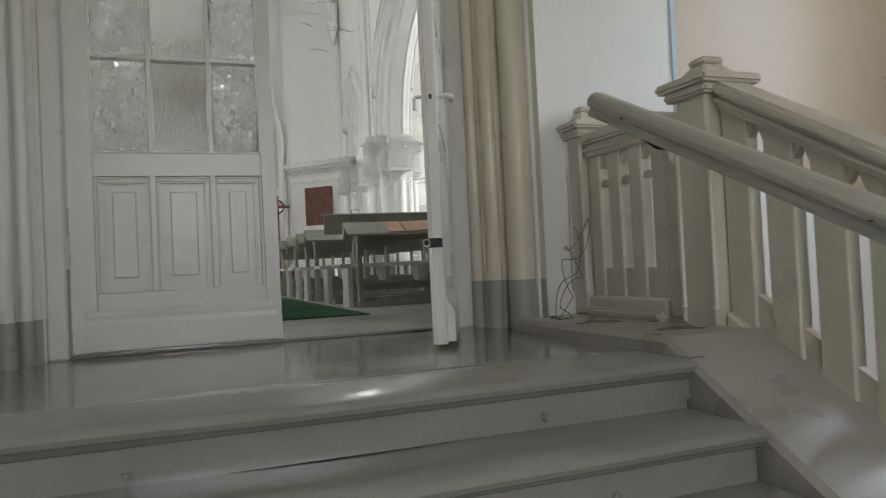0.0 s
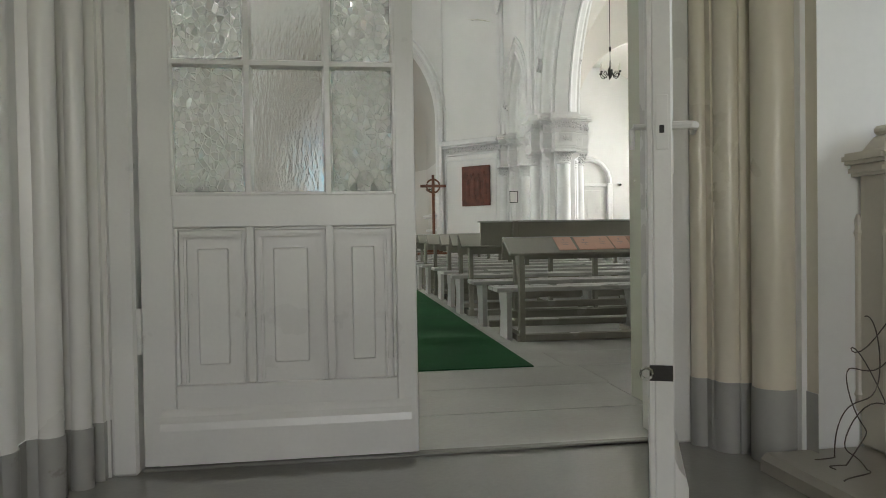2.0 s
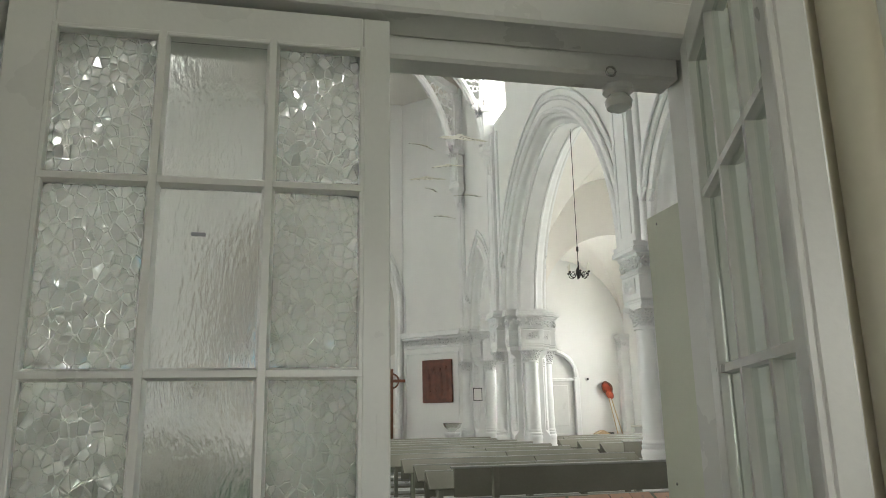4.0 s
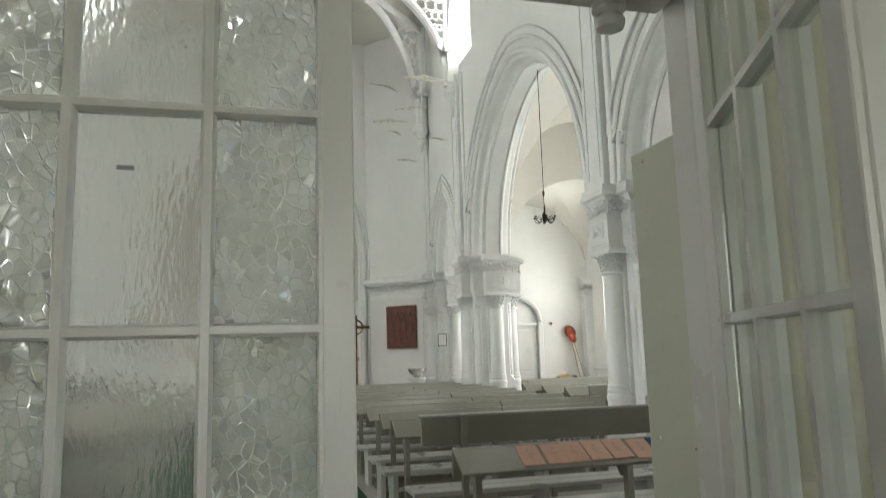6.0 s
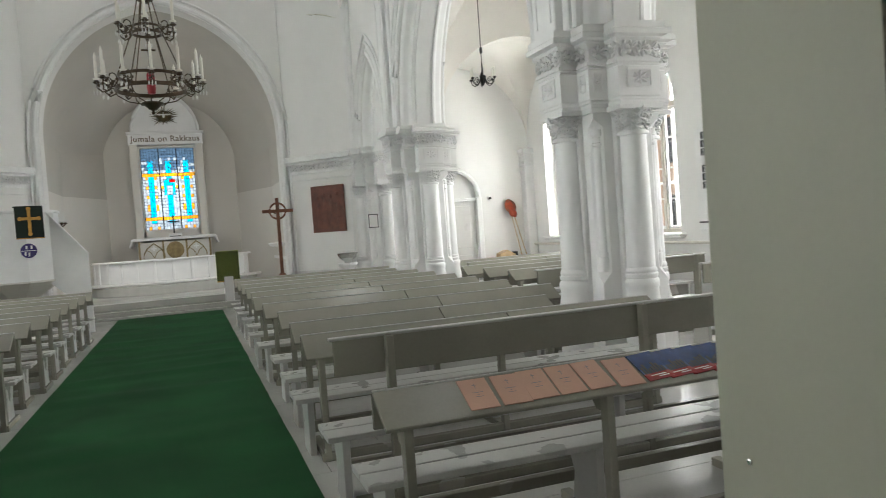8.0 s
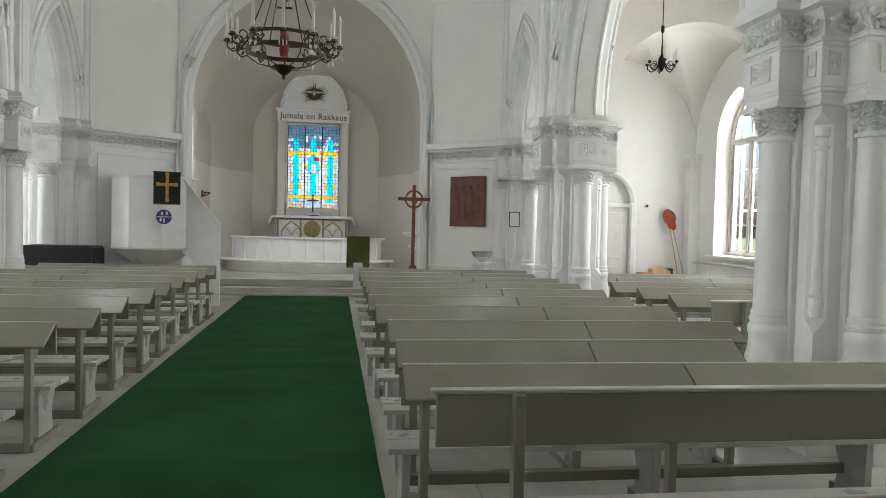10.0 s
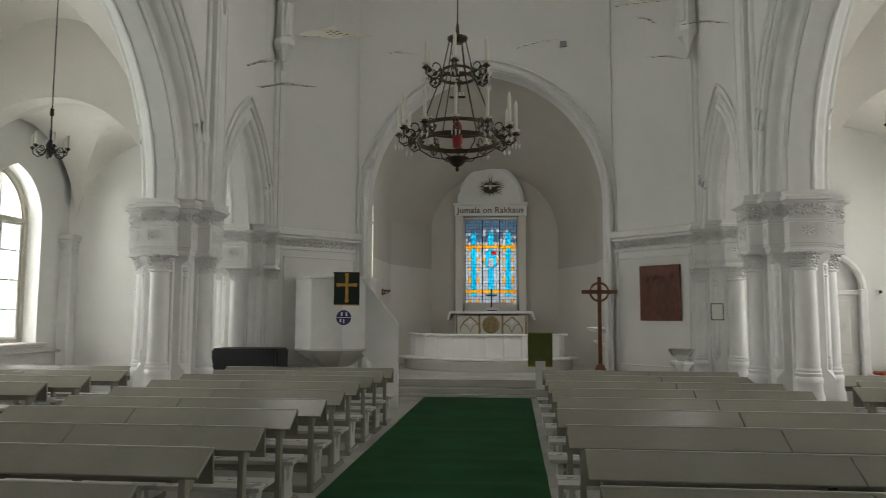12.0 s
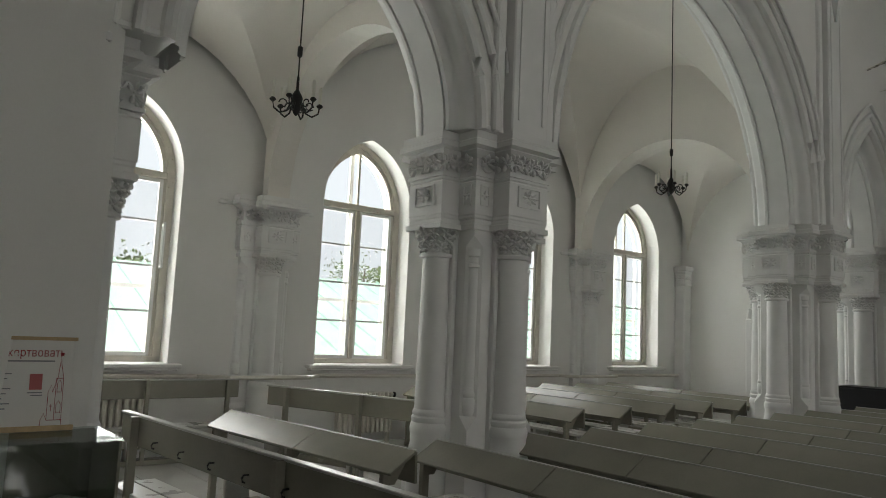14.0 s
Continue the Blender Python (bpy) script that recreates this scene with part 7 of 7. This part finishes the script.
# ---- high up: brackets with pierced tracery, hanging paper birds ----
def bracket(x, y, rz):
    b = thing("roof_bracket", "white curved roof bracket with pierced tracery", "bracket", x, y, 0, rz, group="roof brackets")
    part("corbel", lathe(bmesh.new(), [(0.02, 6.15), (0.06, 6.3), (0.14, 6.55), (0.20, 6.62), (0.20, 6.72), (0.16, 6.74)], 8), STONE, b)
    part("post", box((-0.12, -0.12, 6.74, 0.12, 0.12, 7.5)), STONE, b, bev=0.01)
    part("cap", box((-0.18, -0.18, 7.5, 0.18, 0.18, 7.62)), STONE, b, bev=0.015)
    cv = [(0.10 + 2.1 * (1 - math.cos(a)), 0, 6.8 + 2.3 * math.sin(a)) for a in [i * math.pi / 24 for i in range(13)]]
    part("brace", tube(bmesh.new(), cv, 0.09, 8), STONE, b, smooth=True)
    t = bmesh.new()
    for i in range(1, 9):
        p = cv[i]
        for k in range(3):
            xx = p[0] - 0.0 - (p[0] - 0.1) * (k + 0.5) / 3
            if p[0] - 0.1 > 0.12:
                rr = min(0.13, (p[0] - 0.1) / 5)
                tube(t, [(xx + rr * math.cos(q * math.pi / 4), 0, p[2] + 0.12 + rr * math.sin(q * math.pi / 4)) for q in range(8)], 0.022, 5, True)
    tube(t, [(0.12, 0, 7.6), (0.12, 0, 9.3)], 0.05, 6)
    part("tracery", t, STONE, b, "pierced tracery")
    part("beam", box((0.0, -0.08, 9.1, 2.4, 0.08, 9.3)), STONE, b, bev=0.01)
    return b


b0 = bracket(mx(3.72, 1), 14.55, -135 - 90 + 90)
for x, y, rz in ((mx(3.72, -1), 14.55, -45), (mx(3.80, 1), 12.0, 180), (mx(3.80, -1), 12.0, 0), (mx(3.80, 1), 6.04, 180), (mx(3.80, -1), 6.04, 0)):
    copy_thing(b0, pose(x, y, 0, 0, 0, rz))


BIRD_OUTLINE = ((-1, 0.05), (-0.72, 0.24), (-0.36, 0.18), (-0.17, 0.36), (-0.02, 0.44), (0.1, 0.22), (0.4, 0.15), (0.78, 0.22), (1.0, 0.08), (0.7, -0.04), (0.36, -0.1), (0.12, -0.32), (-0.12, -0.30), (-0.4, -0.14), (-0.76, -0.08))


def inside(x, y, pts):
    hit = False
    for (x0, y0), (x1, y1) in zip(pts, pts[1:] + pts[:1]):
        if (y0 > y) != (y1 > y) and x < (x1 - x0) * (y - y0) / (y1 - y0) + x0:
            hit = not hit
    return hit


def bird(x, y, z, rz, size, tilt):
    """A flat cut-out bird with rows of small cuts, their shade painted dark, hung on a thread."""
    b = thing("paper_bird", "pale cut-out paper bird with small cuts, hung on a thread", "paper bird", x, y, z, rz, group="hanging paper birds")
    m = Matrix.Rotation(radians(tilt), 4, "X")
    pts = [(px * size, py * size) for px, py in BIRD_OUTLINE]
    bm = bmesh.new()
    f = [bm.verts.new(m @ Vector((px, py, 0.05 * size * math.cos(px / size * 3)))) for px, py in pts]
    g_ = [bm.verts.new(v.co + Vector((0, 0, 0.003))) for v in f]
    bm.faces.new(f)
    bm.faces.new(g_[::-1])
    for i in range(len(f)):
        j = (i + 1) % len(f)
        bm.faces.new((f[j], f[i], g_[i], g_[j]))
    part("wings", bm, BIRDP, b)
    cuts = bmesh.new()
    rows_ = int(0.8 * size / 0.06) + 2
    for r_ in range(rows_):
        yy = -0.34 * size + 0.80 * size * r_ / rows_
        for c_ in range(int(2 * size / 0.085)):
            xx = -size + 0.085 * c_ + (0.042 if r_ % 2 else 0)
            if inside(xx - 0.02, yy, pts) and inside(xx + 0.03, yy + 0.02, pts) and inside(xx + 0.03, yy - 0.02, pts):
                zz = 0.05 * size * math.cos(xx / size * 3)
                bx(cuts, xx - 0.022, yy - 0.009, zz - 0.012, xx + 0.022, yy + 0.006, zz - 0.006, m=m)
    part("cuts", cuts, BIRDSHADE, b, "bent cuts with their shade painted dark", kind="stuff")
    part("thread", lathe(bmesh.new(), [(0.0012, 0.05 * size), (0.0012, 9.4 - z)], 4), PAPER, b)
    return b


for i, q in enumerate(BIRDS):
    bird(*q, (48, 14, 12, 26, 30, 18, 34, 40, 20, 30, 16, 22)[i])
sp = solid("wall_socket", box((1.62, 16.02, 7.0, 1.74, 16.045, 7.12)), tinted("grey_plastic", (0.3, 0.3, 0.32)), "small grey box on the wall", "box")
lamp = thing("soffit_lamp", "small round glass lamp under the door soffit", "lamp", 0.88, 0.20, 2.375)
part("base", lathe(bmesh.new(), [(0.05, 0.0), (0.05, -0.02), (0.035, -0.03)], 14), DOORP, lamp)
part("globe", lathe(bmesh.new(), [(0.03, -0.03), (0.045, -0.05), (0.04, -0.075), (0.01, -0.09)], 14), CRYSTAL, lamp, smooth=True)

# ---- outside the windows ----
haze = bpy.data.materials.new("hazy_sky")
haze.use_nodes = True
hz = haze.node_tree.nodes["Principled BSDF"]
hz.inputs["Base Color"].default_value = (0, 0, 0, 1)
hz.inputs["Roughness"].default_value = 1.0
hz.inputs["Specular IOR Level"].default_value = 0.0
hz.inputs["Emission Color"].default_value = (0.88, 0.95, 1.0, 1)
hz.inputs["Emission Strength"].default_value = 0.9
solid("backdrop", box((-120.2, -150, -1.4, -120, 170, 90), (120, -150, -1.4, 120.2, 170, 90)), haze, "bright hazy summer sky", "sky", "structure")
solid("ground", box((-400, -400, -1.6, 400, 400, -1.4)), GRASS, "grass ground", "ground", "structure")
nb = thing("neighbour_house", "house with a pale green metal roof", "house", -19.5, 8, -2.9)
part("wall", box((-6, -22, 0, 6, 22, 3.0)), BRICKR, nb)
rf = bmesh.new()
prism(rf, [(-8.6, 2.6), (8.6, 2.6), (0, 6.0)], -22.5, 22.5)
part("roof", rf, ROOFG, nb)
for i in range(60):
    y = -22 + 0.75 * i
    part("roof_seam", prism(bmesh.new(), [(0.0, 6.0), (8.6, 2.6), (8.6, 2.66), (0.0, 6.06)], y, y + 0.05), ROOFG, nb)
# unseen window copies on the closed chancel walls, to go with the added lamps
for s in (-1, 1):
    copy_thing(win, pose(2.70 if s > 0 else -2.5, 17.25, 0.3, 0, 0, 90 if s < 0 else -90))
nb2 = thing("brick_house", "tall red-brown brick house", "house", 26, 10, -1.4)
part("wall", box((-4, -20, 0, 4, 20, 9)), BRICKR, nb2)
part("roof", prism(bmesh.new(), [(-4.5, 9), (4.5, 9), (0, 12)], -20.5, 20.5), ROOFG, nb2)
for i in range(8):
    for j in range(2):
        part("window", box((-4.03, -18 + 5 * i, 1.5 + 3.6 * j, -3.99, -16.6 + 5 * i, 3.6 + 3.6 * j)), BLACKC, nb2)


def tree(x, y, h, seed):
    r = random.Random(seed)
    t = thing("tree", "leafy green deciduous tree", "tree", x, y, -1.4, group="trees")
    bm = bmesh.new()
    tube(bm, [(0, 0, 0), (0.1, 0.05, h * 0.3), (-0.1, 0.1, h * 0.6), (0.05, 0, h * 0.9)], [0.28, 0.2, 0.13, 0.03], 8)
    tips = []
    for i in range(14):
        z = h * r.uniform(0.3, 0.8)
        a = r.uniform(0, 6.28)
        e = Vector((math.cos(a), math.sin(a), 0.6)) * h * r.uniform(0.15, 0.3)
        tube(bm, [(0, 0, z), Vector((0, 0, z)) + e * 0.5 + Vector((0, 0, 0.2)), Vector((0, 0, z)) + e], [0.07, 0.045, 0.015], 5)
        tips.append(Vector((0, 0, z)) + e)
    part("trunk", bm, BARK, t)
    vs, fs = [], []
    for tp in tips:
        for i in range(170):
            c = tp + Vector((r.gauss(0, 1), r.gauss(0, 1), r.gauss(0, 0.8))) * h * 0.085
            u = Vector((r.gauss(0, 1), r.gauss(0, 1), r.gauss(0, 1))).normalized()
            w = u.orthogonal().normalized()
            k = len(vs)
            s_ = r.uniform(0.10, 0.2)
            vs += [c - u * s_, c + w * s_ * 0.5, c + u * s_, c - w * s_ * 0.5]
            fs.append((k, k + 1, k + 2, k + 3))
    me = bpy.data.meshes.new("crown")
    me.from_pydata([tuple(v) for v in vs], [], fs)
    me.materials.append(LEAF)
    o = new("crown", me)
    o.parent = t
    return t


t0 = tree(-46, 22, 8, 1)
for i, (x, y, sc_) in enumerate(((-44, 2, 1.0), (-46, 14, 0.9), (-43, 30, 1.0), (-45, 44, 1.1))):
    t0.scale = (sc_, sc_, sc_)
    copy_thing(t0, pose(x, y, -1.4, 0, 0, 40 * i))
t0.scale = (1, 1, 1)
